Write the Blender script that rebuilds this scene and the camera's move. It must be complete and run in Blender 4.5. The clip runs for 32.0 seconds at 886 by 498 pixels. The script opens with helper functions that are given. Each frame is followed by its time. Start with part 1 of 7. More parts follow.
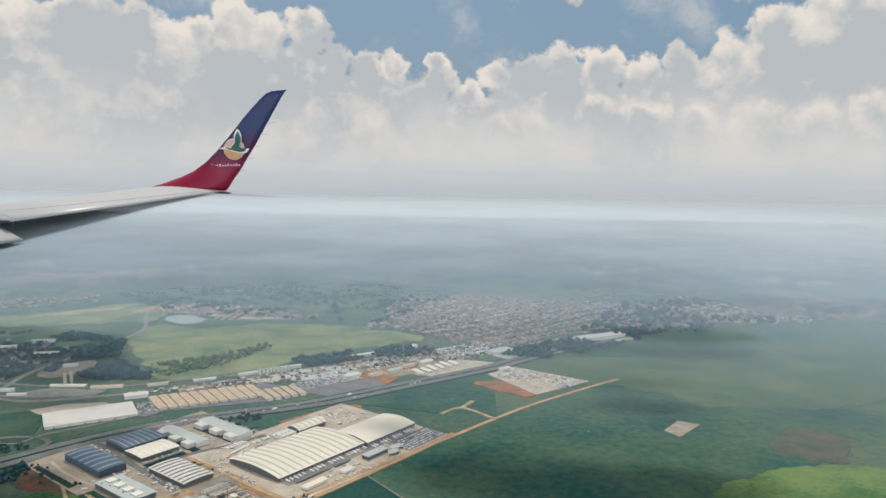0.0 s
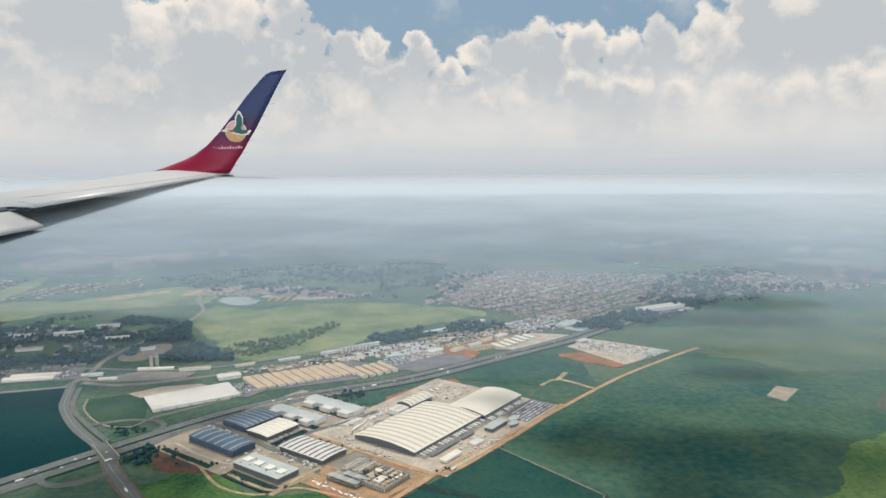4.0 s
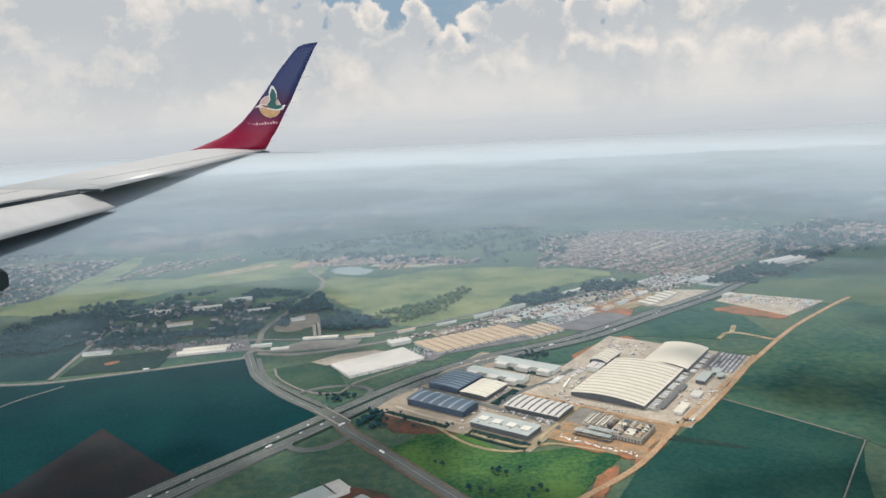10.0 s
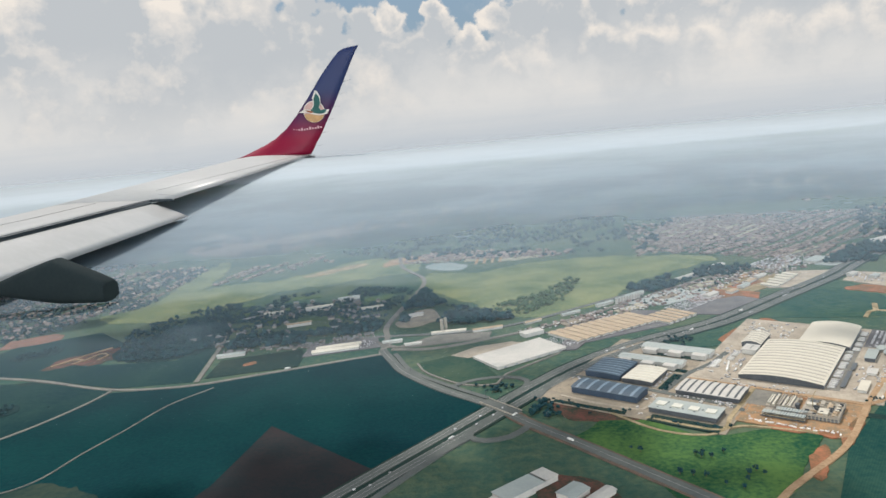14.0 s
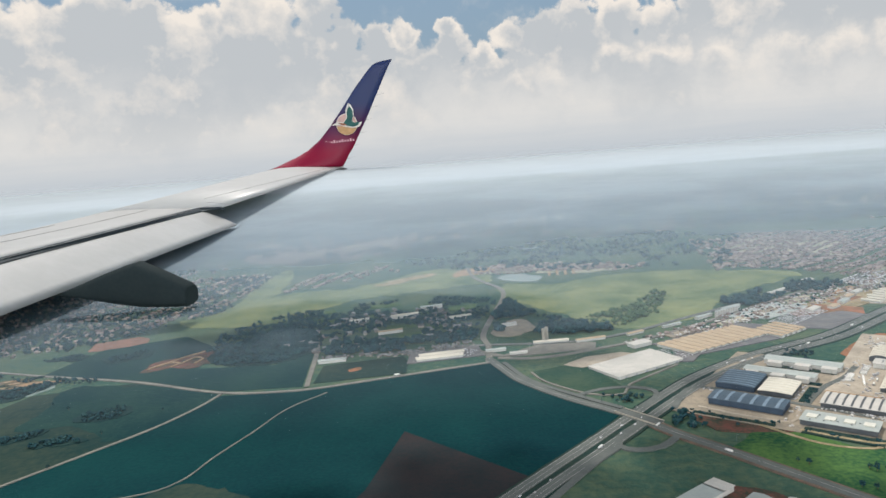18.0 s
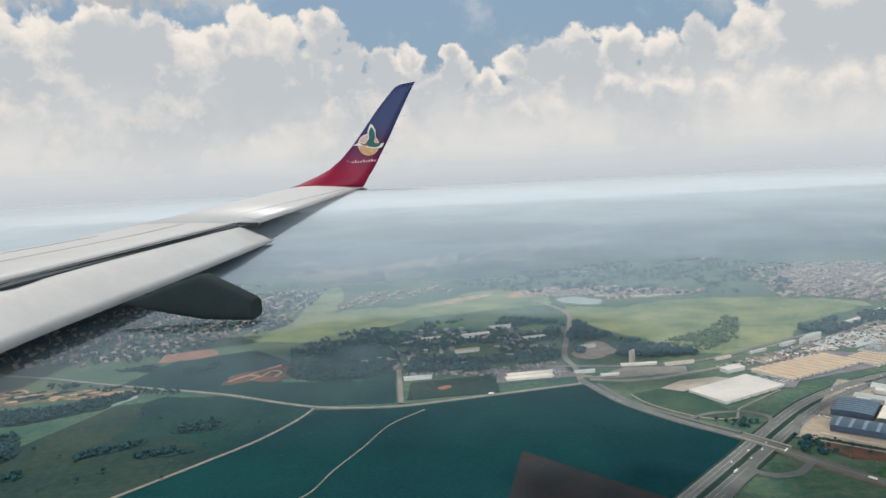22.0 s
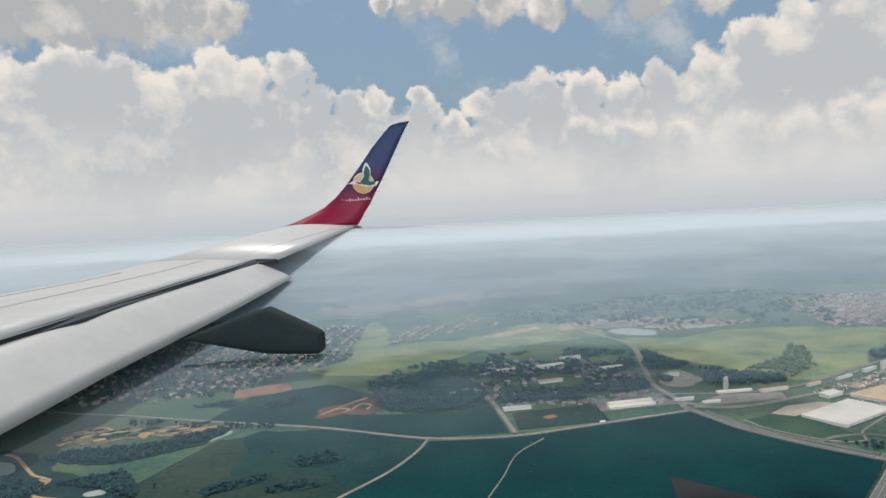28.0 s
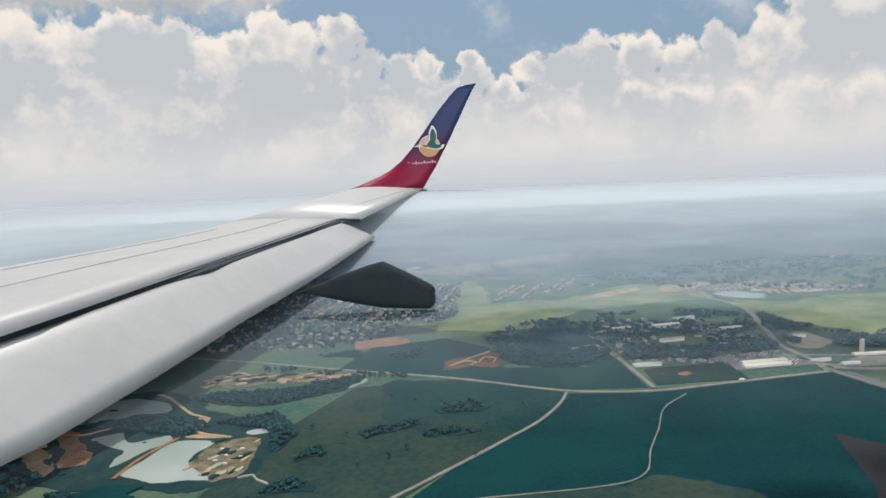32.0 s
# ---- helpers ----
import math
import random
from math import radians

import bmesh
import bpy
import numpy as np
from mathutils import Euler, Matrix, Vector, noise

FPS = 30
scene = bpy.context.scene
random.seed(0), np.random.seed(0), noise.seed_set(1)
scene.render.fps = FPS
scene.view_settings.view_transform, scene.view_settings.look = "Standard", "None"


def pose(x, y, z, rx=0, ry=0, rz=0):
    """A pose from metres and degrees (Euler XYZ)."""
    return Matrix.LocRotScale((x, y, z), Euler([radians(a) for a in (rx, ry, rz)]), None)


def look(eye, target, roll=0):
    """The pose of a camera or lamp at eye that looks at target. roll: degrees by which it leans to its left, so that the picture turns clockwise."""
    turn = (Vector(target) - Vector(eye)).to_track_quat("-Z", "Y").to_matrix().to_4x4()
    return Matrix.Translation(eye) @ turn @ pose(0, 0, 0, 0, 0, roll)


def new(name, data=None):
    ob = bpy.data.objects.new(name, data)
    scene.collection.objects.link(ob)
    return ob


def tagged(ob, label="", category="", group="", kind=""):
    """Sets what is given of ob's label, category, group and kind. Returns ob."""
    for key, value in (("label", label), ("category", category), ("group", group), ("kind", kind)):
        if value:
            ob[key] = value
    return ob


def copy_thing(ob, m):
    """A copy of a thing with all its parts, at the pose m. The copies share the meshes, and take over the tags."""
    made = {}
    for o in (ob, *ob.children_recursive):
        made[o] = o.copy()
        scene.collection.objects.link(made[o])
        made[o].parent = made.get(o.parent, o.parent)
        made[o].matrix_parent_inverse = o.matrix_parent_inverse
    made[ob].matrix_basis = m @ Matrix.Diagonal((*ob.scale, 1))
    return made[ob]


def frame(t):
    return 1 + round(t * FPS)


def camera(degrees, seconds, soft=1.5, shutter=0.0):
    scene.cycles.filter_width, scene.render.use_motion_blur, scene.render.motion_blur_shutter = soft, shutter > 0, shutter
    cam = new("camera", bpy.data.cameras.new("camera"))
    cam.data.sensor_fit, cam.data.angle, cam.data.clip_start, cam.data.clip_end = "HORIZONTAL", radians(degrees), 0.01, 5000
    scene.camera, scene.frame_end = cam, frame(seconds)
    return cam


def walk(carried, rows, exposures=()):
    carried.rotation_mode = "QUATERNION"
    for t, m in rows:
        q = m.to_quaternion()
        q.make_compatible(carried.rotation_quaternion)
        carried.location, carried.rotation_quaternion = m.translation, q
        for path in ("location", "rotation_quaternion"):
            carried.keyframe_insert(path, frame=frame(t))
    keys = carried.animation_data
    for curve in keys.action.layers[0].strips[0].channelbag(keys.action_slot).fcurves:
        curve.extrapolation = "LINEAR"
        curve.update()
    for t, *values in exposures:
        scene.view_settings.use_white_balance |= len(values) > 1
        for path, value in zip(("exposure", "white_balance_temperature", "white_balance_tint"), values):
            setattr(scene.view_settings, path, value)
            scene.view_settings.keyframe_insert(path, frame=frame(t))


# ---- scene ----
cam = camera(63.7, 32.0, soft=1.55)
METRES, EYE, TILT, LEAN, TURN = 1000.0, 293.0, -5.95, -0.95, 0.0
ROWS = [
    (0.0, -0.0009, 0.0005, 0.0017, 0.00, 0.00, -0.00),
    (0.5, -0.0182, 0.0011, 0.0008, -0.15, -1.44, 0.09),
    (1.0, -0.0354, 0.0017, -0.0000, -0.28, -3.19, 0.10),
    (1.5, -0.0527, 0.0024, -0.0008, -0.31, -4.45, 0.38),
    (2.0, -0.0700, 0.0030, -0.0015, -0.40, -4.77, 0.80),
    (2.5, -0.0874, 0.0037, -0.0022, -0.51, -4.24, 1.36),
    (3.0, -0.1047, 0.0044, -0.0029, -0.80, -2.75, 1.84),
    (3.5, -0.1220, 0.0051, -0.0036, -1.10, -1.64, 1.56),
    (5.5, -0.1912, 0.0079, -0.0057, -0.97, -2.47, 0.73),
    (6.0, -0.2084, 0.0086, -0.0062, -0.80, -3.23, 0.46),
    (6.5, -0.2256, 0.0093, -0.0066, -0.73, -3.83, 0.26),
    (7.0, -0.2427, 0.0100, -0.0069, -0.64, -4.10, 0.45),
    (7.5, -0.2598, 0.0107, -0.0073, -0.62, -4.29, 0.95),
    (8.0, -0.2768, 0.0114, -0.0076, -0.51, -4.36, 1.59),
    (8.5, -0.2938, 0.0121, -0.0078, -0.49, -4.38, 2.17),
    (9.0, -0.3107, 0.0127, -0.0081, -0.51, -4.31, 2.64),
    (9.5, -0.3275, 0.0134, -0.0082, -0.61, -4.15, 3.12),
    (10.0, -0.3443, 0.0141, -0.0084, -0.76, -3.99, 3.64),
    (10.5, -0.3609, 0.0147, -0.0085, -0.91, -3.83, 4.31),
    (11.0, -0.3775, 0.0153, -0.0086, -1.11, -3.71, 5.07),
    (11.5, -0.3940, 0.0159, -0.0087, -1.18, -3.62, 5.78),
    (12.0, -0.4105, 0.0165, -0.0087, -1.11, -3.61, 6.29),
    (12.5, -0.4268, 0.0171, -0.0087, -0.66, -3.67, 6.51),
    (13.0, -0.4430, 0.0176, -0.0087, -0.01, -3.77, 6.46),
    (13.5, -0.4592, 0.0181, -0.0086, 0.69, -3.86, 6.38),
    (14.0, -0.4753, 0.0186, -0.0086, 1.31, -3.85, 6.16),
    (14.5, -0.4912, 0.0191, -0.0085, 1.69, -3.68, 6.05),
    (16.5, -0.5541, 0.0208, -0.0080, 2.26, -3.34, 5.56),
    (17.0, -0.5695, 0.0211, -0.0078, 2.35, -3.47, 5.43),
    (17.5, -0.5849, 0.0214, -0.0077, 2.34, -3.16, 5.30),
    (18.0, -0.6001, 0.0217, -0.0075, 2.18, -2.50, 5.19),
    (18.5, -0.6153, 0.0220, -0.0074, 2.03, -1.76, 5.03),
    (19.0, -0.6303, 0.0222, -0.0072, 1.90, -1.13, 4.86),
    (19.5, -0.6453, 0.0224, -0.0071, 1.78, -0.64, 4.60),
    (20.0, -0.6601, 0.0225, -0.0070, 1.72, -0.35, 4.37),
    (20.5, -0.6749, 0.0227, -0.0069, 1.68, -0.32, 4.15),
    (21.0, -0.6896, 0.0228, -0.0068, 1.76, -0.45, 3.97),
    (21.5, -0.7041, 0.0228, -0.0067, 1.95, -0.62, 3.75),
    (22.0, -0.7186, 0.0229, -0.0067, 2.18, -0.59, 3.64),
    (22.5, -0.7330, 0.0229, -0.0066, 2.32, -0.27, 3.55),
    (23.0, -0.7473, 0.0228, -0.0067, 2.28, 0.25, 3.54),
    (23.5, -0.7615, 0.0228, -0.0067, 2.08, 0.82, 3.60),
    (24.0, -0.7757, 0.0227, -0.0068, 1.83, 1.44, 3.67),
    (24.5, -0.7897, 0.0226, -0.0070, 1.44, 2.12, 3.75),
    (25.0, -0.8037, 0.0224, -0.0072, 0.90, 2.80, 3.88),
    (25.5, -0.8177, 0.0222, -0.0074, 0.07, 3.37, 4.16),
    (27.5, -0.8728, 0.0211, -0.0092, -1.04, 3.00, 3.95),
    (28.0, -0.8864, 0.0207, -0.0098, -0.34, 2.45, 4.03),
    (28.5, -0.9000, 0.0203, -0.0105, 0.44, 1.69, 4.20),
    (29.0, -0.9136, 0.0199, -0.0113, 1.26, 0.74, 4.39),
    (29.5, -0.9272, 0.0195, -0.0122, 1.99, -0.28, 4.35),
    (30.0, -0.9407, 0.0190, -0.0133, 2.60, -1.14, 4.12),
    (30.5, -0.9542, 0.0185, -0.0144, 3.05, -1.51, 3.85),
    (31.0, -0.9677, 0.0180, -0.0156, 3.37, -1.33, 3.59),
    (31.5, -0.9812, 0.0174, -0.0170, 3.46, -0.72, 3.33),
    (32.0, -0.9947, 0.0168, -0.0185, 3.49, -0.03, 3.14),
]
walk(cam, [(t, pose(0, 0, EYE, TILT, LEAN, TURN) @ pose(METRES * x, METRES * y, METRES * z, 90 + pitch, roll, yaw)) for t, x, y, z, yaw, pitch, roll in ROWS], [(0.0, -0.16, 6360, 14), (1.0, -0.02, 6360, 14), (2.0, 0.08, 6360, 14), (3.5, -0.02, 6360, 14), (12.0, -0.03, 6360, 14), (24.0, -0.02, 6360, 14), (28.0, -0.1, 6360, 14), (29.5, -0.03, 6360, 14), (31.0, 0.13, 6360, 14), (32.0, 0.0, 6360, 14)])

# ---- world, sun ----
SUN_AZ, SUN_EL = radians(-9.0), radians(56.0)
TO_SUN = Vector((math.sin(SUN_AZ) * math.cos(SUN_EL), math.cos(SUN_AZ) * math.cos(SUN_EL), math.sin(SUN_EL)))
sun_data = bpy.data.lights.new("sun", "SUN")
sun_data.energy, sun_data.angle, sun_data.color = 3.3, radians(1.4), (1.0, 0.94, 0.83)
sun_lamp = new("sun", sun_data)
sun_lamp.matrix_world = look(TO_SUN * 3000, (0, 0, 0))


class Tree:
    """Short hand for a node tree."""

    def __init__(self, tree):
        self.t = tree

    def put(self, kind):
        return self.t.nodes.new(kind)

    def link(self, a, b):
        self.t.links.new(a, b)

    def feed(self, socket, v):
        if isinstance(v, bpy.types.NodeSocket):
            self.link(v, socket)
        elif isinstance(v, (tuple, list)) and len(v) == 3 and socket.type == "RGBA":
            socket.default_value = (*v, 1)
        else:
            socket.default_value = v

    def math(self, op, a, b=0.0, c=0.0, clamp=False):
        n = self.put("ShaderNodeMath")
        n.operation, n.use_clamp = op, clamp
        for s, v in zip(n.inputs, (a, b, c)):
            self.feed(s, v)
        return n.outputs[0]

    def vector(self, op):
        n = self.put("ShaderNodeVectorMath")
        n.operation = op
        return n

    def step(self, v, lo, hi, a=0.0, b=1.0):
        n = self.put("ShaderNodeMapRange")
        n.interpolation_type = "SMOOTHSTEP"
        for s, x in zip(n.inputs, (v, lo, hi, a, b)):
            self.feed(s, x)
        return n.outputs[0]

    def mix(self, f, a, b):
        n = self.put("ShaderNodeMix")
        n.data_type = "RGBA"
        self.feed(n.inputs[0], f), self.feed(n.inputs[6], a), self.feed(n.inputs[7], b)
        return n.outputs[2]

    def noise(self, vec, scale, detail=3.0, rough=0.55, colour=False):
        n = self.put("ShaderNodeTexNoise")
        if vec is not None:
            self.link(vec, n.inputs["Vector"])
        self.feed(n.inputs["Scale"], scale), self.feed(n.inputs["Detail"], detail), self.feed(n.inputs["Roughness"], rough)
        return n.outputs["Color" if colour else "Fac"]


def build_world():
    w = bpy.data.worlds.new("world")
    scene.world = w
    w.use_nodes = True
    w.node_tree.nodes.clear()
    t = Tree(w.node_tree)
    sky = t.put("ShaderNodeTexSky")
    sky.sky_type, sky.sun_disc, sky.sun_elevation, sky.sun_rotation = "NISHITA", False, SUN_EL, SUN_AZ
    sky.air_density, sky.dust_density = 1.4, 2.5
    way = t.put("ShaderNodeTexCoord").outputs["Generated"]
    xyz = t.put("ShaderNodeSeparateXYZ")
    t.link(way, xyz.inputs[0])
    az = t.math("ARCTAN2", xyz.outputs[0], xyz.outputs[1])
    el = t.math("ARCSINE", xyz.outputs[2])
    flat = t.put("ShaderNodeCombineXYZ")
    t.link(az, flat.inputs[0]), t.link(el, flat.inputs[1])
    p = flat.outputs[0]

    def moved(vec, by):
        n = t.vector("ADD")
        t.link(vec, n.inputs[0])
        n.inputs[1].default_value = by
        return n.outputs[0]

    def warped(vec, scale, amount, rough):
        n = t.vector("MULTIPLY_ADD")
        t.link(t.noise(vec, scale, 5.0, rough, True), n.inputs[0])
        n.inputs[1].default_value = (amount, amount, 0)
        t.link(moved(vec, (-amount / 2, -amount / 2, 0)), n.inputs[2])
        return n.outputs[0]

    q = warped(p, 16.0, 0.05, 0.6)

    def heaped(vec, rows):
        """How deep a direction lies inside a bank of heaps: 0 on the outline, below 0 outside."""
        field = None
        for a, e, r in rows:
            d = t.vector("DISTANCE")
            t.link(vec, d.inputs[0])
            d.inputs[1].default_value = (a, e, 0.0)
            one = t.math("MULTIPLY_ADD", d.outputs["Value"], -0.045 / r, 0.045)
            field = one if field is None else t.math("SMOOTH_MAX", field, one, 0.012)
        return field

    puff = t.put("ShaderNodeTexVoronoi")
    puff.feature = "F1"
    t.link(warped(p, 40.0, 0.012, 0.6), puff.inputs["Vector"])
    puff.inputs["Scale"].default_value, puff.inputs["Detail"].default_value, puff.inputs["Roughness"].default_value = 30.0, 2.5, 0.6
    knob = t.math("MULTIPLY_ADD", puff.outputs["Distance"], -0.016, 0.007)
    fine = t.math("MULTIPLY_ADD", t.noise(q, 38.0, 7.0, 0.66), 0.026, -0.013)
    rough_edge = t.math("ADD", knob, fine)
    broad = t.noise(p, 9.0, 5.0, 0.6)
    mottle = t.noise(q, 24.0, 5.0, 0.6)

    gain = t.vector("SCALE")
    t.link(sky.outputs[0], gain.inputs[0])
    gain.inputs["Scale"].default_value = SKY_GAIN
    seen = t.mix(0.6, gain.outputs[0], SKY_VEIL)
    # thin veil and shreds in the blue
    seen = t.mix(t.math("MULTIPLY", t.step(t.noise(q, 7.0, 6.0, 0.62), 0.5, 0.78), 0.55), seen, CLOUD_LIT)

    def filled(rows):
        """The elevation up to which a bank is solid, along the horizon."""
        n = t.put("ShaderNodeValToRGB")
        ramp = n.color_ramp
        stops = sorted((a, e) for a, e, r in rows)
        at_ = lambda a: (a + 0.7) / 1.4
        ramp.elements[0].position, ramp.elements[1].position = at_(stops[0][0]), at_(stops[-1][0])
        ramp.elements[0].color, ramp.elements[1].color = (stops[0][1] * 3,) * 3 + (1,), (stops[-1][1] * 3,) * 3 + (1,)
        for a, e in stops[1:-1]:
            ramp.elements.new(at_(a)).color = (e * 3,) * 3 + (1,)
        t.link(t.math("MULTIPLY_ADD", az, 1 / 1.4, 0.5), n.inputs[0])
        return t.math("MULTIPLY", n.outputs[0], 1 / 3.0)

    def bank(seen, rows, grey, lit, base_el, fade, hardness, solid=False):
        """One bank of heaped cloud over what lies behind it: bright upper rims and knobs, grey bodies, dissolving downwards."""
        here, over = heaped(q, rows), heaped(moved(q, (-0.004, 0.022, 0)), rows)
        if solid:
            body = t.math("SUBTRACT", filled(rows), el)
            here, over = t.math("SMOOTH_MAX", here, body, 0.012), t.math("SMOOTH_MAX", over, t.math("ADD", body, -0.022), 0.012)
        depth = t.math("MULTIPLY_ADD", rough_edge, t.step(here, 0.012, 0.04, 1.0, 0.0), here)
        above = t.math("ADD", over, t.math("MULTIPLY", rough_edge, 0.6))
        crest = t.step(t.math("SUBTRACT", depth, above), -0.006, 0.02)
        rim = t.step(depth, 0.0, 0.04, 1.0, 0.0)
        light = t.math("MULTIPLY", rim, crest)
        light = t.math("MULTIPLY_ADD", t.math("ADD", mottle, -0.5), 2.0, t.math("MULTIPLY_ADD", light, 0.95, 0.02))
        light = t.math("MULTIPLY_ADD", t.math("ADD", knob, 0.0), 11.0, light)
        light = t.math("ADD", light, t.step(broad, 0.38, 0.62, -0.4, 0.45), clamp=True)
        tone = t.mix(light, grey, lit)
        cover = t.math("MULTIPLY", t.step(depth, -hardness, hardness), t.step(el, base_el, base_el + fade))
        return t.mix(cover, seen, tone)

    # cover that goes on over the rest of the sky
    high = t.math("MULTIPLY", t.step(t.noise(way, 2.6, 5.0), 0.36, 0.6), t.step(el, 0.28, 0.4))
    side = t.math("MULTIPLY", t.step(t.noise(way, 4.0, 5.0), 0.4, 0.55), t.step(t.math("ABSOLUTE", az), 0.66, 0.82))
    rest = t.mix(t.math("MULTIPLY_ADD", t.math("ADD", broad, -0.5), 2.0, 0.5, clamp=True), CLOUD_GREY, CLOUD_LIT)
    seen = t.mix(t.math("MAXIMUM", high, side), seen, rest)
    seen = bank(seen, HIGH_BANK, HIGH_GREY, CLOUD_LIT, 0.1, 0.02, 0.009)
    seen = bank(seen, MAIN_BANK, CLOUD_GREY, CLOUD_LIT, -0.3, 0.02, 0.005, True)
    seen = bank(seen, LOW_BANK, CLOUD_GREY, CLOUD_LIT, 0.04, 0.06, 0.014)
    veil = t.step(t.noise(q, 6.0, 6.0, 0.62), 0.36, 0.64, -0.03, 0.03)
    haze = t.step(t.math("ADD", veil, el), -0.02, 0.125, 1.0, 0.0)
    seen = t.mix(t.math("MULTIPLY", haze, 0.93), seen, HAZE_SKY)
    # the last of the land before the horizon, blue with distance
    long = t.put("ShaderNodeMapping")
    long.inputs["Scale"].default_value = (5.0, 70.0, 1.0)
    t.link(p, long.inputs[0])
    streak = t.noise(long.outputs[0], 1.0, 5.0, 0.6)
    low = t.math("MULTIPLY_ADD", t.math("ADD", streak, -0.5), 0.03, el)
    land = t.mix(t.step(low, -0.075, -0.012), FAR_LAND, FAR_PALE)
    seen = t.mix(t.step(low, -0.03, 0.045, 1.0, 0.0), seen, land)
    seen = t.mix(t.step(el, -0.6, -0.15, 1.0, 0.0), seen, (0.22, 0.27, 0.28))
    # unseen sky away from the sun is brightened as fill, as if front-lit cloud
    away = t.math("MULTIPLY_ADD", t.math("MULTIPLY", t.step(xyz.outputs[1], -0.75, 0.25, 1.0, 0.0), t.step(el, 0.25, 0.8, 1.0, 0.0)), BRIGHT_BACK, 1.0)
    away = t.math("MULTIPLY", away, t.step(el, 0.55, 1.1, 1.0, 0.8))  # unseen zenith dimmed to cut fill light
    glow = t.vector("SCALE")
    t.link(seen, glow.inputs[0]), t.link(away, glow.inputs["Scale"])
    seen = glow.outputs[0]
    back = t.put("ShaderNodeBackground")
    t.link(seen, back.inputs[0])
    back.inputs[1].default_value = 1.0
    out = t.put("ShaderNodeOutputWorld")
    t.link(back.outputs[0], out.inputs[0])


BRIGHT_BACK = 3.8
CLOUD_LIT, CLOUD_GREY, HIGH_GREY = (0.9, 0.84, 0.73), (0.54, 0.575, 0.575), (0.47, 0.49, 0.48)
SKY_VEIL, SKY_GAIN, HAZE_SKY = (0.2, 0.37, 0.53), 0.06, (0.78, 0.77, 0.71)
FAR_LAND, FAR_PALE = (0.43, 0.505, 0.55), (0.56, 0.61, 0.625)
# azimuth, elevation and radius of each heap in the distant sky
MAIN_BANK = [
    (-0.65, 0.168, 0.07), (-0.6, 0.159, 0.065), (-0.553, 0.157, 0.047), (-0.518, 0.168, 0.052), (-0.474, 0.183, 0.042), (-0.437, 0.167, 0.05), (-0.397, 0.178, 0.036), (-0.364, 0.165, 0.037),
    (-0.328, 0.179, 0.034), (-0.276, 0.201, 0.038), (-0.241, 0.179, 0.038), (-0.188, 0.185, 0.04), (-0.152, 0.151, 0.031), (-0.106, 0.142, 0.03), (-0.067, 0.144, 0.027), (-0.011, 0.145, 0.024),
    (-0.009, 0.122, 0.033), (0.033, 0.108, 0.029), (0.074, 0.133, 0.035), (0.113, 0.138, 0.036), (0.159, 0.142, 0.038), (0.212, 0.134, 0.043), (0.264, 0.133, 0.04), (0.321, 0.139, 0.042),
    (0.376, 0.147, 0.049), (0.43, 0.171, 0.054), (0.486, 0.18, 0.063), (0.545, 0.177, 0.074), (0.6, 0.155, 0.078),
]
HIGH_BANK = [
    (-0.59, 0.264, 0.092), (-0.523, 0.258, 0.061), (-0.455, 0.266, 0.071), (-0.384, 0.264, 0.059), (-0.321, 0.27, 0.052), (-0.272, 0.264, 0.038), (-0.059, 0.273, 0.019), (-0.012, 0.278, 0.036),
    (0.042, 0.271, 0.038), (0.104, 0.267, 0.039), (0.165, 0.26, 0.036), (0.232, 0.258, 0.032), (0.304, 0.257, 0.038), (0.386, 0.255, 0.044), 
]
LOW_BANK = [
    (0.006, 0.04, 0.032), (0.07, 0.054, 0.033), (0.125, 0.064, 0.027),
    (0.202, 0.08, 0.034), (0.268, 0.07, 0.042), (0.339, 0.066, 0.042), (0.407, 0.064, 0.046), (0.477, 0.068, 0.045), (0.543, 0.07, 0.05),
]
build_world()


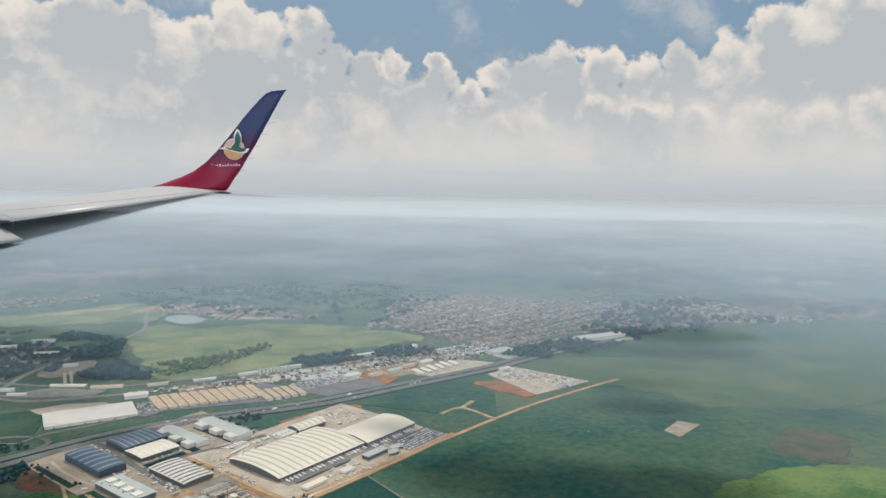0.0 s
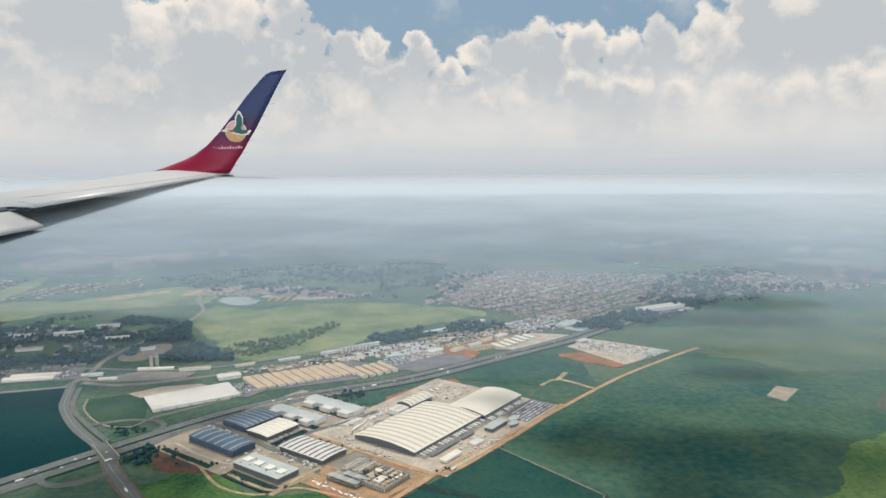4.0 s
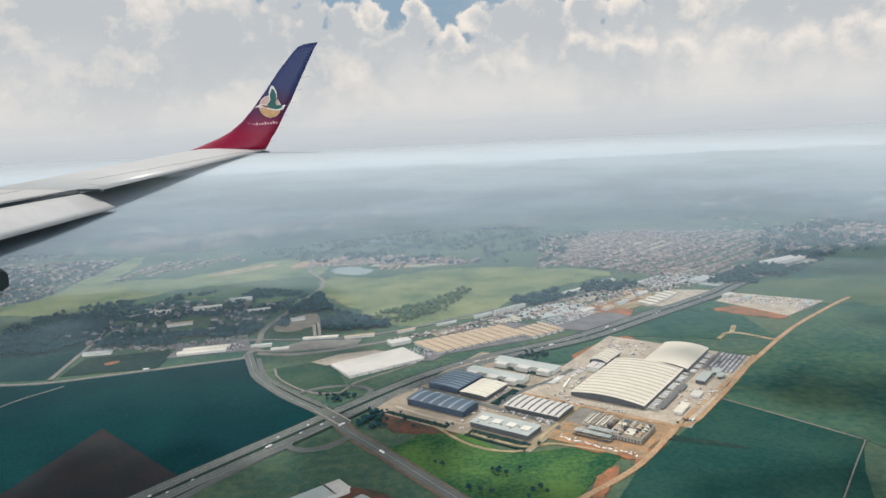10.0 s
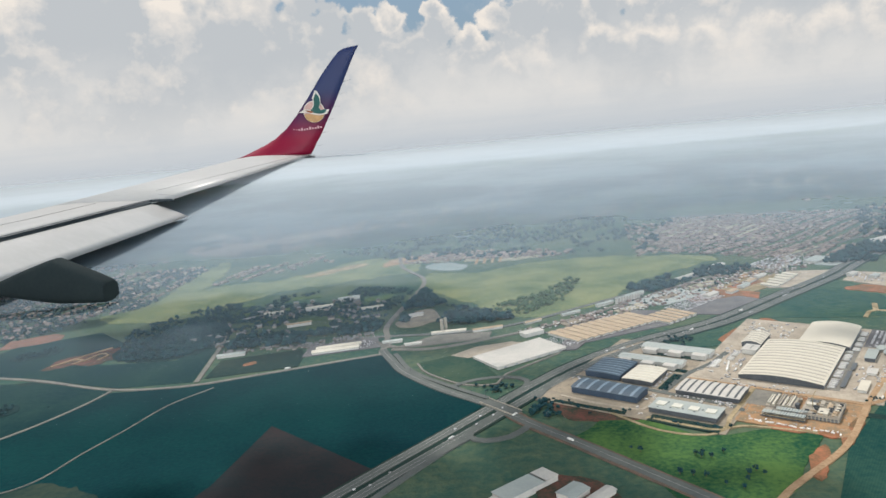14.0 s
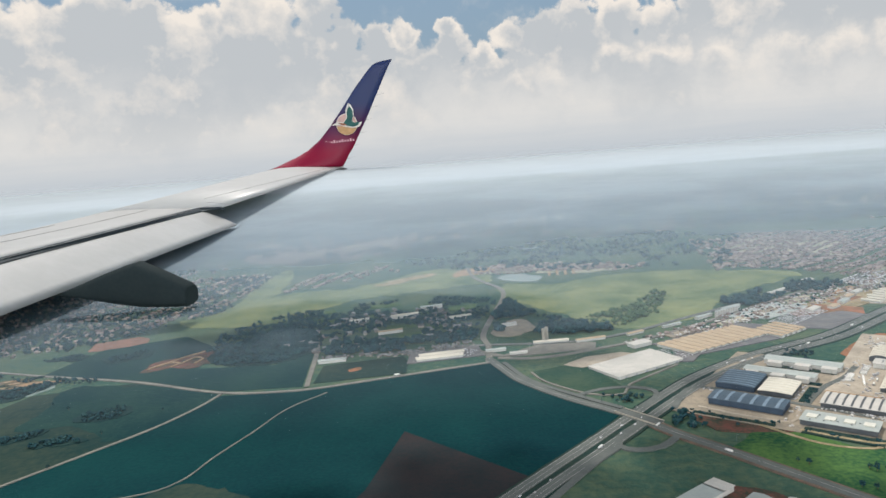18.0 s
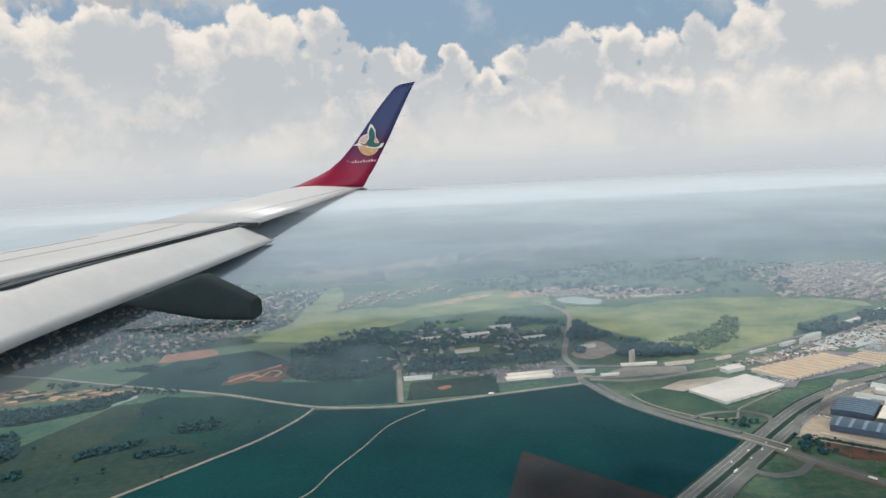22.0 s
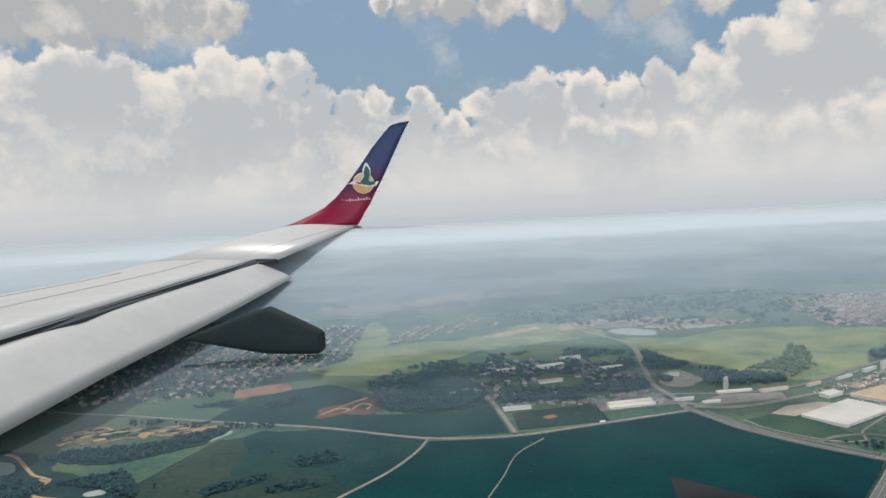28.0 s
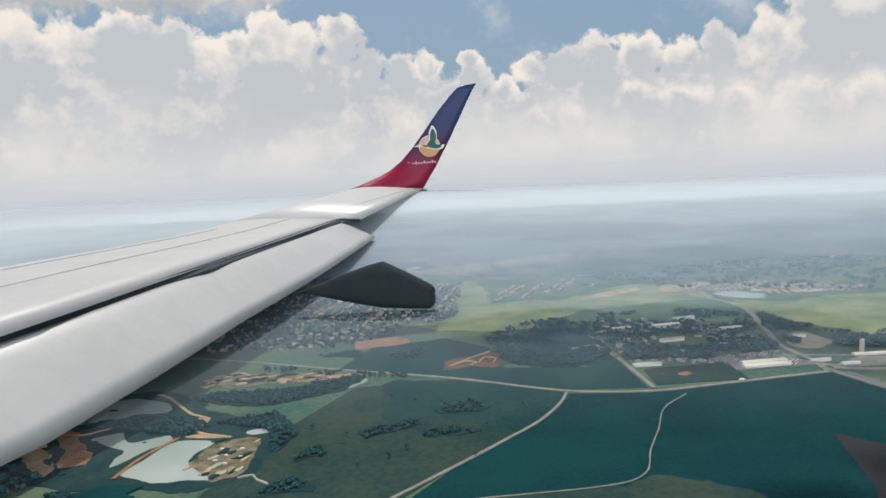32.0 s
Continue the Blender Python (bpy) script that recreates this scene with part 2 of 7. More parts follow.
# ---- materials ----
def mat(name, base, other=None, size=5.0, rough=0.85, metal=0.0, bump=0.15, fine=None, island=0.0, rows=0.0):
    """A surface of two colours mixed by noise at two sizes (metres), with fine relief. island: how far separate pieces differ; rows: crop rows' spacing."""
    m = bpy.data.materials.new(name)
    m.use_nodes = True
    t = Tree(m.node_tree)
    b = m.node_tree.nodes["Principled BSDF"]
    where = t.put("ShaderNodeNewGeometry")
    pos = where.outputs["Position"]
    other = other or tuple(c * 0.7 for c in base)
    big = t.noise(pos, 1.0 / size, 4.0, 0.6)
    small = t.noise(pos, 1.0 / (fine or size / 9.0), 3.0, 0.6)
    f = t.step(t.math("MULTIPLY_ADD", small, 0.5, t.math("MULTIPLY", big, 0.75)), 0.42, 0.82)
    col = t.mix(f, base, other)
    if rows:
        turn = t.put("ShaderNodeMapping")
        turn.inputs["Rotation"].default_value = (0, 0, radians(37))
        t.link(pos, turn.inputs[0])
        wave = t.put("ShaderNodeTexWave")
        t.link(turn.outputs[0], wave.inputs["Vector"])
        wave.inputs["Scale"].default_value, wave.inputs["Distortion"].default_value = 1.0 / rows, 1.5
        col = t.mix(t.math("MULTIPLY", wave.outputs["Fac"], 0.22), col, tuple(c * 0.6 for c in base))
    if island:
        info = t.put("ShaderNodeObjectInfo")
        r = t.math("FRACT", t.math("ADD", where.outputs["Random Per Island"], info.outputs["Random"]))
        hsv = t.put("ShaderNodeHueSaturation")
        t.link(t.math("MULTIPLY_ADD", r, 2 * island, 1.0 - island), hsv.inputs["Value"])
        t.link(t.math("MULTIPLY_ADD", t.math("FRACT", t.math("MULTIPLY", r, 7.31)), island * 0.12, 0.5 - island * 0.06), hsv.inputs["Hue"])
        t.link(col, hsv.inputs["Color"])
        col = hsv.outputs[0]
    t.link(col, b.inputs["Base Color"])
    b.inputs["Roughness"].default_value, b.inputs["Metallic"].default_value = rough, metal
    b.inputs["Specular IOR Level"].default_value = 0.25 if rough < 0.88 else 0.05
    if bump:
        bm_ = t.put("ShaderNodeBump")
        bm_.inputs["Strength"].default_value, bm_.inputs["Distance"].default_value = bump, size * 0.08
        t.link(small, bm_.inputs["Height"])
        t.link(bm_.outputs[0], b.inputs["Normal"])
    return m


def water_mat():
    # pale base colour holds part of the sky's reflection
    m = mat("sky_pale_water", (0.24, 0.31, 0.29), (0.3, 0.35, 0.32), 60, 0.12, bump=0.05, fine=1.0)
    m.node_tree.nodes["Principled BSDF"].inputs["Specular IOR Level"].default_value = 0.6
    return m


def haze_mat():
    """Ground haze painted on a sheet: light passes and scatters; cover thickens with the distance from the flight path
    and the tint pales.
    """
    m = bpy.data.materials.new("haze")
    m.use_nodes = True
    m.node_tree.nodes.clear()
    t = Tree(m.node_tree)
    pos = t.put("ShaderNodeNewGeometry").outputs["Position"]
    xyz = t.put("ShaderNodeSeparateXYZ")
    t.link(pos, xyz.inputs[0])
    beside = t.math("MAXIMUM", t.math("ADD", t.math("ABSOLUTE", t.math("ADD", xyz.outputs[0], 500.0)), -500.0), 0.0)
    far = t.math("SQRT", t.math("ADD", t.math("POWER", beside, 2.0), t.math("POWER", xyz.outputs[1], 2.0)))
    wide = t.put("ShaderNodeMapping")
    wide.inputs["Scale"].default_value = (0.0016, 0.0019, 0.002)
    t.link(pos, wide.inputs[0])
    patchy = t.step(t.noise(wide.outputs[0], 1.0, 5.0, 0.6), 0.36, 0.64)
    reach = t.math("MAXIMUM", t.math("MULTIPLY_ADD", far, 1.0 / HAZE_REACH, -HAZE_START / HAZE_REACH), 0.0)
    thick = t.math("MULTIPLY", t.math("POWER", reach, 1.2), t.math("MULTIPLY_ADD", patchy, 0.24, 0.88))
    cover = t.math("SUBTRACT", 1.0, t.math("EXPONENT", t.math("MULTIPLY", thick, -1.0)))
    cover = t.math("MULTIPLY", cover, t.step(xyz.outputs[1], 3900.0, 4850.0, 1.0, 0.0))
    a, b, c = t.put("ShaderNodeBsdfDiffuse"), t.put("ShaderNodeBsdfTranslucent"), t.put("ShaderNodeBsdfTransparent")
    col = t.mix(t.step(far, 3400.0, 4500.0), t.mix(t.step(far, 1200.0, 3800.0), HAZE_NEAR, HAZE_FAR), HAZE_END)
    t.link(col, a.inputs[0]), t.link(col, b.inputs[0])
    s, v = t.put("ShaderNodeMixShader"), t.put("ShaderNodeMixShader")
    s.inputs[0].default_value = 0.15
    t.link(a.outputs[0], s.inputs[1]), t.link(b.outputs[0], s.inputs[2])
    t.link(cover, v.inputs[0]), t.link(c.outputs[0], v.inputs[1]), t.link(s.outputs[0], v.inputs[2])
    out = t.put("ShaderNodeOutputMaterial")
    t.link(v.outputs[0], out.inputs[0])
    return m


# haze painted as tints by distance, dimmed again at the far end
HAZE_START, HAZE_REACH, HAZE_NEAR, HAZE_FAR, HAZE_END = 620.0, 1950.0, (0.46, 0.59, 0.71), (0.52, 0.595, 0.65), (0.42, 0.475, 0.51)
M = {
    "ground": mat("veld", (0.03, 0.085, 0.07), (0.1, 0.135, 0.085), 160, 0.95, fine=9, bump=0.3),
    "crop": mat("dark_crop", (0.001, 0.024, 0.032), (0.004, 0.046, 0.048), 150, 0.9, fine=4, rows=6.0),
    "wheat": mat("young_crop", (0.008, 0.05, 0.048), (0.03, 0.08, 0.06), 120, 0.9, fine=5, rows=6.0),
    "teal": mat("teal_pasture", (0.004, 0.03, 0.036), (0.016, 0.05, 0.045), 90, 0.9, fine=6),
    "field": mat("green_field", (0.014, 0.066, 0.06), (0.07, 0.12, 0.075), 170, 0.9, fine=9),
    "red_soil": mat("red_soil", (0.022, 0.03, 0.034), (0.036, 0.032, 0.034), 50, 0.95, fine=4, rows=5.0),
    "meadow": mat("bright_meadow", (0.012, 0.062, 0.036), (0.085, 0.165, 0.05), 60, 0.9, fine=4),
    "pale": mat("pale_grass", (0.085, 0.135, 0.075), (0.22, 0.245, 0.125), 80, 0.95, fine=7),
    "olive": mat("olive_grass", (0.036, 0.056, 0.044), (0.012, 0.037, 0.037), 110, 0.95, fine=8),
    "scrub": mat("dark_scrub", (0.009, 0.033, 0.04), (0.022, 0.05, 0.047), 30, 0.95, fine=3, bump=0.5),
    "asphalt": mat("asphalt", (0.1, 0.115, 0.112), (0.14, 0.152, 0.145), 30, 0.9, fine=2),
    "old_road": mat("pale_road", (0.24, 0.23, 0.2), (0.15, 0.152, 0.14), 25, 0.9, fine=2),
    "dirt": mat("orange_dirt", (0.42, 0.3, 0.19), (0.28, 0.19, 0.115), 16, 0.95, fine=2),
    "red_dirt": mat("red_dirt", (0.36, 0.15, 0.085), (0.13, 0.1, 0.06), 22, 0.95, fine=2),
    "shoulder": mat("road_shoulder", (0.19, 0.13, 0.1), (0.1, 0.09, 0.075), 12, 0.95, fine=1.5),
    "red_mix": mat("half_grown_red_earth", (0.17, 0.075, 0.06), (0.035, 0.06, 0.045), 24, 0.95, fine=2.5),
    # grey roofs in the wood, the area's cloud shade put into the tone
    "shaded_roof": mat("shaded_roof", (0.11, 0.125, 0.13), (0.2, 0.2, 0.195), 10, 0.8, island=0.4),
    "sunny_grass": mat("grass_painted_sunlit", (0.05, 0.12, 0.05), (0.14, 0.2, 0.075), 55, 0.95, fine=5),
    "dry_pasture": mat("dry_pasture", (0.11, 0.145, 0.09), (0.055, 0.1, 0.072), 120, 0.95, fine=7),
    "fallow": mat("fallow_strip", (0.12, 0.1, 0.085), (0.05, 0.085, 0.062), 30, 0.95, fine=3),
    "pink_earth": mat("pinkish_earth", (0.27, 0.15, 0.115), (0.17, 0.11, 0.085), 22, 0.95, fine=2),
    "sand": mat("pale_sand", (0.42, 0.34, 0.22), (0.2, 0.17, 0.1), 20, 0.95, fine=2),
    "paving": mat("concrete_paving", (0.45, 0.4, 0.325), (0.3, 0.268, 0.22), 20, 0.9, fine=2),
    "dark_paving": mat("dark_paving", (0.13, 0.13, 0.14), (0.18, 0.18, 0.18), 20, 0.9, fine=2),
    "paint": mat("road_paint", (0.42, 0.42, 0.4), (0.3, 0.3, 0.28), 4, 0.7),
    "cream_roof": mat("cream_sheet_roof", (0.58, 0.55, 0.46), (0.52, 0.49, 0.41), 14, 0.55, bump=0.05),
    "white_roof": mat("white_sheet_roof", (0.52, 0.5, 0.46), (0.42, 0.42, 0.39), 12, 0.5, bump=0.05),
    "grey_roof": mat("grey_sheet_roof", (0.36, 0.4, 0.38), (0.3, 0.34, 0.33), 12, 0.5, bump=0.05),
    "blue_roof": mat("blue_sheet_roof", (0.045, 0.08, 0.115), (0.03, 0.06, 0.09), 12, 0.45, bump=0.05),
    "tan_roof": mat("tan_sheet_roof", (0.44, 0.35, 0.24), (0.36, 0.28, 0.19), 12, 0.7, bump=0.05),
    "blue_ridge": mat("blue_roof_ridge", (0.17, 0.24, 0.3), (0.13, 0.19, 0.25), 8, 0.45),
    "lawn_dull": mat("dull_lawn", (0.02, 0.06, 0.045), (0.05, 0.085, 0.055), 40, 0.95, fine=4),
    "lawn": mat("watered_lawn", (0.045, 0.095, 0.055), (0.1, 0.15, 0.07), 25, 0.95, fine=4),
    "estate_ground": mat("estate_ground", (0.21, 0.19, 0.155), (0.33, 0.285, 0.22), 14, 0.9, fine=1.5),
    "spoil": mat("quarry_spoil", (0.22, 0.18, 0.13), (0.06, 0.07, 0.045), 12, 0.95, fine=1.4, bump=0.5),
    # dry earth; far off its paleness also paints sunlight and haze
    "far_earth": mat("dry_and_sunlit_ground", (0.46, 0.42, 0.33), (0.2, 0.22, 0.16), 60, 0.95, fine=8),
    "earth": mat("trampled_earth", (0.4, 0.235, 0.125), (0.2, 0.17, 0.12), 9, 0.95, fine=1.2),
    "rib": mat("roof_rib_shade", (0.42, 0.4, 0.34), (0.36, 0.34, 0.3), 6, 0.6),
    "skylight": mat("skylight_sheet", (0.62, 0.61, 0.54), (0.55, 0.55, 0.48), 5, 0.35, bump=0),
    "wall_white": mat("painted_wall", (0.6, 0.59, 0.55), (0.5, 0.49, 0.45), 6, 0.8),
    "wall_blue": mat("blue_cladding", (0.05, 0.08, 0.12), (0.04, 0.06, 0.09), 6, 0.5),
    "wall_grey": mat("grey_cladding", (0.1, 0.11, 0.12), (0.07, 0.08, 0.09), 6, 0.6),
    "door": mat("dock_door", (0.25, 0.27, 0.3), (0.2, 0.22, 0.25), 2, 0.5),
    "concrete": mat("raw_concrete", (0.4, 0.37, 0.31), (0.3, 0.28, 0.24), 5, 0.9),
    "steel": mat("dark_steel", (0.08, 0.1, 0.11), (0.12, 0.13, 0.14), 3, 0.5),
    "leaf": mat("foliage", (0.012, 0.044, 0.06), (0.028, 0.066, 0.064), 6, 0.9, island=0.35, bump=0.4),
    "leaf_light": mat("light_foliage", (0.05, 0.1, 0.06), (0.09, 0.135, 0.07), 6, 0.9, island=0.3, bump=0.4),
    "bark": mat("bark", (0.12, 0.09, 0.06), None, 0.6, 0.95),
    "house_wall": mat("house_wall", (0.3, 0.27, 0.23), (0.2, 0.18, 0.16), 8, 0.9, island=0.5),
    "house_roof": mat("house_roof", (0.2, 0.14, 0.12), (0.3, 0.26, 0.23), 10, 0.85, island=0.5),
    "pale_houses": mat("pale_house_roof", (0.18, 0.13, 0.11), (0.28, 0.24, 0.22), 10, 0.8, island=0.4),
    "car": mat("car_paint", (0.5, 0.5, 0.5), (0.4, 0.4, 0.42), 5, 0.3, island=0.6, bump=0),
    "truck_box": mat("trailer_box", (0.75, 0.74, 0.7), (0.65, 0.65, 0.62), 2, 0.5, island=0.15),
    "cab": mat("truck_cab", (0.5, 0.5, 0.5), (0.4, 0.4, 0.42), 2, 0.35, island=0.4),
    "tyre": mat("tyre_rubber", (0.03, 0.03, 0.03), None, 1, 0.9),
    "water": water_mat(),
    "wing": mat("wing_paint", (0.41, 0.42, 0.42), (0.37, 0.38, 0.38), 120, 0.38, metal=0.0, bump=0.0, fine=20),
    # flat dark colour that paints shade in slots and openings
    "wing_dark": mat("painted_gap_shade", (0.02, 0.035, 0.045), None, 20, 0.6, bump=0),
    "seam": mat("panel_seam", (0.25, 0.26, 0.27), None, 20, 0.6, bump=0),
    # shade on the fairing's near side is put into this near-black
    "fairing": mat("fairing_shade_paint", (0.026, 0.036, 0.038), (0.02, 0.029, 0.032), 60, 0.9, bump=0),
    "logo_ring": mat("emblem_white", (0.7, 0.66, 0.6), None, 30, 0.5, bump=0),
    "logo_tan": mat("emblem_tan", (0.5, 0.3, 0.14), None, 30, 0.5, bump=0),
    "logo_green": mat("emblem_green", (0.02, 0.1, 0.09), None, 30, 0.5, bump=0),
    "logo_pink": mat("emblem_pink", (0.55, 0.36, 0.32), None, 30, 0.5, bump=0),
    "logo_rust": mat("emblem_rust", (0.3, 0.1, 0.05), None, 30, 0.5, bump=0),
    "bar": mat("lettering_pink", (0.62, 0.35, 0.4), None, 30, 0.5, bump=0),
    "cloud": mat("cloud_white", (0.9, 0.9, 0.9), (0.85, 0.85, 0.86), 200, 1.0, bump=0),
    "haze": haze_mat(),
}


def winglet_mat():
    m = mat("winglet_paint", (0.3, 0.01, 0.04), None, 50, 0.35, bump=0)
    t = Tree(m.node_tree)
    xyz = t.put("ShaderNodeSeparateXYZ")
    t.link(t.put("ShaderNodeTexCoord").outputs["Generated"], xyz.inputs[0])
    z = xyz.outputs[2]
    col = t.mix(t.step(z, 0.12, 0.42), (0.2, 0.006, 0.03), (0.055, 0.008, 0.05))
    col = t.mix(t.step(z, 0.36, 0.62), col, (0.014, 0.026, 0.09))
    t.link(col, m.node_tree.nodes["Principled BSDF"].inputs["Base Color"])
    return m


M["winglet"] = winglet_mat()


# ---- building blocks ----
def mesh_ob(name, bm, material, parent=None, label=""):
    me = bpy.data.meshes.new(name)
    bm.to_mesh(me)
    bm.free()
    for one in material if isinstance(material, (tuple, list)) else (material,):
        me.materials.append(M[one] if isinstance(one, str) else one)
    ob = new(name, me)
    if parent is not None:
        ob.parent = parent
    if label:
        ob["label"] = label
    return ob


def part(name, bm, material, parent, label=""):
    return mesh_ob(name, bm, material, parent, label)


def thing(name, m, label, category, group=""):
    e = new(name)
    e.matrix_world = m
    return tagged(e, label, category, group)


def box(bm, x0, x1, y0, y1, z0, z1, index=0):
    vs = [bm.verts.new((x, y, z)) for z in (z0, z1) for x, y in ((x0, y0), (x1, y0), (x1, y1), (x0, y1))]
    for q in ((3, 2, 1, 0), (4, 5, 6, 7), (0, 1, 5, 4), (1, 2, 6, 5), (2, 3, 7, 6), (3, 0, 4, 7)):
        bm.faces.new([vs[i] for i in q]).material_index = index
    return vs


def boxed(x0, x1, y0, y1, z0, z1):
    bm = bmesh.new()
    box(bm, x0, x1, y0, y1, z0, z1)
    return bm


def curve_points(pts, closed=False, step=14.0):
    """Smooth line through the given places."""
    n, out = len(pts), []
    p = [Vector((*q, 0)) for q in pts]
    for i in range(n if closed else n - 1):
        a, b = p[i], p[(i + 1) % n]
        before = p[(i - 1) % n] if closed or i else a * 2 - b
        after = p[(i + 2) % n] if closed or i + 2 < n else b * 2 - a
        k = max(2, int((b - a).length / step))
        for j in range(k):
            s = j / k
            out.append(0.5 * (2 * a + (b - before) * s + (2 * before - 5 * a + 4 * b - after) * s * s + (3 * a - before - 3 * b + after) * s ** 3))
    if not closed:
        out.append(p[-1])
    return out


LAYERS = []  # each patch lies a little above the one before


def sheet(name, pts, z, material, label, category="", soft=False, ragged=0.0, kind="structure"):
    """A patch of ground: a thin slab over the outline; soft rounds it, ragged breaks its edge."""
    LAYERS.append(name)
    z += 0.004 * len(LAYERS)
    ring = curve_points(pts, True, 6.0) if soft else [Vector((*q, 0)) for q in pts]
    if ragged:
        ring = [p + Vector((noise.noise(p * 0.03) + 0.5 * noise.noise(p * 0.11), noise.noise(p * 0.03 + Vector((9, 4, 2))) + 0.5 * noise.noise(p * 0.17 + Vector((3, 8, 5))), 0)) * ragged for p in ring]
    bm = bmesh.new()
    top = [bm.verts.new((p.x, p.y, z)) for p in ring]
    low = [bm.verts.new((p.x, p.y, -0.4)) for p in ring]
    f = bm.faces.new(top)
    for i in range(len(ring)):
        j = (i + 1) % len(ring)
        bm.faces.new((top[j], top[i], low[i], low[j]))
    f.normal_update()
    if f.normal.z < 0:
        f.normal_flip()
    bmesh.ops.triangulate(bm, faces=[f])
    return tagged(mesh_ob(name, bm, material), label, category or "field", kind=kind)


def ribbon(name, pts, width, z, material, label, category="road", marks=0.0, parent=None, lanes=()):
    """A road along a smooth line, with a raised edge; lanes: sideways places of painted lines."""
    LAYERS.append(name)
    z += 0.004 * len(LAYERS)
    line = curve_points(pts, False, 10.0)
    side = []
    for i, p in enumerate(line):
        d = (line[min(i + 1, len(line) - 1)] - line[max(i - 1, 0)]).normalized()
        side.append(Vector((-d.y, d.x, 0)))
    bm = bmesh.new()
    rows = []
    for p, s in zip(line, side):
        w = width * 0.5 * (1 + 0.05 * noise.noise(p * 0.05))
        rows.append([bm.verts.new(tuple(p + s * o + Vector((0, 0, h)))) for o, h in ((-w, -0.4), (-w, z), (w, z), (w, -0.4))])
    for a, b in zip(rows, rows[1:]):
        for i in range(3):
            bm.faces.new((a[i], b[i], b[i + 1], a[i + 1]))
    bmesh.ops.recalc_face_normals(bm, faces=bm.faces[:])
    ob = tagged(mesh_ob(name, bm, material), label, category, kind="structure")
    for o in lanes:
        bm = bmesh.new()
        prev = None
        for p, s in zip(line, side):
            now = [bm.verts.new(tuple(p + s * (o + e) + Vector((0, 0, z + 0.06)))) for e in (-0.14, 0.14)]
            if prev:
                bm.faces.new((prev[0], now[0], now[1], prev[1]))
            prev = now
        bmesh.ops.recalc_face_normals(bm, faces=bm.faces[:])
        part("painted_line", bm, "paint", ob)
    return ob


# ---- the ground and its fields ----
def build_ground():
    bm = bmesh.new()
    bmesh.ops.create_grid(bm, x_segments=60, y_segments=60, size=24000)
    for v in bm.verts:
        v.co.z = -0.3
    ob = mesh_ob("ground", bm, "ground")
    tagged(ob, "flat veld of green and olive grass reaching the hazy horizon", "ground", kind="structure")


build_ground()

sheet("field", [(-905, 815), (-815, 812), (-659, 852), (-588, 872), (-560, 800), (-515, 735), (-468, 684), (-540, 590), (-610, 500), (-640, 420), (-1140, 420), (-1030, 612), (-945, 725)], 0.1, "crop", "dark green crop field between the roads", "crop field")
sheet("field", [(-677, 676), (-560, 562), (-620, 480), (-640, 430), (-760, 430), (-700, 560)], 0.25, "red_soil", "ploughed field of dark reddish soil", "ploughed field")
sheet("field", [(-909, 822), (-948, 722), (-1031, 612), (-1120, 480), (-1240, 560), (-1215, 700), (-1160, 860), (-1040, 884)], 0.1, "olive", "rough olive pasture with dark scrub patches", "pasture")
sheet("field", [(-912, 818), (-1030, 872), (-1120, 880), (-1106, 800), (-1112, 745), (-1040, 742), (-985, 700), (-952, 724)], 0.2, "teal", "dark blue-green paddock inside the pasture", "paddock", True, 8)
sheet("field", [(-905, 830), (-1040, 893), (-1197, 948), (-1170, 1060), (-1060, 1110), (-985, 1030), (-975, 930), (-870, 925), (-830, 1000), (-812, 830)], 0.1, "teal", "dull blue-green pasture beside the main road", "pasture")
sheet("field", [(-540, 826), (-476, 855), (-447, 754), (-451, 740), (-487, 746), (-527, 790)], 0.3, "lawn_dull", "fenced dark green lawn beside the white warehouse", "lawn")
sheet("field", [(-384, 606), (-349, 637), (-310, 603), (-284, 579), (-241, 585), (-224, 579), (-207, 572), (-198, 563), (-207, 551), (-219, 538), (-240, 510), (-268, 478), (-320, 440), (-345, 505), (-391, 589)], 0.3, "meadow", "bright green meadow beside the construction site", "meadow", True, 4)
sheet("field", [(-545, 1222), (-539, 1350), (-458, 1318), (-326, 1367), (-165, 1354), (-33, 1262), (-182, 1150), (-279, 1031), (-383, 980), (-452, 1063)], 0.15, "pale", "pale sunlit grassland around the lake", "grassland", True, 14)
sheet("field", [(-1106, 1200), (-1061, 1292), (-965, 1400), (-835, 1426), (-704, 1540), (-602, 1530), (-565, 1385), (-694, 1339), (-831, 1286), (-931, 1160), (-1036, 1152)], 0.15, "pale", "pale green strip of open grassland", "grassland", True, 14)
sheet("field", [(-1048, 1680), (-1009, 1625), (-990, 1350), (-1040, 1290), (-1060, 1500)], 0.2, "pale", "pale grassy valley between the suburbs", "grassland", True, 10)
sheet("field", [(-400, 735), (-340, 790), (-260, 845), (-160, 890), (46, 1052), (80, 1030), (70, 860), (0, 860), (-110, 890), (-190, 800), (-290, 800)], 0.12, "field", "green field along the motorway", "field")
sheet("field", [(-70, 674), (9, 572), (60, 470), (260, 560), (470, 800), (560, 1000), (300, 1000), (215, 985), (110, 885), (7, 772)], 0.12, "field", "large dull green field beyond the dirt road", "field")
sheet("field", [(-70, 670), (9, 570), (-20, 520), (-60, 430), (-240, 460), (-190, 540)], 0.1, "wheat", "dark green crop field beside the dirt road", "crop field")
sheet("field", [(213, 1000), (300, 960), (362, 905), (569, 921), (700, 1060), (760, 1260), (599, 1260), (413, 1160), (213, 1143), (120, 1085)], 0.15, "dry_pasture", "olive green sunlit pasture", "pasture", True, 16)
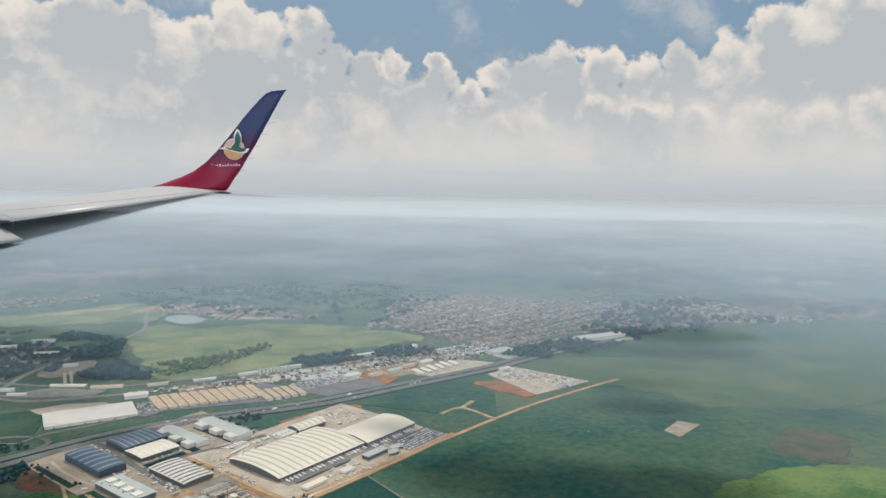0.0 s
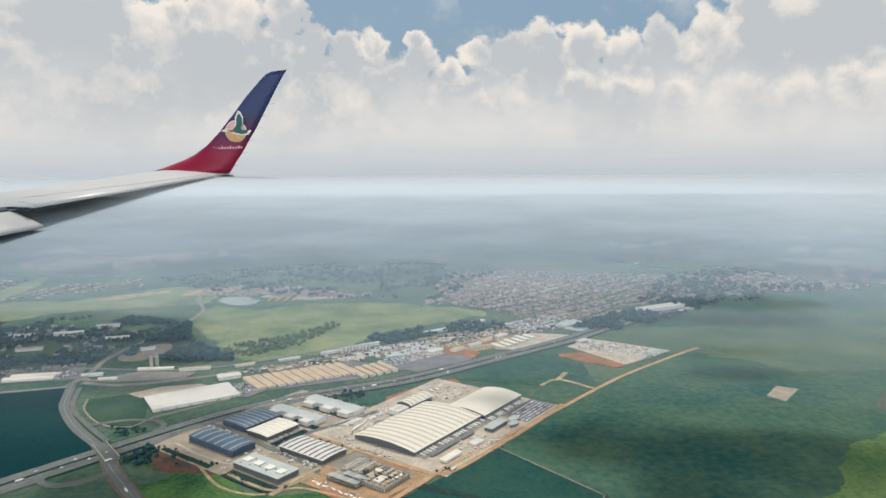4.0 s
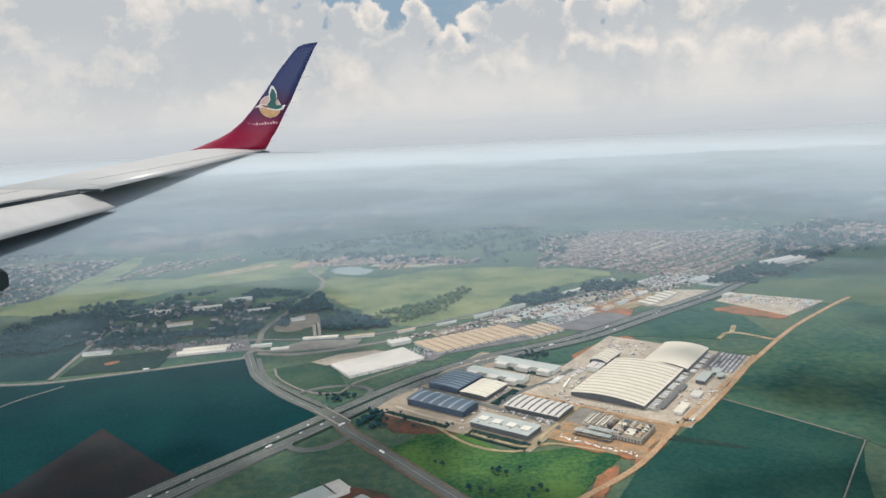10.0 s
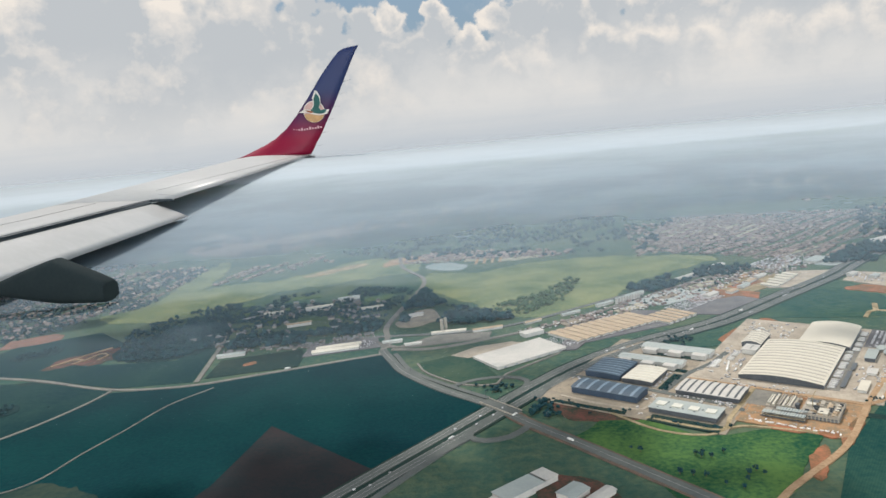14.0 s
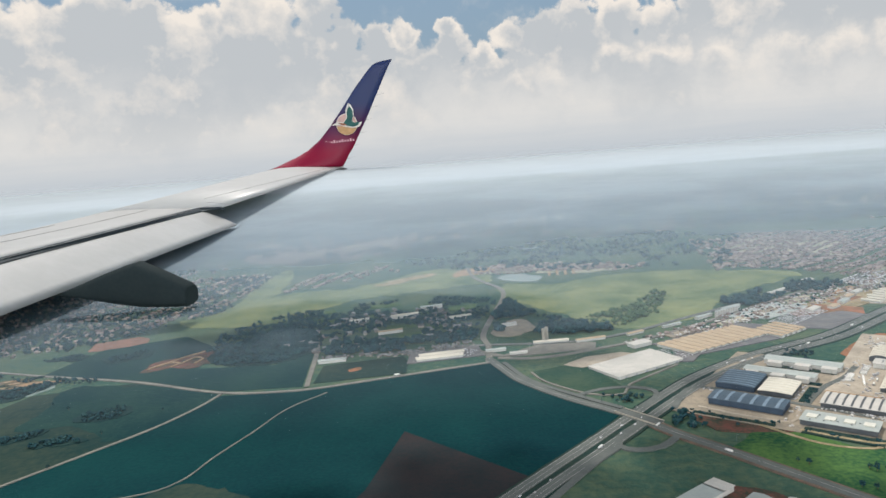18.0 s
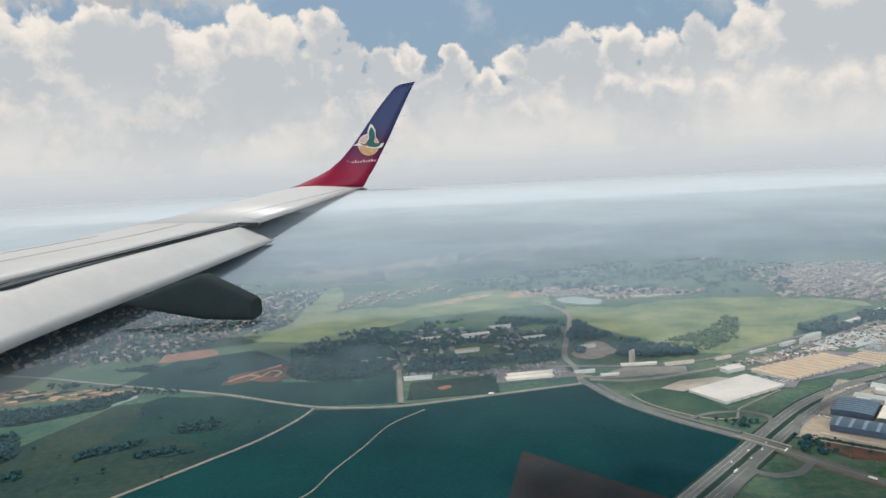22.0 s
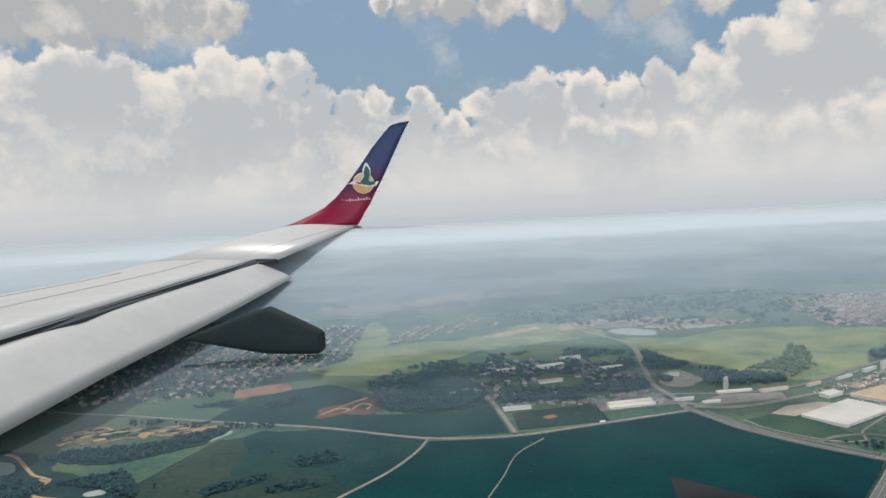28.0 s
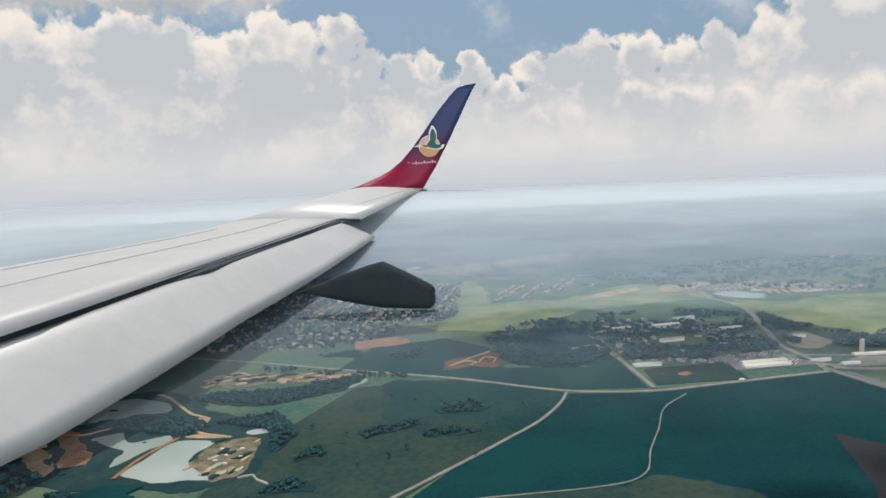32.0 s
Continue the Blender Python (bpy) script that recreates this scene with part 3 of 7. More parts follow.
# a sunlit spot of the field, put into a brighter green
sheet("field", [(140, 495), (206, 569), (265, 646), (318, 692), (420, 716), (470, 690), (380, 540), (300, 470)], 0.3, "sunny_grass", "grass at the field's end, sunlight painted in bright green", "meadow", True, 9)
sheet("field", [(368, 767), (422, 825), (470, 805), (425, 722), (382, 742)], 0.3, "fallow", "brownish fallow strip beside the fields", "bare ground", True, 6)
sheet("field", [(262, 810), (292, 845), (314, 835), (278, 791)], 0.35, "estate_ground", "bare pale plot in the field", "bare plot", False, 3)
sheet("field", [(-1203, 1105), (-1142, 1123), (-1122, 1083), (-1186, 1059)], 0.3, "pink_earth", "bare red earth sports field", "bare field", True, 9)
sheet("field", [(-1053, 965), (-1000, 1010), (-983, 1030), (-974, 950), (-1044, 932)], 0.3, "red_mix", "bare reddish earth works beside the wood", "bare ground", True, 12)
sheet("field", [(-191, 794), (-171, 843), (-107, 886), (-100, 862), (-150, 820), (-178, 775)], 0.4, "red_dirt", "bare red earth next to the distribution centre", "bare ground", True, 8)
sheet("field", [(-402, 700), (-352, 700), (-318, 640), (-345, 622), (-395, 640)], 0.35, "red_mix", "bare reddish brown ground beside the meadow", "bare ground", True, 8)
sheet("field", [(-175, 610), (-100, 575), (-95, 565), (-172, 600)], 0.3, "olive", "dry yellow strip of grass in the crop", "grass strip", True, 4)

# ---- roads ----
HIGHWAY = [(-680, 410), (-571, 538), (-487, 633), (-404, 727), (-348, 781), (-272, 834), (-161, 890), (-50, 975), (79, 1076), (151, 1146), (420, 1380), (760, 1640)]
ribbon("road", HIGHWAY, 34, 0.5, "olive", "grassy motorway reserve", "verge")
for off in (-8.5, 8.5):
    ribbon("road", [(x + off * -0.76, y + off * 0.65) for x, y in HIGHWAY], 11.5, 0.9, "asphalt", "grey asphalt motorway carriageway with white edge lines", "motorway", lanes=(-4.6, 0.0, 4.6))
ribbon("road", [(-1700, 1130), (-1444, 1032), (-1330, 994), (-1197, 943), (-1040, 888), (-910, 826), (-815, 816), (-739, 833), (-659, 855), (-588, 874)], 5.5, 0.8, "old_road", "pale two-lane country road", "road", lanes=(0.0,))
ribbon("road", [(-588, 874), (-586, 940), (-592, 1000), (-576, 1099), (-550, 1244), (-556, 1320), (-596, 1420), (-612, 1545)], 8, 0.85, "old_road", "winding pale road to the lake", "road")
ribbon("road", [(-588, 890), (-572, 844), (-553, 797), (-511, 737), (-463, 684), (-428, 632), (-396, 590), (-365, 547), (-338, 510), (-310, 470), (-280, 420)], 11, 1.0, "asphalt", "asphalt link road over the motorway", "road", lanes=(0.0,))
ribbon("road", [(-446, 664), (-428, 632), (-396, 590), (-365, 547), (-338, 510), (-310, 470), (-280, 420)], 16, 0.7, "shoulder", "bare brown earth shoulders along the link road", "verge")
ribbon("road", [(-570, 870), (-545, 800), (-500, 742), (-462, 700)], 6, 0.9, "asphalt", "slip road beside the link road", "slip road")
ribbon("road", [(-430, 626), (-448, 608), (-470, 604), (-484, 615), (-474, 640), (-452, 660)], 7, 0.95, "asphalt", "curved loop ramp of the interchange", "ramp")
ribbon("road", [(-500, 742), (-470, 756), (-438, 756), (-420, 742), (-424, 722), (-445, 698)], 6, 0.95, "asphalt", "upper loop ramp of the interchange", "ramp")
ribbon("road", [(-484, 612), (-505, 590), (-540, 545), (-580, 490)], 6, 0.95, "asphalt", "ramp joining the motorway", "ramp")
ribbon("road", [(-540, 826), (-527, 790), (-487, 745), (-451, 739), (-440, 765), (-372, 822)], 2.6, 0.8, "old_road", "pale service track round the lawn", "track")
ribbon("road", [(-576, 890), (-520, 880), (-440, 905), (-380, 930), (-300, 980), (-200, 1050), (-85, 1130), (40, 1190)], 7, 0.8, "old_road", "pale road beside the railway", "road")
ribbon("road", [(-640, 955), (-583, 950), (-484, 940), (-400, 962), (-279, 1035), (-99, 1140), (60, 1215), (400, 1420)], 8, 0.6, "asphalt", "dark gravel railway bed", "railway", lanes=(-1.5, 1.5))
ribbon("road", [(-907, 820), (-919, 780), (-946, 726), (-984, 674), (-1031, 613), (-1090, 540)], 3.4, 0.8, "old_road", "pale gravel farm road", "farm road")
ribbon("road", [(-777, 802), (-812, 757), (-832, 698), (-852, 645), (-868, 595), (-905, 572), (-1010, 553)], 1.25, 0.8, "old_road", "thin pale farm track across the crop", "farm track")
ribbon("road", [(-839, 1047), (-823, 972), (-806, 826)], 6, 0.8, "old_road", "short pale lane between fields", "lane")
ribbon("road", [(-300, 440), (-262, 484), (-190, 543), (-130, 618), (-73, 684), (7, 773), (110, 888), (222, 990), (260, 1020)], 5.2, 0.8, "dirt", "wide orange dirt road along the fields", "dirt road")
ribbon("road", [(-72, 674), (4, 577), (8, 571), (9, 569), (7, 565), (-21, 530), (-60, 480)], 1.1, 0.7, "old_road", "thin pale farm track", "farm track")
ribbon("road", [(67, 842), (28, 881), (1, 856)], 5, 0.7, "sand", "pale sandy track", "track")
ribbon("road", [(28, 881), (43, 910)], 6, 0.75, "sand", "pale sandy track end", "track")
ribbon("road", [(-352, 640), (-320, 596), (-284, 580), (-252, 592), (-200, 568)], 3, 0.7, "sand", "sandy track along the meadow", "track")

# ---- water ----
POND = "pale still water of a pond"
sheet("water", [(-552, 1415), (-520, 1441), (-471, 1405), (-479, 1359), (-523, 1365)], 0.5, "water", "pale still lake in the grassland", "lake", True, 6)
sheet("field", [(-1490, 740), (-1470, 850), (-1380, 850), (-1300, 780), (-1225, 710), (-1205, 640), (-1225, 585), (-1330, 580), (-1420, 600), (-1470, 660)], 0.1, "scrub", "dark scrub round the old quarry", "scrub", True, 12)
sheet("field", [(-1276, 637), (-1267, 678), (-1240, 702), (-1222, 675), (-1217, 635), (-1222, 600), (-1242, 594), (-1262, 616)], 0.3, "spoil", "stony grey-brown quarry spoil", "bare ground", True, 9)
sheet("field", [(-1322, 712), (-1330, 750), (-1304, 760), (-1297, 720), (-1258, 702), (-1290, 700)], 0.3, "dirt", "bare brown earth among the quarry tracks", "bare ground", True, 6)
sheet("field", [(-1520, 758), (-1466, 695), (-1442, 681), (-1398, 624), (-1410, 616), (-1460, 670), (-1506, 723)], 0.3, "dirt", "orange earth strip beside the quarry", "bare ground", True, 7)
sheet("field", [(-1469, 729), (-1448, 736), (-1395, 673), (-1380, 663), (-1375, 638), (-1402, 635), (-1420, 679)], 0.32, "red_dirt", "orange-red earth beside the quarry ponds", "bare ground", True, 6)
sheet("field", [(-1620, 850), (-1572, 915), (-1485, 885), (-1474, 858), (-1554, 832)], 0.2, "pale", "sunlit pale green meadow behind the ponds", "meadow", True, 10)
sheet("water", [(-1483, 761), (-1480, 783), (-1474, 809), (-1450, 828), (-1421, 834), (-1382, 818), (-1364, 800), (-1360, 784), (-1396, 776), (-1418, 755), (-1440, 749)], 0.5, "water", POND, "pond", True, 5)
sheet("water", [(-1405, 704), (-1390, 716), (-1381, 719), (-1362, 691), (-1350, 695), (-1326, 709), (-1317, 688), (-1333, 667), (-1340, 647), (-1348, 631), (-1354, 652), (-1354, 668), (-1382, 684)], 0.5, "water", POND, "pond", True, 4)
sheet("water", [(-1329, 612), (-1325, 633), (-1315, 684), (-1297, 694), (-1275, 690), (-1269, 682), (-1279, 657), (-1276, 637), (-1262, 618), (-1241, 599), (-1262, 598), (-1285, 594), (-1309, 601)], 0.55, "water", POND, "pond", True, 3)
sheet("water", [(-1246, 716), (-1232, 722), (-1222, 712), (-1240, 706)], 0.5, "water", POND, "pond", True, 2)
sheet("water", [(-1172, 862), (-1160, 898), (-1148, 892), (-1160, 866)], 0.5, "water", "small bright pond", "pond", True, 5)
for x, y, r in ((-1462, 778, 9), (-1430, 793, 7), (-1450, 765, 6), (-1345, 690, 3)):
    sheet("field", [(x - r, y), (x, y + r * 0.6), (x + r, y), (x, y - r * 0.6)], 0.8, "scrub", "small scrubby island in the pond", "island", True, 3)
ribbon("road", [(-1331, 604), (-1328, 650), (-1314, 700)], 4, 0.8, "red_dirt", "reddish earth dam between the ponds", "dam")
ribbon("road", [(-1404, 850), (-1384, 837), (-1329, 773), (-1304, 758), (-1301, 718), (-1258, 700)], 4, 0.75, "dirt", "orange track past the ponds", "track")
ribbon("road", [(-1469, 729), (-1425, 715), (-1400, 735), (-1360, 745)], 3, 0.7, "dirt", "thin orange track", "track")
sheet("field", [(-1372, 885), (-1345, 962), (-1322, 930), (-1284, 932), (-1290, 905), (-1225, 936), (-1181, 902), (-1213, 882), (-1260, 896), (-1309, 868), (-1340, 880)], 0.3, "spoil", "bare brown and sandy diggings", "bare ground", True, 12)
sheet("field", [(-1330, 900), (-1310, 915), (-1285, 905), (-1305, 885)], 0.4, "olive", "grassy patch inside the diggings", "grass patch", True, 6)
ribbon("road", [(-1360, 890), (-1335, 940), (-1300, 915), (-1270, 925)], 4, 0.5, "dirt", "bright orange cut in the diggings", "bare ground")
# lawns and playing fields among the trees
for x, y, w, h, a in ((-650, 1075, 50, 22, 10), (-640, 1130, 55, 20, 14), (-715, 1080, 45, 20, 10), (-700, 1150, 50, 18, 12), (-770, 1085, 40, 20, 12), (-770, 1160, 50, 18, 10), (-620, 1180, 50, 24, 16), (-690, 1030, 50, 16, 8), (-760, 1010, 40, 16, 8), (-840, 1150, 40, 22, 10), (-870, 1205, 60, 20, 20), (-660, 1230, 60, 22, 12), (-760, 1230, 60, 20, 10)):
    c, s = math.cos(radians(a)), math.sin(radians(a))
    sheet("field", [(x + p * w / 2 * c - q * h / 2 * s, y + p * w / 2 * s + q * h / 2 * c) for p, q in ((-1, -1), (1, -1), (1, 1), (-1, 1))], 0.25, "lawn", "mown green lawn among the trees", "lawn", False, 3)
sheet("field", [(-800, 838), (-690, 855), (-690, 900), (-700, 925), (-800, 905)], 0.2, "olive", "rough grass plot beside the main road", "grass plot", False, 3)
sheet("field", [(-765, 880), (-752, 888), (-748, 878), (-760, 872)], 0.35, "red_dirt", "small bare red patch", "bare ground", True, 3)
sheet("field", [(-905, 570), (-860, 590), (-800, 560), (-720, 470), (-800, 420), (-1000, 430), (-1000, 545)], 0.3, "olive", "brownish green rough grass beside the crop", "rough grass", True, 14)
sheet("field", [(-238, 500), (-222, 535), (-205, 546), (-212, 525), (-228, 498)], 0.5, "red_dirt", "heap of bare red earth beside the dirt road", "bare ground", True, 5)


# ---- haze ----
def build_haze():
    # one rising sheet stands in for the haze
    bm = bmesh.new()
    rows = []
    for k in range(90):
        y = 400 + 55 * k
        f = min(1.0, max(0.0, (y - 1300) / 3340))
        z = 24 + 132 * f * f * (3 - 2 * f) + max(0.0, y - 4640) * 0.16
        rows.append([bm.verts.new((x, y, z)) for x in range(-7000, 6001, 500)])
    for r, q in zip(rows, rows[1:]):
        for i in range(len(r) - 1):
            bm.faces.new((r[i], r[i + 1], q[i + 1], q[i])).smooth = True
    tagged(mesh_ob("haze", bm, "haze"), "sheet over the land with bluish haze painted on, thicker far off", "haze", kind="structure")


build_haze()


# ---- the wing ----
WING_AT = pose(-659.6, 22.4, 271.3, 0, 0, -0.6)


def spread(p, scale=0.0):
    """Local metres of the wing to the scene: it is drawn large and far off, growing towards the tip."""
    x, y, z = p
    u = min(max(y, 4.0), 12.0) - 4.0
    v = Vector((x, y, z)) * (scale or 172.0 + 3.17 * u * u)
    v.x += 45.0 - 118.0 * min(1.0, max(0.0, (12.0 - y) / 6.5))
    return v


def wing_mesh(rows, thick):
    """A skin lofted over stations (y, nose x, tail x, tail z, nose z)."""
    bm = bmesh.new()
    shape = [(1.0, 0.0), (0.85, 0.18), (0.65, 0.4), (0.42, 0.6), (0.22, 0.6), (0.08, 0.38), (0.0, 0.0), (0.08, -0.3), (0.3, -0.42), (0.65, -0.3)]
    rings = []
    for y, nose, tail, z_tail, z_nose in rows:
        chord = tail - nose
        rings.append([bm.verts.new(spread((nose + chord * a, y, z_nose + (z_tail - z_nose) * a + b * thick * chord))) for a, b in shape])
    for r, s in zip(rings, rings[1:]):
        for i in range(len(shape)):
            j = (i + 1) % len(shape)
            bm.faces.new((r[i], r[j], s[j], s[i]))
    bm.faces.new(rings[0]), bm.faces.new(rings[-1][::-1])
    bmesh.ops.recalc_face_normals(bm, faces=bm.faces[:])
    for f in bm.faces:
        f.smooth = True
    return bm


def slab(corners, thick):
    bm = bmesh.new()
    top = [bm.verts.new(spread(c)) for c in corners]
    low = [bm.verts.new(spread((c[0], c[1], c[2] - thick))) for c in corners]
    n = len(corners)
    bm.faces.new(top), bm.faces.new(low[::-1])
    for i in range(n):
        bm.faces.new((top[i], low[i], low[(i + 1) % n], top[(i + 1) % n]))
    bmesh.ops.recalc_face_normals(bm, faces=bm.faces[:])
    return bm


def canoe(stations, y, half):
    """A flap track fairing: flat-sided, with a deep belly and a blunt cut tail; stations of x, top and bottom."""
    bm = bmesh.new()
    rings = []
    for i, (x, top, low) in enumerate(stations):
        mid, tall = (top + low) / 2, (top - low) / 2
        w = half * min(1.0, 0.35 + 0.3 * i)
        ring = []
        for k in range(20):
            c, s = math.cos(k * math.pi / 10), math.sin(k * math.pi / 10)
            ring.append(bm.verts.new(spread((x, y + w * math.copysign(abs(c) ** 0.55, c), mid + tall * math.copysign(abs(s) ** 0.6, s)), 172.0)))
        rings.append(ring)
    for r, s in zip(rings, rings[1:]):
        for i in range(20):
            bm.faces.new((r[i], r[(i + 1) % 20], s[(i + 1) % 20], s[i])).smooth = True
    bm.faces.new(rings[0]), bm.faces.new(rings[-1][::-1])
    bmesh.ops.recalc_face_normals(bm, faces=bm.faces[:])
    return bm


def slot(y, out=0.0, down=0.0):
    """The rear edge of the fixed wing at a station, moved aft and down."""
    return Vector((-3.25 + 0.198 * (y - 9.0) + out, y, -0.585 + 0.057 * (y - 9.0) - down))


def flap_tail(y):
    return Vector((-2.789 + 0.198 * (y - 9.0), y, max(-1.41, -0.832 + 0.1027 * (y - 9.0))))


def line_on_wing(points, width, lift=0.006):
    """A thin raised strip along points of the upper skin."""
    bm = bmesh.new()
    rows = []
    for x, y, z in points:
        rows.append([bm.verts.new(spread((x + o, y, z + lift + h))) for o, h in ((-width, 0), (width, 0), (width, -0.004), (-width, -0.004))])
    for r, s in zip(rows, rows[1:]):
        for i in range(4):
            bm.faces.new((r[i], r[(i + 1) % 4], s[(i + 1) % 4], s[i]))
    bm.faces.new(rows[0]), bm.faces.new(rows[-1][::-1])
    bmesh.ops.recalc_face_normals(bm, faces=bm.faces[:])
    return bm


SKIN = [(2.6, -8.05, -0.95, -1.1), (4.0, -7.35, -0.87, -1.02), (5.8, -6.45, -0.767, -0.88), (8.0, -5.33, -0.642, -0.74), (9.0, -4.85, -0.585, -0.62)]


def top_skin(y, s):
    """A place on the upper skin: s runs from the leading edge (0) to the flap slot (1)."""
    for (y0, n0, t0, z0), (y1, n1, t1, z1) in zip(SKIN, SKIN[1:]):
        if y <= y1:
            break
    f = (y - y0) / (y1 - y0)
    nose, zt, zn, tail = n0 + (n1 - n0) * f, t0 + (t1 - t0) * f, z0 + (z1 - z0) * f, slot(y).x
    bulge = np.interp(s, (0, 0.08, 0.22, 0.42, 0.65, 0.85, 1.0), (0, 0.38, 0.6, 0.6, 0.4, 0.18, 0)) * 0.075 * (tail - nose)
    return (nose + (tail - nose) * s, y, zn + (zt - zn) * s + float(bulge))


def build_wing():
    wing = thing("aircraft_wing", WING_AT, "light grey airliner wing with lowered flaps and crimson winglet", "aircraft wing")
    part("wing_skin", wing_mesh([(y, nose, slot(y).x, zt, zn) for y, nose, zt, zn in SKIN], 0.075), "wing", wing)
    part("wing_tip_skin", wing_mesh([(9.0, -4.85, -2.97, -0.6, -0.62), (10.4, -4.14, -2.58, -0.45, -0.44), (11.5, -3.6, -2.28, -0.325, -0.3), (11.9, -3.396, -2.16, -0.285, -0.25), (12.05, -3.3, -2.1, -0.27, -0.24)], 0.075), "wing", wing)
    bm = bmesh.new()
    rows = []
    for k in range(17):
        y = 2.6 + 6.4 * k / 16
        nose, tail = slot(y, -0.03, 0.035), flap_tail(y)
        rows.append([bm.verts.new(spread(nose.lerp(tail, s) + Vector((0, 0, lift)))) for s, lift in ((0, -0.01), (0.08, 0.012), (0.25, 0.026), (0.5, 0.026), (0.8, 0.012), (1, 0.0), (0.6, -0.04), (0.25, -0.06))])
    for r, s in zip(rows, rows[1:]):
        for i in range(8):
            bm.faces.new((r[i], r[(i + 1) % 8], s[(i + 1) % 8], s[i])).smooth = True
    bm.faces.new(rows[0]), bm.faces.new(rows[-1][::-1])
    bmesh.ops.recalc_face_normals(bm, faces=bm.faces[:])
    part("flap", bm, "wing", wing)
    # dark strips paint the shade inside the flap slot and notch
    part("flap_gap_shade", slab([slot(2.6, -0.02, -0.012), slot(5.8, -0.02, -0.012), slot(8.98, -0.02, -0.012), slot(8.98, 0.03, 0.025), slot(5.8, 0.035, 0.028), slot(2.6, 0.04, 0.03)], 0.03), "wing_dark", wing, "dark strip painted as the shaded slot above the flap")
    part("flap_gap_shade", slab([slot(9.0, -0.03, -0.01), (-2.98, 9.0, -0.585), (-2.97, 9.06, -0.6), (-3.2, 9.06, -0.57)], 0.03), "wing_dark", wing, "dark strip painted as the shaded notch at the flap end")
    for s, y0, y1, w in ((0.62, 2.6, 8.9, 0.002), (0.34, 4.0, 8.2, 0.0015)):
        part("panel_seam", line_on_wing([top_skin(y0 + (y1 - y0) * k / 8, s) for k in range(9)], w), "seam", wing)
    part("aileron_seam", line_on_wing([(-3.33 + 0.95 * k / 5, 9.3 + 2.5 * k / 5, -0.515 + 0.21 * k / 5) for k in range(6)], 0.003, 0.034), "seam", wing)
    part("aileron_seam", line_on_wing([(-3.2 + 0.24 * k / 3, 9.1 - 0.02 * k / 3, -0.55 - 0.04 * k / 3) for k in range(4)], 0.003, 0.034), "seam", wing)
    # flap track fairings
    part("flap_track_fairing", canoe([(-3.62, -1.205, -1.215), (-3.53, -1.165, -1.215), (-3.14, -1.03, -1.308), (-2.9, -0.955, -1.36), (-2.77, -0.925, -1.385), (-2.5, -1.065, -1.4), (-2.3, -1.18, -1.405), (-2.276, -1.21, -1.39)], 6.9, 0.13), "fairing", wing, "canoe-shaped fairing under the flap, painted dark with its shade")
    part("flap_track_fairing", canoe([(-6.2, -1.08, -1.12), (-5.6, -1.1, -1.2), (-5.2, -1.14, -1.3), (-4.8, -1.18, -1.36), (-4.62, -1.2, -1.34)], 4.1, 0.1), "wing", wing)
    # winglet: leading and trailing edge from the root up
    noses = [(-3.396, 11.9, -0.235), (-3.22, 11.93, -0.18), (-3.065, 11.95, -0.119), (-2.88, 11.98, -0.045), (-2.698, 12.0, 0.047), (-2.5, 12.04, 0.2), (-2.322, 12.08, 0.393), (-2.079, 12.15, 0.711), (-1.851, 12.2, 1.021), (-1.627, 12.25, 1.284), (-1.53, 12.28, 1.385), (-1.44, 12.3, 1.43)]
    tails = [(-2.14, 12.0, -0.263), (-2.1, 12.01, -0.21), (-2.06, 12.02, -0.14), (-2.02, 12.03, -0.07), (-1.97, 12.05, 0.0), (-1.9, 12.07, 0.115), (-1.83, 12.1, 0.25), (-1.693, 12.16, 0.497), (-1.54, 12.2, 0.8), (-1.35, 12.28, 1.18), (-1.265, 12.3, 1.34), (-1.19, 12.33, 1.462)]
    bm = bmesh.new()
    rings = []
    for i, (a, b) in enumerate(zip(noses, tails)):
        a, b = Vector(a), Vector(b)
        w = 0.05 * (b - a).length
        rings.append([bm.verts.new(spread(a.lerp(b, s) + Vector((0, w * o, 0)))) for s, o in ((0, 0), (0.04, -0.55), (0.15, -0.9), (0.4, -1), (0.7, -0.6), (1, -0.05), (1, 0.05), (0.7, 0.6), (0.4, 1), (0.15, 0.9), (0.04, 0.55))])
    for r, s in zip(rings, rings[1:]):
        for i in range(11):
            bm.faces.new((r[i], r[(i + 1) % 11], s[(i + 1) % 11], s[i])).smooth = True
    bm.faces.new(rings[0]), bm.faces.new(rings[-1][::-1])
    bmesh.ops.recalc_face_normals(bm, faces=bm.faces[:])
    winglet = part("winglet", bm, "winglet", wing, "winglet fading from crimson to navy blue")

    def flat(name, cx, cz, pts, y, material):
        bm = bmesh.new()
        bm.faces.new([bm.verts.new(spread((cx + px, y, cz + pz))) for px, pz in pts])
        bm.normal_update()
        bmesh.ops.solidify(bm, geom=bm.faces[:], thickness=0.8)
        return part(name, bm, material, winglet)

    ring = [(0.19 * math.cos(k * math.pi / 16), 0.19 * math.sin(k * math.pi / 16)) for k in range(32)]
    cx, cz = -2.01, 0.43
    flat("emblem_ring", cx, cz, [(x * 0.94, z * 0.94) for x, z in ring], 12.03, "logo_ring")
    flat("emblem_disc", cx, cz, [(x * 0.88, z * 0.88) for x, z in ring], 12.024, "logo_pink")
    flat("emblem_base", cx, cz - 0.03, [(x * 0.86, z * 0.76) for x, z in ring[16:]] + [(0.16, 0)], 12.018, "logo_tan")
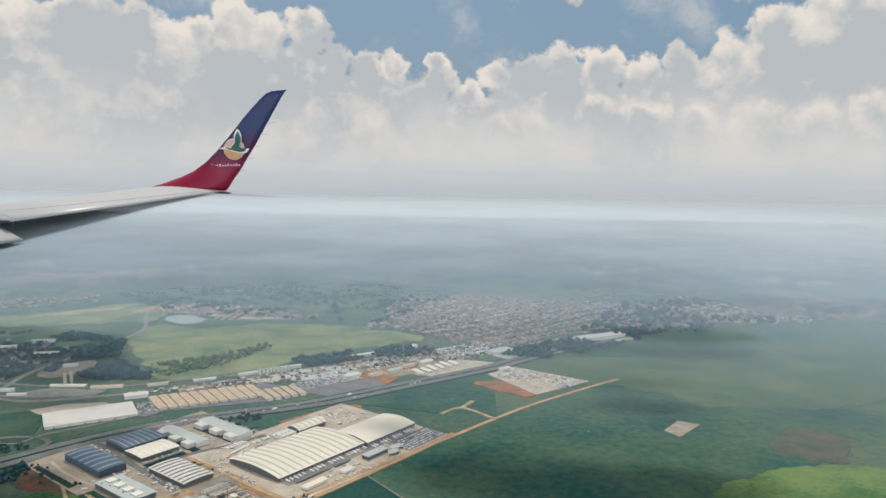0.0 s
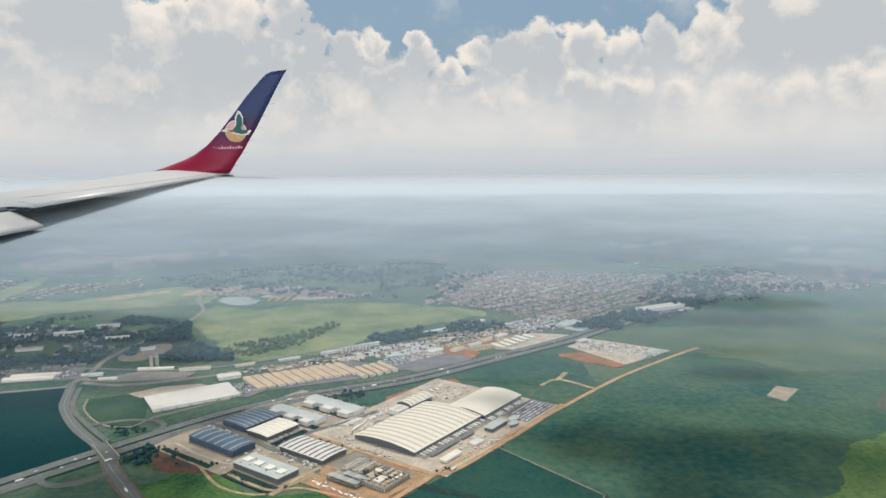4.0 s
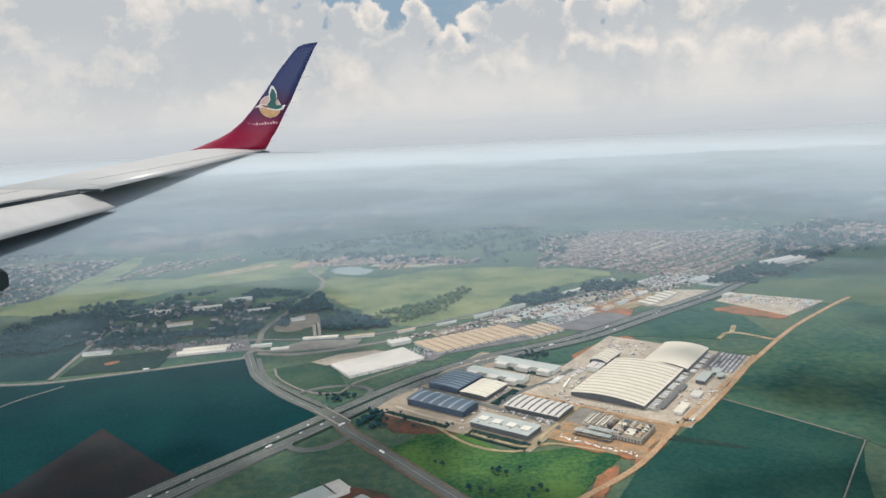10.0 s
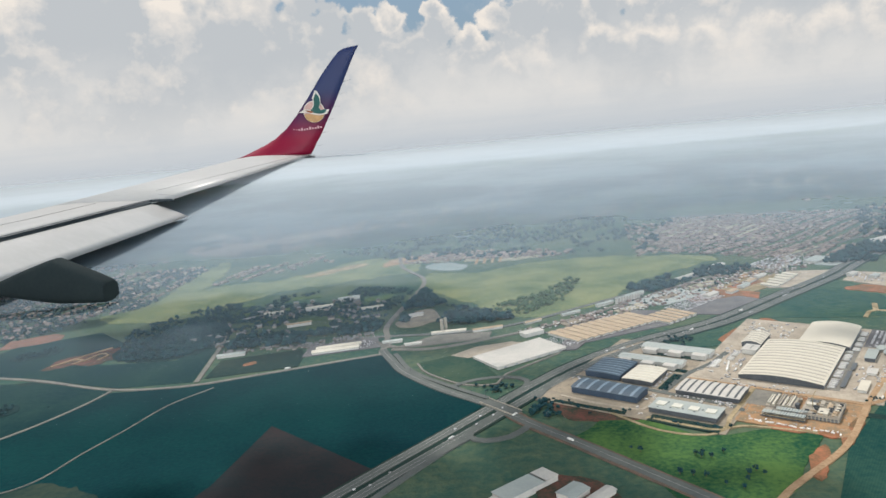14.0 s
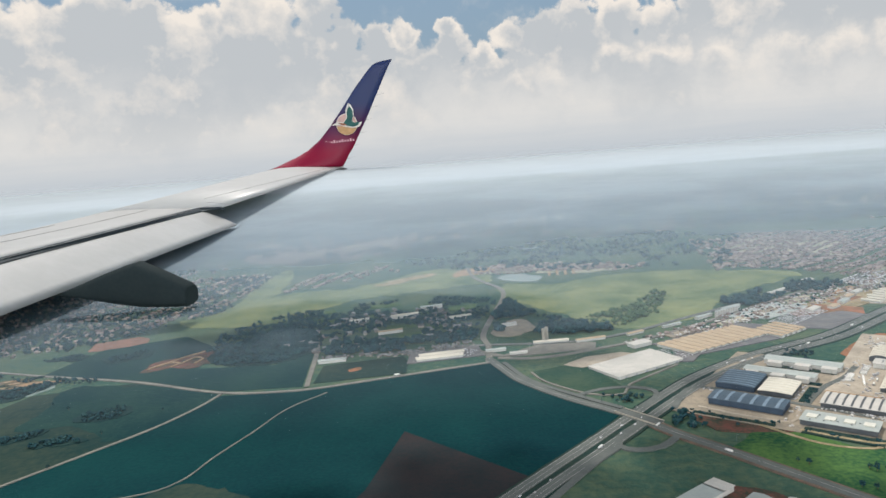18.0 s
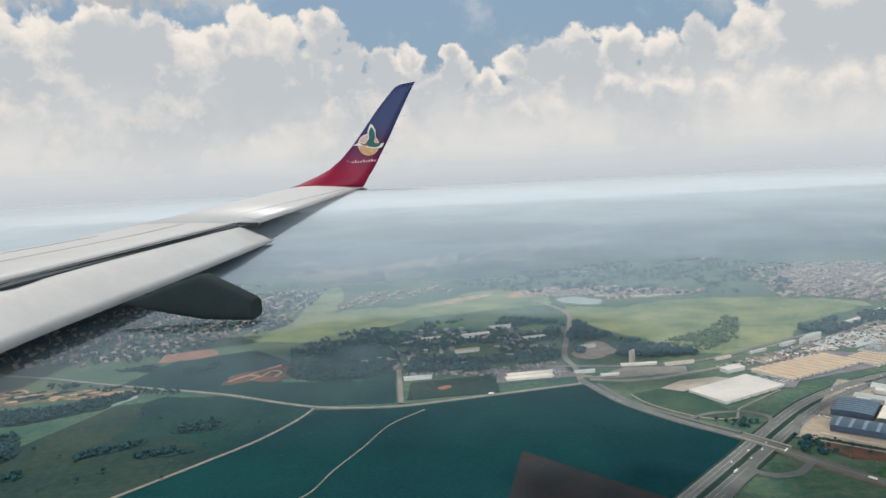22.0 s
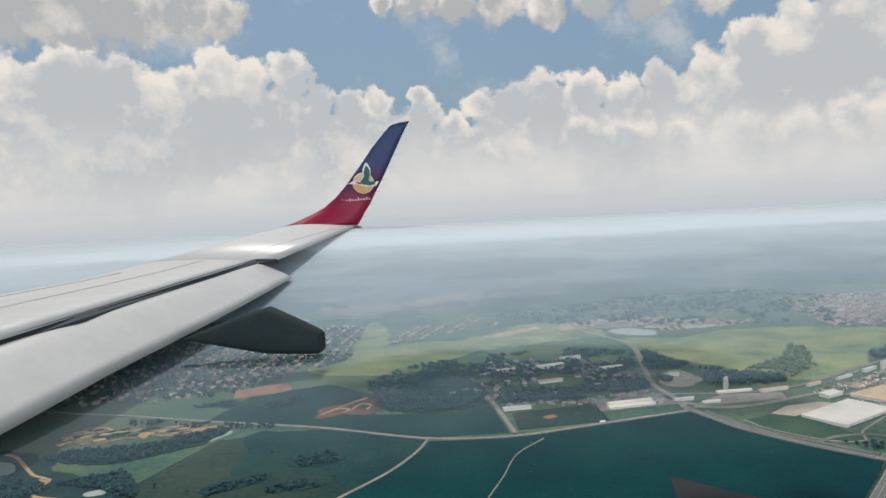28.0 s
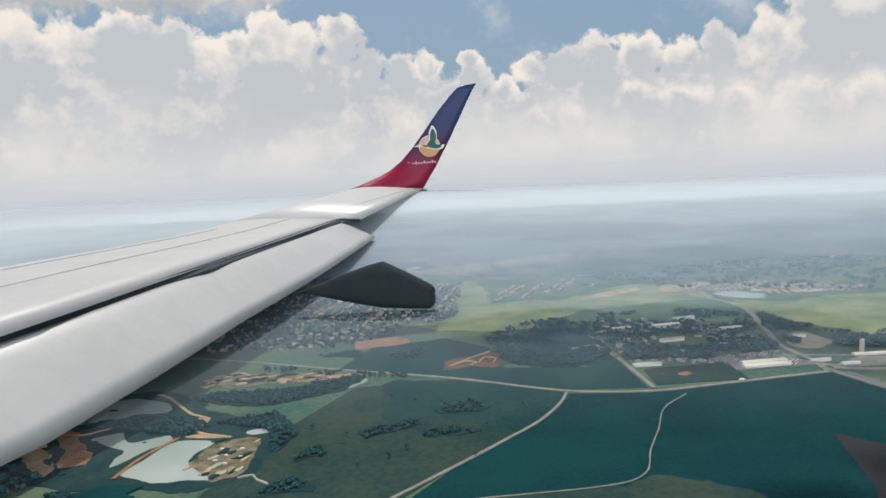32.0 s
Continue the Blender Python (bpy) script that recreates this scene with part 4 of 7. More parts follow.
    sweep = [(-0.3, 0.0), (-0.16, 0.055), (-0.05, 0.04), (0.0, 0.13), (0.0, 0.26), (0.06, 0.39), (0.1, 0.37), (0.15, 0.27), (0.15, 0.16), (0.11, 0.06), (0.16, 0.01), (0.3, 0.02), (0.25, -0.06), (0.12, -0.08), (-0.02, -0.05), (-0.12, -0.01)]
    flat("emblem_outline", cx, cz, [(x * 0.88, z * 0.88) for x, z in sweep], 12.012, "logo_ring")
    flat("emblem_shape", cx, cz, [(0.018 + x * 0.68, 0.01 + z * 0.72) for x, z in sweep[3:]], 12.006, "logo_green")
    flat("emblem_shape", cx, cz, [(-0.15, 0.035), (-0.05, 0.02), (0.0, -0.01), (-0.06, -0.02)], 12.004, "logo_rust")
    for k in range(11):
        flat("lettering_bar", cx - 0.385 + 0.046 * k, cz - 0.3 + 0.002 * k, [(0, 0), (0.027, 0), (0.027, 0.03 if k % 3 else 0.045), (0, 0.03 if k % 3 else 0.045)], 12.01, "bar")
    part("tip_light", slab([(-2.4, 11.99, -0.275), (-2.09, 11.99, -0.29), (-2.08, 12.04, -0.29), (-2.4, 12.06, -0.275)], 0.035), "seam", wing, "small dark lamp housing at the tip")
    for k in range(8):
        s = 0.06 + 0.12 * k
        a = Vector((-2.12 + 0.93 * s, 12.02 + 0.3 * s, -0.24 + 1.7 * s))
        if k > 5:
            a = Vector((-2.45 - 0.25 * (k - 6), 11.6 - 0.7 * (k - 6), -0.36 - 0.06 * (k - 6)))
        b = a + Vector((0.14, 0, 0.02))
        w = Vector((0, 0, 0.0025))
        bm = bmesh.new()
        bm.faces.new([bm.verts.new(spread(p)) for p in (a - w, b - w * 0.4, b + w * 0.4, a + w)])
        bm.normal_update()
        bmesh.ops.solidify(bm, geom=bm.faces[:], thickness=1.5)
        part("static_wick", bm, "seam", wing)


build_wing()


# ---- the business estate: local x runs along the big hall, y across it ----
ESTATE = pose(-152, 653, 0, 0, 0, 53.13)


def at(u, v, z=0.0):
    return ESTATE @ Matrix.Translation((u, v, z))


def block(name, m, length, width, height, roof, roof_mat, wall_mat, label, category="warehouse", group="", rise=2.0, ribs=0, rib_mat="rib", lights=0, docks=0, along=True, plinth=""):
    """A hall on its own base: four walls, a roof (arch, gable or flat) in panels with ribs, skylights and dock doors. Local origin at a corner."""
    hall = thing(name, m, label, category, group)
    w = 0.4
    part("wall", boxed(0, length, 0, w, -0.3, height), wall_mat, hall)
    part("wall", boxed(0, length, width - w, width, -0.3, height), wall_mat, hall)
    part("wall", boxed(0, w, w, width - w, -0.3, height), wall_mat, hall)
    part("wall", boxed(length - w, length, w, width - w, -0.3, height), wall_mat, hall)

    def z_at(s):
        if roof == "arch":
            return height + rise * (1 - (2 * s - 1) ** 2)
        if roof == "gable":
            return height + rise * (1 - abs(2 * s - 1))
        return height + 0.3

    span, run = (width, length) if along else (length, width)
    k = 14 if roof == "arch" else 2

    def skin(a0, a1, b0, b1, lift, thick=0.35, steps=None):
        """A strip of roof between b0..b1 of the span and a0..a1 of the run."""
        bm = bmesh.new()
        rows = []
        n = steps or k
        for i in range(n + 1):
            s = b0 + (b1 - b0) * i / n
            z = z_at(s) + lift
            c = -0.6 + s * (span + 1.2)
            ends = [(a0, c), (a1, c)] if along else [(c, a0), (c, a1)]
            rows.append([bm.verts.new((*e, z + d)) for d in (0, -thick) for e in ends])
        for p, q in zip(rows, rows[1:]):
            bm.faces.new((p[0], p[1], q[1], q[0])), bm.faces.new((p[2], q[2], q[3], p[3]))
            bm.faces.new((p[0], q[0], q[2], p[2])), bm.faces.new((p[1], p[3], q[3], q[1]))
        for p in (rows[0], rows[-1]):
            bm.faces.new((p[0], p[1], p[3], p[2]))
        bmesh.ops.recalc_face_normals(bm, faces=bm.faces[:])
        return bm

    top = part("roof", skin(-0.8, run + 0.8, 0, 1, 0.25), roof_mat, hall)
    if roof != "flat":
        for e in (0, run - 0.3):
            bm = bmesh.new()
            ring = [(s / k) for s in range(k + 1)]
            pts = [(-0.0 + s * span, z_at(s)) for s in ring] + [(span, height - 0.05), (0, height - 0.05)]
            faces = []
            for o in (0, 0.3):
                faces.append([bm.verts.new((e + o, c, z) if along else (c, e + o, z)) for c, z in pts])
            bm.faces.new(faces[0]), bm.faces.new(faces[1][::-1])
            for i in range(len(pts)):
                j = (i + 1) % len(pts)
                bm.faces.new((faces[0][i], faces[0][j], faces[1][j], faces[1][i]))
            bmesh.ops.recalc_face_normals(bm, faces=bm.faces[:])
            part("gable_wall", bm, wall_mat, hall)
    for i in range(ribs):
        a = run * (i + 0.5) / ribs
        part("roof_rib", skin(a - run / ribs * 0.13, a + run / ribs * 0.13, 0.03, 0.97, 0.5, 0.3), rib_mat, top)
    for i in range(lights):
        a = run * (i + 0.5) / lights
        d = run / lights * 0.28
        part("skylight", skin(a - d, a + d, 0.3, 0.62, 1.3, 0.9, 3), "skylight", top)
    for i in range(docks):
        x = length * (i + 0.6) / (docks + 0.2)
        part("dock_door", boxed(x - 1.3, x + 1.3, -0.25, 0.02, 0.0, min(4.0, height * 0.6)), "door", hall)
    return hall


def yard(u0, u1, v0, v1, z, material, label, category="yard"):
    c = [ESTATE @ Vector((u, v, 0)) for u, v in ((u0, v0), (u1, v0), (u1, v1), (u0, v1))]
    return sheet("pavement", [(p.x, p.y) for p in c], z, material, label, category)


def build_estate():
    yard(-18, 205, -50, 122, 0.45, "paving", "pale concrete yard of the distribution centre")
    yard(-132, 75, 50, 232, 0.4, "estate_ground", "paved ground between the warehouses", "estate ground")
    yard(-100, -18, -36, 52, 0.42, "earth", "trampled orange earth of the building site", "building site")
    yard(-60, -16, 30, 54, 0.5, "old_road", "paved ground behind the building site", "estate ground")
    yard(138, 205, -46, -14, 0.6, "dark_paving", "dark asphalt staff car park", "car park")
    yard(0, 180, -13, -2, 0.6, "old_road", "concrete truck lane along the docks", "truck lane")
    yard(-12, 60, 86, 118, 0.6, "paving", "truck parking apron", "apron")
    block("warehouse", at(0, 0), 118, 76, 4.5, "arch", "cream_roof", "wall_grey", "huge cream arched-roof distribution hall with ribbed roof", "distribution hall", rise=3.6, ribs=13, docks=22)
    block("warehouse", at(118.5, -4), 80, 50, 5.2, "arch", "cream_roof", "wall_grey", "smooth cream arched hall joined to the distribution centre", "distribution hall", rise=3.4, docks=14)
    block("warehouse", at(96, 79), 40, 20, 5.5, "arch", "cream_roof", "wall_grey", "cream arched annex of the distribution centre", rise=3, ribs=5)
    block("warehouse", at(72, 78), 18, 14, 6, "flat", "white_roof", "wall_white", "small white flat-roofed annex", "annex")
    block("warehouse", at(-101, 140), 27, 68, 6.5, "arch", "blue_roof", "wall_blue", "dark blue warehouse with ribbed curved roof", rise=1.3, ribs=6, rib_mat="blue_ridge", along=False)
    block("warehouse", at(-54, 178), 46, 38, 6, "arch", "blue_roof", "wall_blue", "dark blue warehouse with pale-striped roof", rise=1.0, ribs=7, rib_mat="blue_ridge")
    block("warehouse", at(-56, 143), 42, 31, 5.2, "arch", "cream_roof", "wall_grey", "cream warehouse with striped roof", rise=0.9, ribs=6, rib_mat="skylight")
    strip = block("warehouse", at(2, 134), 15, 70, 5.5, "gable", "grey_roof", "wall_white", "long grey-roofed terrace of business units", "business units", rise=1.2, along=False)
    for i, v in enumerate((4, 28, 54)):
        part("corner_office", boxed(-9, 0.2, v, v + 13, -0.3, 5.9), "white_roof", strip, "white cube office")
    strip = block("warehouse", at(44, 118), 18, 76, 5.5, "gable", "grey_roof", "wall_white", "long grey-roofed terrace of business units", "business units", rise=1.2, along=False)
    for i, v in enumerate((2, 28, 56)):
        part("corner_office", boxed(-9, 0.2, v, v + 15, -0.3, 5.9), "white_roof", strip, "white cube office")
    block("warehouse", at(-64, 58), 32, 58, 5, "arch", "white_roof", "wall_grey", "white warehouse with dark roof bands", rise=1.1, ribs=8, rib_mat="wall_grey", along=False)
    block("warehouse", at(-114, 63), 25, 60, 5, "flat", "grey_roof", "wall_grey", "pale grey flat-roofed warehouse with raised skylights", lights=4, along=False)
    # the office at the gate
    office = block("office_building", at(92, -30), 30, 9, 4.2, "flat", "grey_roof", "wall_grey", "dark grey two-storey office building beside the docks", "office")
    for k in range(7):
        part("window", boxed(1.5 + 4 * k, 4 + 4 * k, -0.15, 0.02, 2.4, 3.6), "steel", office)
    for u, v, r in ((134, -31, 9), (122, -38, 8)):
        dome = thing("canopy", at(u, v, 0.4), "dark oval entrance canopy beside the office", "canopy", "oval canopies")
        bm = bmesh.new()
        bmesh.ops.create_cone(bm, cap_ends=True, segments=24, radius1=r, radius2=r * 0.9, depth=0.8, matrix=Matrix.Translation((0, 0, 3.2)) @ Matrix.Diagonal((1, 0.55, 1, 1)))
        part("roof", bm, "grey_roof", dome)
        for k in range(6):
            a = 1.047 * k
            part("post", boxed(r * 0.75 * math.cos(a) - 0.15, r * 0.75 * math.cos(a) + 0.15, r * 0.4 * math.sin(a) - 0.15, r * 0.4 * math.sin(a) + 0.15, -0.2, 2.8), "steel", dome)
    block("shelter", at(4, -34), 26, 7, 3, "flat", "cream_roof", "wall_white", "small cream-roofed gatehouse by the truck lane", "gatehouse")
    block("shelter", at(52, -36), 14, 8, 3, "flat", "white_roof", "wall_white", "small white service building", "service building")
    build_site()


def build_site():
    """The unfinished buildings: a dark-clad wing, a row of long roofs and a bare concrete block."""
    rng = random.Random(31)
    dark = thing("unfinished_building", at(-82, 0), "unfinished dark-clad building with open upper floor", "unfinished building")
    part("wall", boxed(0, 16, 0, 34, -0.3, 2.2), "wall_grey", dark)
    part("floor_slab", boxed(-0.4, 16.4, -0.4, 34.4, 2.2, 2.6), "concrete", dark)
    for k in range(12):
        part("column", boxed(-0.2, 0.3, 3 * k, 3 * k + 0.4, 2.6, 4.6), "concrete", dark)
        part("column", boxed(15.6, 16.1, 3 * k, 3 * k + 0.4, 2.6, 4.6), "concrete", dark)
        part("window", boxed(-0.08, 0.02, 3 * k + 0.7, 3 * k + 2.4, 0.4, 1.7), "steel", dark)
    part("roof", boxed(-0.3, 6.4, 0, 34, 4.6, 5.0), "grey_roof", dark)
    part("roof", boxed(9.5, 16.3, 0, 25, 4.6, 5.0), "grey_roof", dark)
    part("inner_wall", boxed(6.4, 6.9, 0, 34, 2.6, 4.6), "wall_grey", dark)
    for k in range(5):
        part("scaffold_pole", boxed(-1.4, -1.25, 1 + 8 * k, 1.15 + 8 * k, 0, 5.4), "steel", dark)
    part("scaffold_board", boxed(-1.5, -0.5, 0, 33.5, 3.0, 3.15), "sand", dark)
    rows_ = thing("unfinished_building", at(-62, 11), "unfinished building with long pale roof bays", "unfinished building")
    part("wall", boxed(0, 28, 0, 25, -0.3, 2.8), "concrete", rows_)
    for k in range(6):
        y = 0.6 + 4.1 * k
        part("roof_bay", boxed(rng.uniform(0, 3), rng.uniform(22, 28), y, y + 2.9, 2.8, 4.6 + 0.3 * (k % 2)), "cream_roof" if k % 3 else "concrete", rows_)
    part("stair_tower", boxed(3, 7, -2, 1.5, -0.3, 6.4), "wall_grey", rows_)
    bare = thing("unfinished_building", at(-73, -24), "unfinished bare concrete block with raised parapets", "unfinished building")
    part("wall", boxed(0, 36, 0, 30, -0.3, 4.0), "concrete", bare)
    part("floor_slab", boxed(-0.4, 36.4, -0.4, 30.4, 4.0, 4.4), "concrete", bare)
    for k in range(10):
        part("window", boxed(-0.1, 0.02, 0.8 + 2.9 * k, 2.6 + 2.9 * k, 0.3, 1.9), "steel", bare)
        part("window", boxed(-0.1, 0.02, 0.8 + 2.9 * k, 2.6 + 2.9 * k, 2.4, 3.6), "steel", bare)
        part("window", boxed(1.2 + 3.4 * k, 3.2 + 3.4 * k, -0.1, 0.02, 0.3, 3.4), "steel", bare)
    for x0, x1, y0, y1, z, m in ((0, 0.6, 0, 30, 5.4, "concrete"), (0.6, 36, 0, 0.6, 5.4, "concrete"), (35.4, 36, 0.6, 30, 5.4, "concrete"), (3, 14, 3, 6, 5.6, "tan_roof"), (16, 30, 2.5, 5, 5.4, "cream_roof"), (4, 16, 9, 17, 6.0, "cream_roof"), (18, 33, 8, 12, 5.5, "tan_roof"),
                                (20, 33, 15, 18, 6.0, "concrete"), (3, 15, 20, 24, 5.4, "concrete"), (19, 24, 21, 28, 6.6, "cream_roof"), (27, 33, 20, 27, 5.3, "wall_grey")):
        part("upper_wall" if x1 - x0 < 1 or y1 - y0 < 1 else "roof_bay", boxed(x0, x1, y0, y1, 4.4, z), m, bare)
    for k in range(30):
        x, y = rng.uniform(1, 34), rng.uniform(1, 29)
        part("column", boxed(x, x + 0.35, y, y + 0.35, 4.4, rng.uniform(6.2, 7.2)), "concrete", bare)
    # dark boxes painting shaded open bays, with wall stubs and shuttering seen from above
    for k in range(26):
        x, y = 1.5 + 5.6 * (k % 6) + rng.uniform(-0.6, 0.6), 1.5 + 5.6 * (k // 6) + rng.uniform(-0.6, 0.6)
        part("opening_shade", boxed(x, x + rng.uniform(2.0, 3.6), y, y + rng.uniform(1.2, 3.0), 4.4, 4.6), "wing_dark", bare, "dark box painted as a shaded opening in the slab")
        part("wall_stub", boxed(x - 0.5, x - 0.15, y - 0.4, y + rng.uniform(2, 4.5), 4.4, rng.uniform(5.4, 7.0)), rng.choice(("concrete", "wall_grey", "tan_roof")), bare)
    for k in range(14):
        y = 0.8 + 2.35 * k
        part("opening_shade", boxed(7.0, 9.4, y, y + 1.7, 2.6, 2.72), "wing_dark", dark, "dark box painted as a shaded opening in the slab")
        part("roof_beam", boxed(-1.0, 17.0, y - 0.5, y - 0.2, 5.0, 5.25), rng.choice(("steel", "concrete", "wall_grey")), dark)
    for k in range(9):
        part("roof_beam", boxed(0.5, 27.5, 1.0 + 2.7 * k, 1.25 + 2.7 * k, 4.9, 5.3), rng.choice(("steel", "wall_grey")), rows_)
    for u, v, a, b in ((-99, 10, 5, 16), (-97, -22, 6, 9), (-70, -36, 16, 5), (-92, 44, 6, 8), (-104, -36, 7, 5), (-40, -38, 14, 4), (-30, 0, 4, 16)):
        c = ESTATE @ Vector((u, v, 0))
        ang = [6.283 * i / 9 for i in range(9)]
        sheet("field", [(c.x + 0.6 * a * math.cos(q) * rng.uniform(0.7, 1.3) - 0.8 * b * math.sin(q), c.y + 0.8 * a * math.cos(q) + 0.6 * b * math.sin(q) * rng.uniform(0.7, 1.3)) for q in ang], 0.5, rng.choice(("red_dirt", "earth", "red_dirt")), "churned red earth on the building site", "bare ground", True, 2)
    # heaps of building material round the works
    pile = None
    for k in range(60):
        u, v = rng.choice(((rng.uniform(-96, -84), rng.uniform(-30, 46)), (rng.uniform(-84, -36), rng.uniform(-34, -26)), (rng.uniform(-34, -22), rng.uniform(-26, 30)), (rng.uniform(-84, -62), rng.uniform(36, 50))))
        m = at(u, v, 0.4) @ pose(0, 0, 0, 0, 0, rng.uniform(0, 180)) @ Matrix.Scale(rng.uniform(0.6, 1.3), 4)
        if pile:
            copy_thing(pile, m)
            continue
        pile = thing("material_stack", m, "stack of planks and blocks on the building site", "building material", "stacks on the building site")
        part("planks", boxed(-1.6, 1.6, -0.5, 0.5, 0.0, 0.5), "tan_roof", pile)
        part("blocks", boxed(-0.9, 0.8, -0.35, 0.4, 0.5, 0.95), "concrete", pile)


build_estate()

# ---- the strip beyond the motorway ----
block("warehouse", pose(-447, 782, 0, 0, 0, 31), 98, 52, 2.8, "flat", "white_roof", "wall_white", "large white flat-roofed warehouse beside the lawn", docks=6)
block("warehouse", pose(-405, 892, 0, 0, 0, 27), 28, 14, 4, "flat", "white_roof", "wall_white", "small white flat-roofed store", "store")
block("shop_building", pose(-679, 893, 0, 0, 0, 10), 60, 11, 3.5, "gable", "cream_roof", "wall_white", "long low cream-roofed building beside the main road", "low building", rise=1)
block("shop_building", pose(-676, 908, 0, 0, 0, 10), 58, 10, 3.5, "gable", "cream_roof", "wall_white", "long low cream-roofed building beside the main road", "low building", rise=1)
for i in range(11):
    s = i / 10.0
    block("storage_shed", pose(-337 + s * 109, 857 + s * 56, 0, 0, 0, 125), 54, 9.6, 3, "gable", "tan_roof", "wall_white", "long tan-roofed storage shed in a row", "storage shed", "row of storage sheds", rise=0.8)
for i in range(5):
    s = i / 4.0
    block("storage_shed", pose(-216 + s * 38, 899 + s * 26, 0, 0, 0, 125), 42, 7.6, 3, "gable", "tan_roof", "wall_white", "long tan-roofed storage shed in a row", "storage shed", "row of storage sheds", rise=0.8)


# ---- clouds overhead, which shade the fields ----
def ico(level=1):
    bm = bmesh.new()
    bmesh.ops.create_icosphere(bm, subdivisions=level, radius=1.0)
    v = np.array([q.co[:] for q in bm.verts])
    f = np.array([[q.index for q in g.verts] for g in bm.faces])
    bm.free()
    return v, f


ICO1, ICO2 = ico(1), ico(2)


def joined(name, chunks, materials, label, category, kind="stuff", smooth=False):
    """One mesh out of many (verts, faces, material index)."""
    vs, fs, ms, n = [], [], [], 0
    for v, f, i in chunks:
        vs.append(v)
        fs.extend((np.asarray(f) + n).tolist())
        ms.extend([i] * len(f))
        n += len(v)
    me = bpy.data.meshes.new(name)
    me.from_pydata(np.concatenate(vs).tolist(), [], fs)
    for one in materials:
        me.materials.append(M[one])
    me.polygons.foreach_set("material_index", ms)
    if smooth:
        me.polygons.foreach_set("use_smooth", [True] * len(fs))
    return tagged(new(name, me), label, category, kind=kind)


def cumulus(x, y, rx, ry, rng, top=1400.0):
    """A heap cloud over the place it shades."""
    cx, cy = x + TO_SUN.x / TO_SUN.z * top, y + TO_SUN.y / TO_SUN.z * top
    chunks = []
    for _ in range(46):
        a, r = rng.uniform(0, 6.283), math.sqrt(rng.uniform(0, 1))
        px, py = cx + rx * r * math.cos(a), cy + ry * r * math.sin(a)
        s = rng.uniform(0.16, 0.34) * min(rx, ry) * (1.25 - 0.6 * r)
        v = ICO2[0] * np.array([s * rng.uniform(1, 1.6), s, s * 0.6]) + np.array([px, py, top + s * 0.3])
        chunks.append((v, ICO2[1], 0))
    joined("cumulus_cloud", chunks, ["cloud"], "white heaped cloud drifting above the fields", "cloud", "structure", True)


def build_clouds():
    rng = random.Random(5)
    for x, y, rx, ry in ((-800, 1060, 290, 120), (60, 690, 115, 62), (235, 660, 105, 50), (-20, 500, 150, 50), (330, 560, 120, 50), (270, 900, 90, 34), (390, 1235, 150, 50), (-40, 780, 60, 26),
                         (-700, 940, 130, 45), (-500, 880, 80, 40), (440, 1200, 120, 60), (-1000, 480, 200, 60), (-410, 450, 160, 70), (-400, 600, 75, 95), (-300, 490, 90, 42), (-380, 760, 90, 30),
                         (-650, 1080, 150, 90), (-560, 1025, 110, 70), (-900, 1060, 150, 90), (-640, 545, 150, 80), (-450, 500, 90, 50), (160, 640, 130, 75), (90, 560, 120, 45)):
        cumulus(x, y, rx, ry, rng)


build_clouds()


# ---- trees ----
def inside(poly, x, y):
    c, n = False, len(poly)
    for i in range(n):
        (x0, y0), (x1, y1) = poly[i], poly[i - 1]
        if (y0 > y) != (y1 > y) and x < (x1 - x0) * (y - y0) / (y1 - y0) + x0:
            c = not c
    return c


def spots(poly, n, rng, clump=0.0, cell=0.012):
    """Places inside an outline, gathered in clumps."""
    xs, ys = [p[0] for p in poly], [p[1] for p in poly]
    out = []
    for _ in range(n * 12):
        x, y = rng.uniform(min(xs), max(xs)), rng.uniform(min(ys), max(ys))
        if inside(poly, x, y) and noise.noise(Vector((x, y, 3)) * cell) + 0.4 * noise.noise(Vector((x, y, 8)) * cell * 4) > clump - 0.35:
            out.append((x, y))
            if len(out) == n:
                break
    return out


def canopy(places, size, rng, name, label, category="wood", leaf="leaf"):
    """A wood: crowns of several ragged clumps each over a short stem."""
    chunks = []
    for x, y in places:
        s = size * rng.uniform(0.6, 1.4)
        for k in range(rng.choice((2, 3, 3, 4))):
            r = s * rng.uniform(0.45, 0.75)
            jag = 1 + 0.35 * np.array([rng.uniform(-1, 1) for _ in range(len(ICO1[0]))])[:, None]
            v = ICO1[0] * jag * np.array([r, r, r * 0.85]) + np.array([x + rng.uniform(-0.6, 0.6) * s, y + rng.uniform(-0.6, 0.6) * s, s * rng.uniform(0.65, 1.15)])
            chunks.append((v, ICO1[1], 0))
        w = s * 0.09
        stem = np.array([(x - w, y - w, -0.3), (x + w, y - w, -0.3), (x, y + w, -0.3), (x, y, s * 0.8)])
        chunks.append((stem, [[0, 1, 3], [1, 2, 3], [2, 0, 3]], 1))
    return joined(name, chunks, [leaf, "bark"], label, category)


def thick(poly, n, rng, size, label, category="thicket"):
    """A closed clump: crowded crowns over a dark sheet that fills the gaps."""
    sheet("field", poly, 0.42, "scrub", "dark ground patch below the bushes", "undergrowth", True, 9)
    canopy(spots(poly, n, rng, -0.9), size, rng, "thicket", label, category)


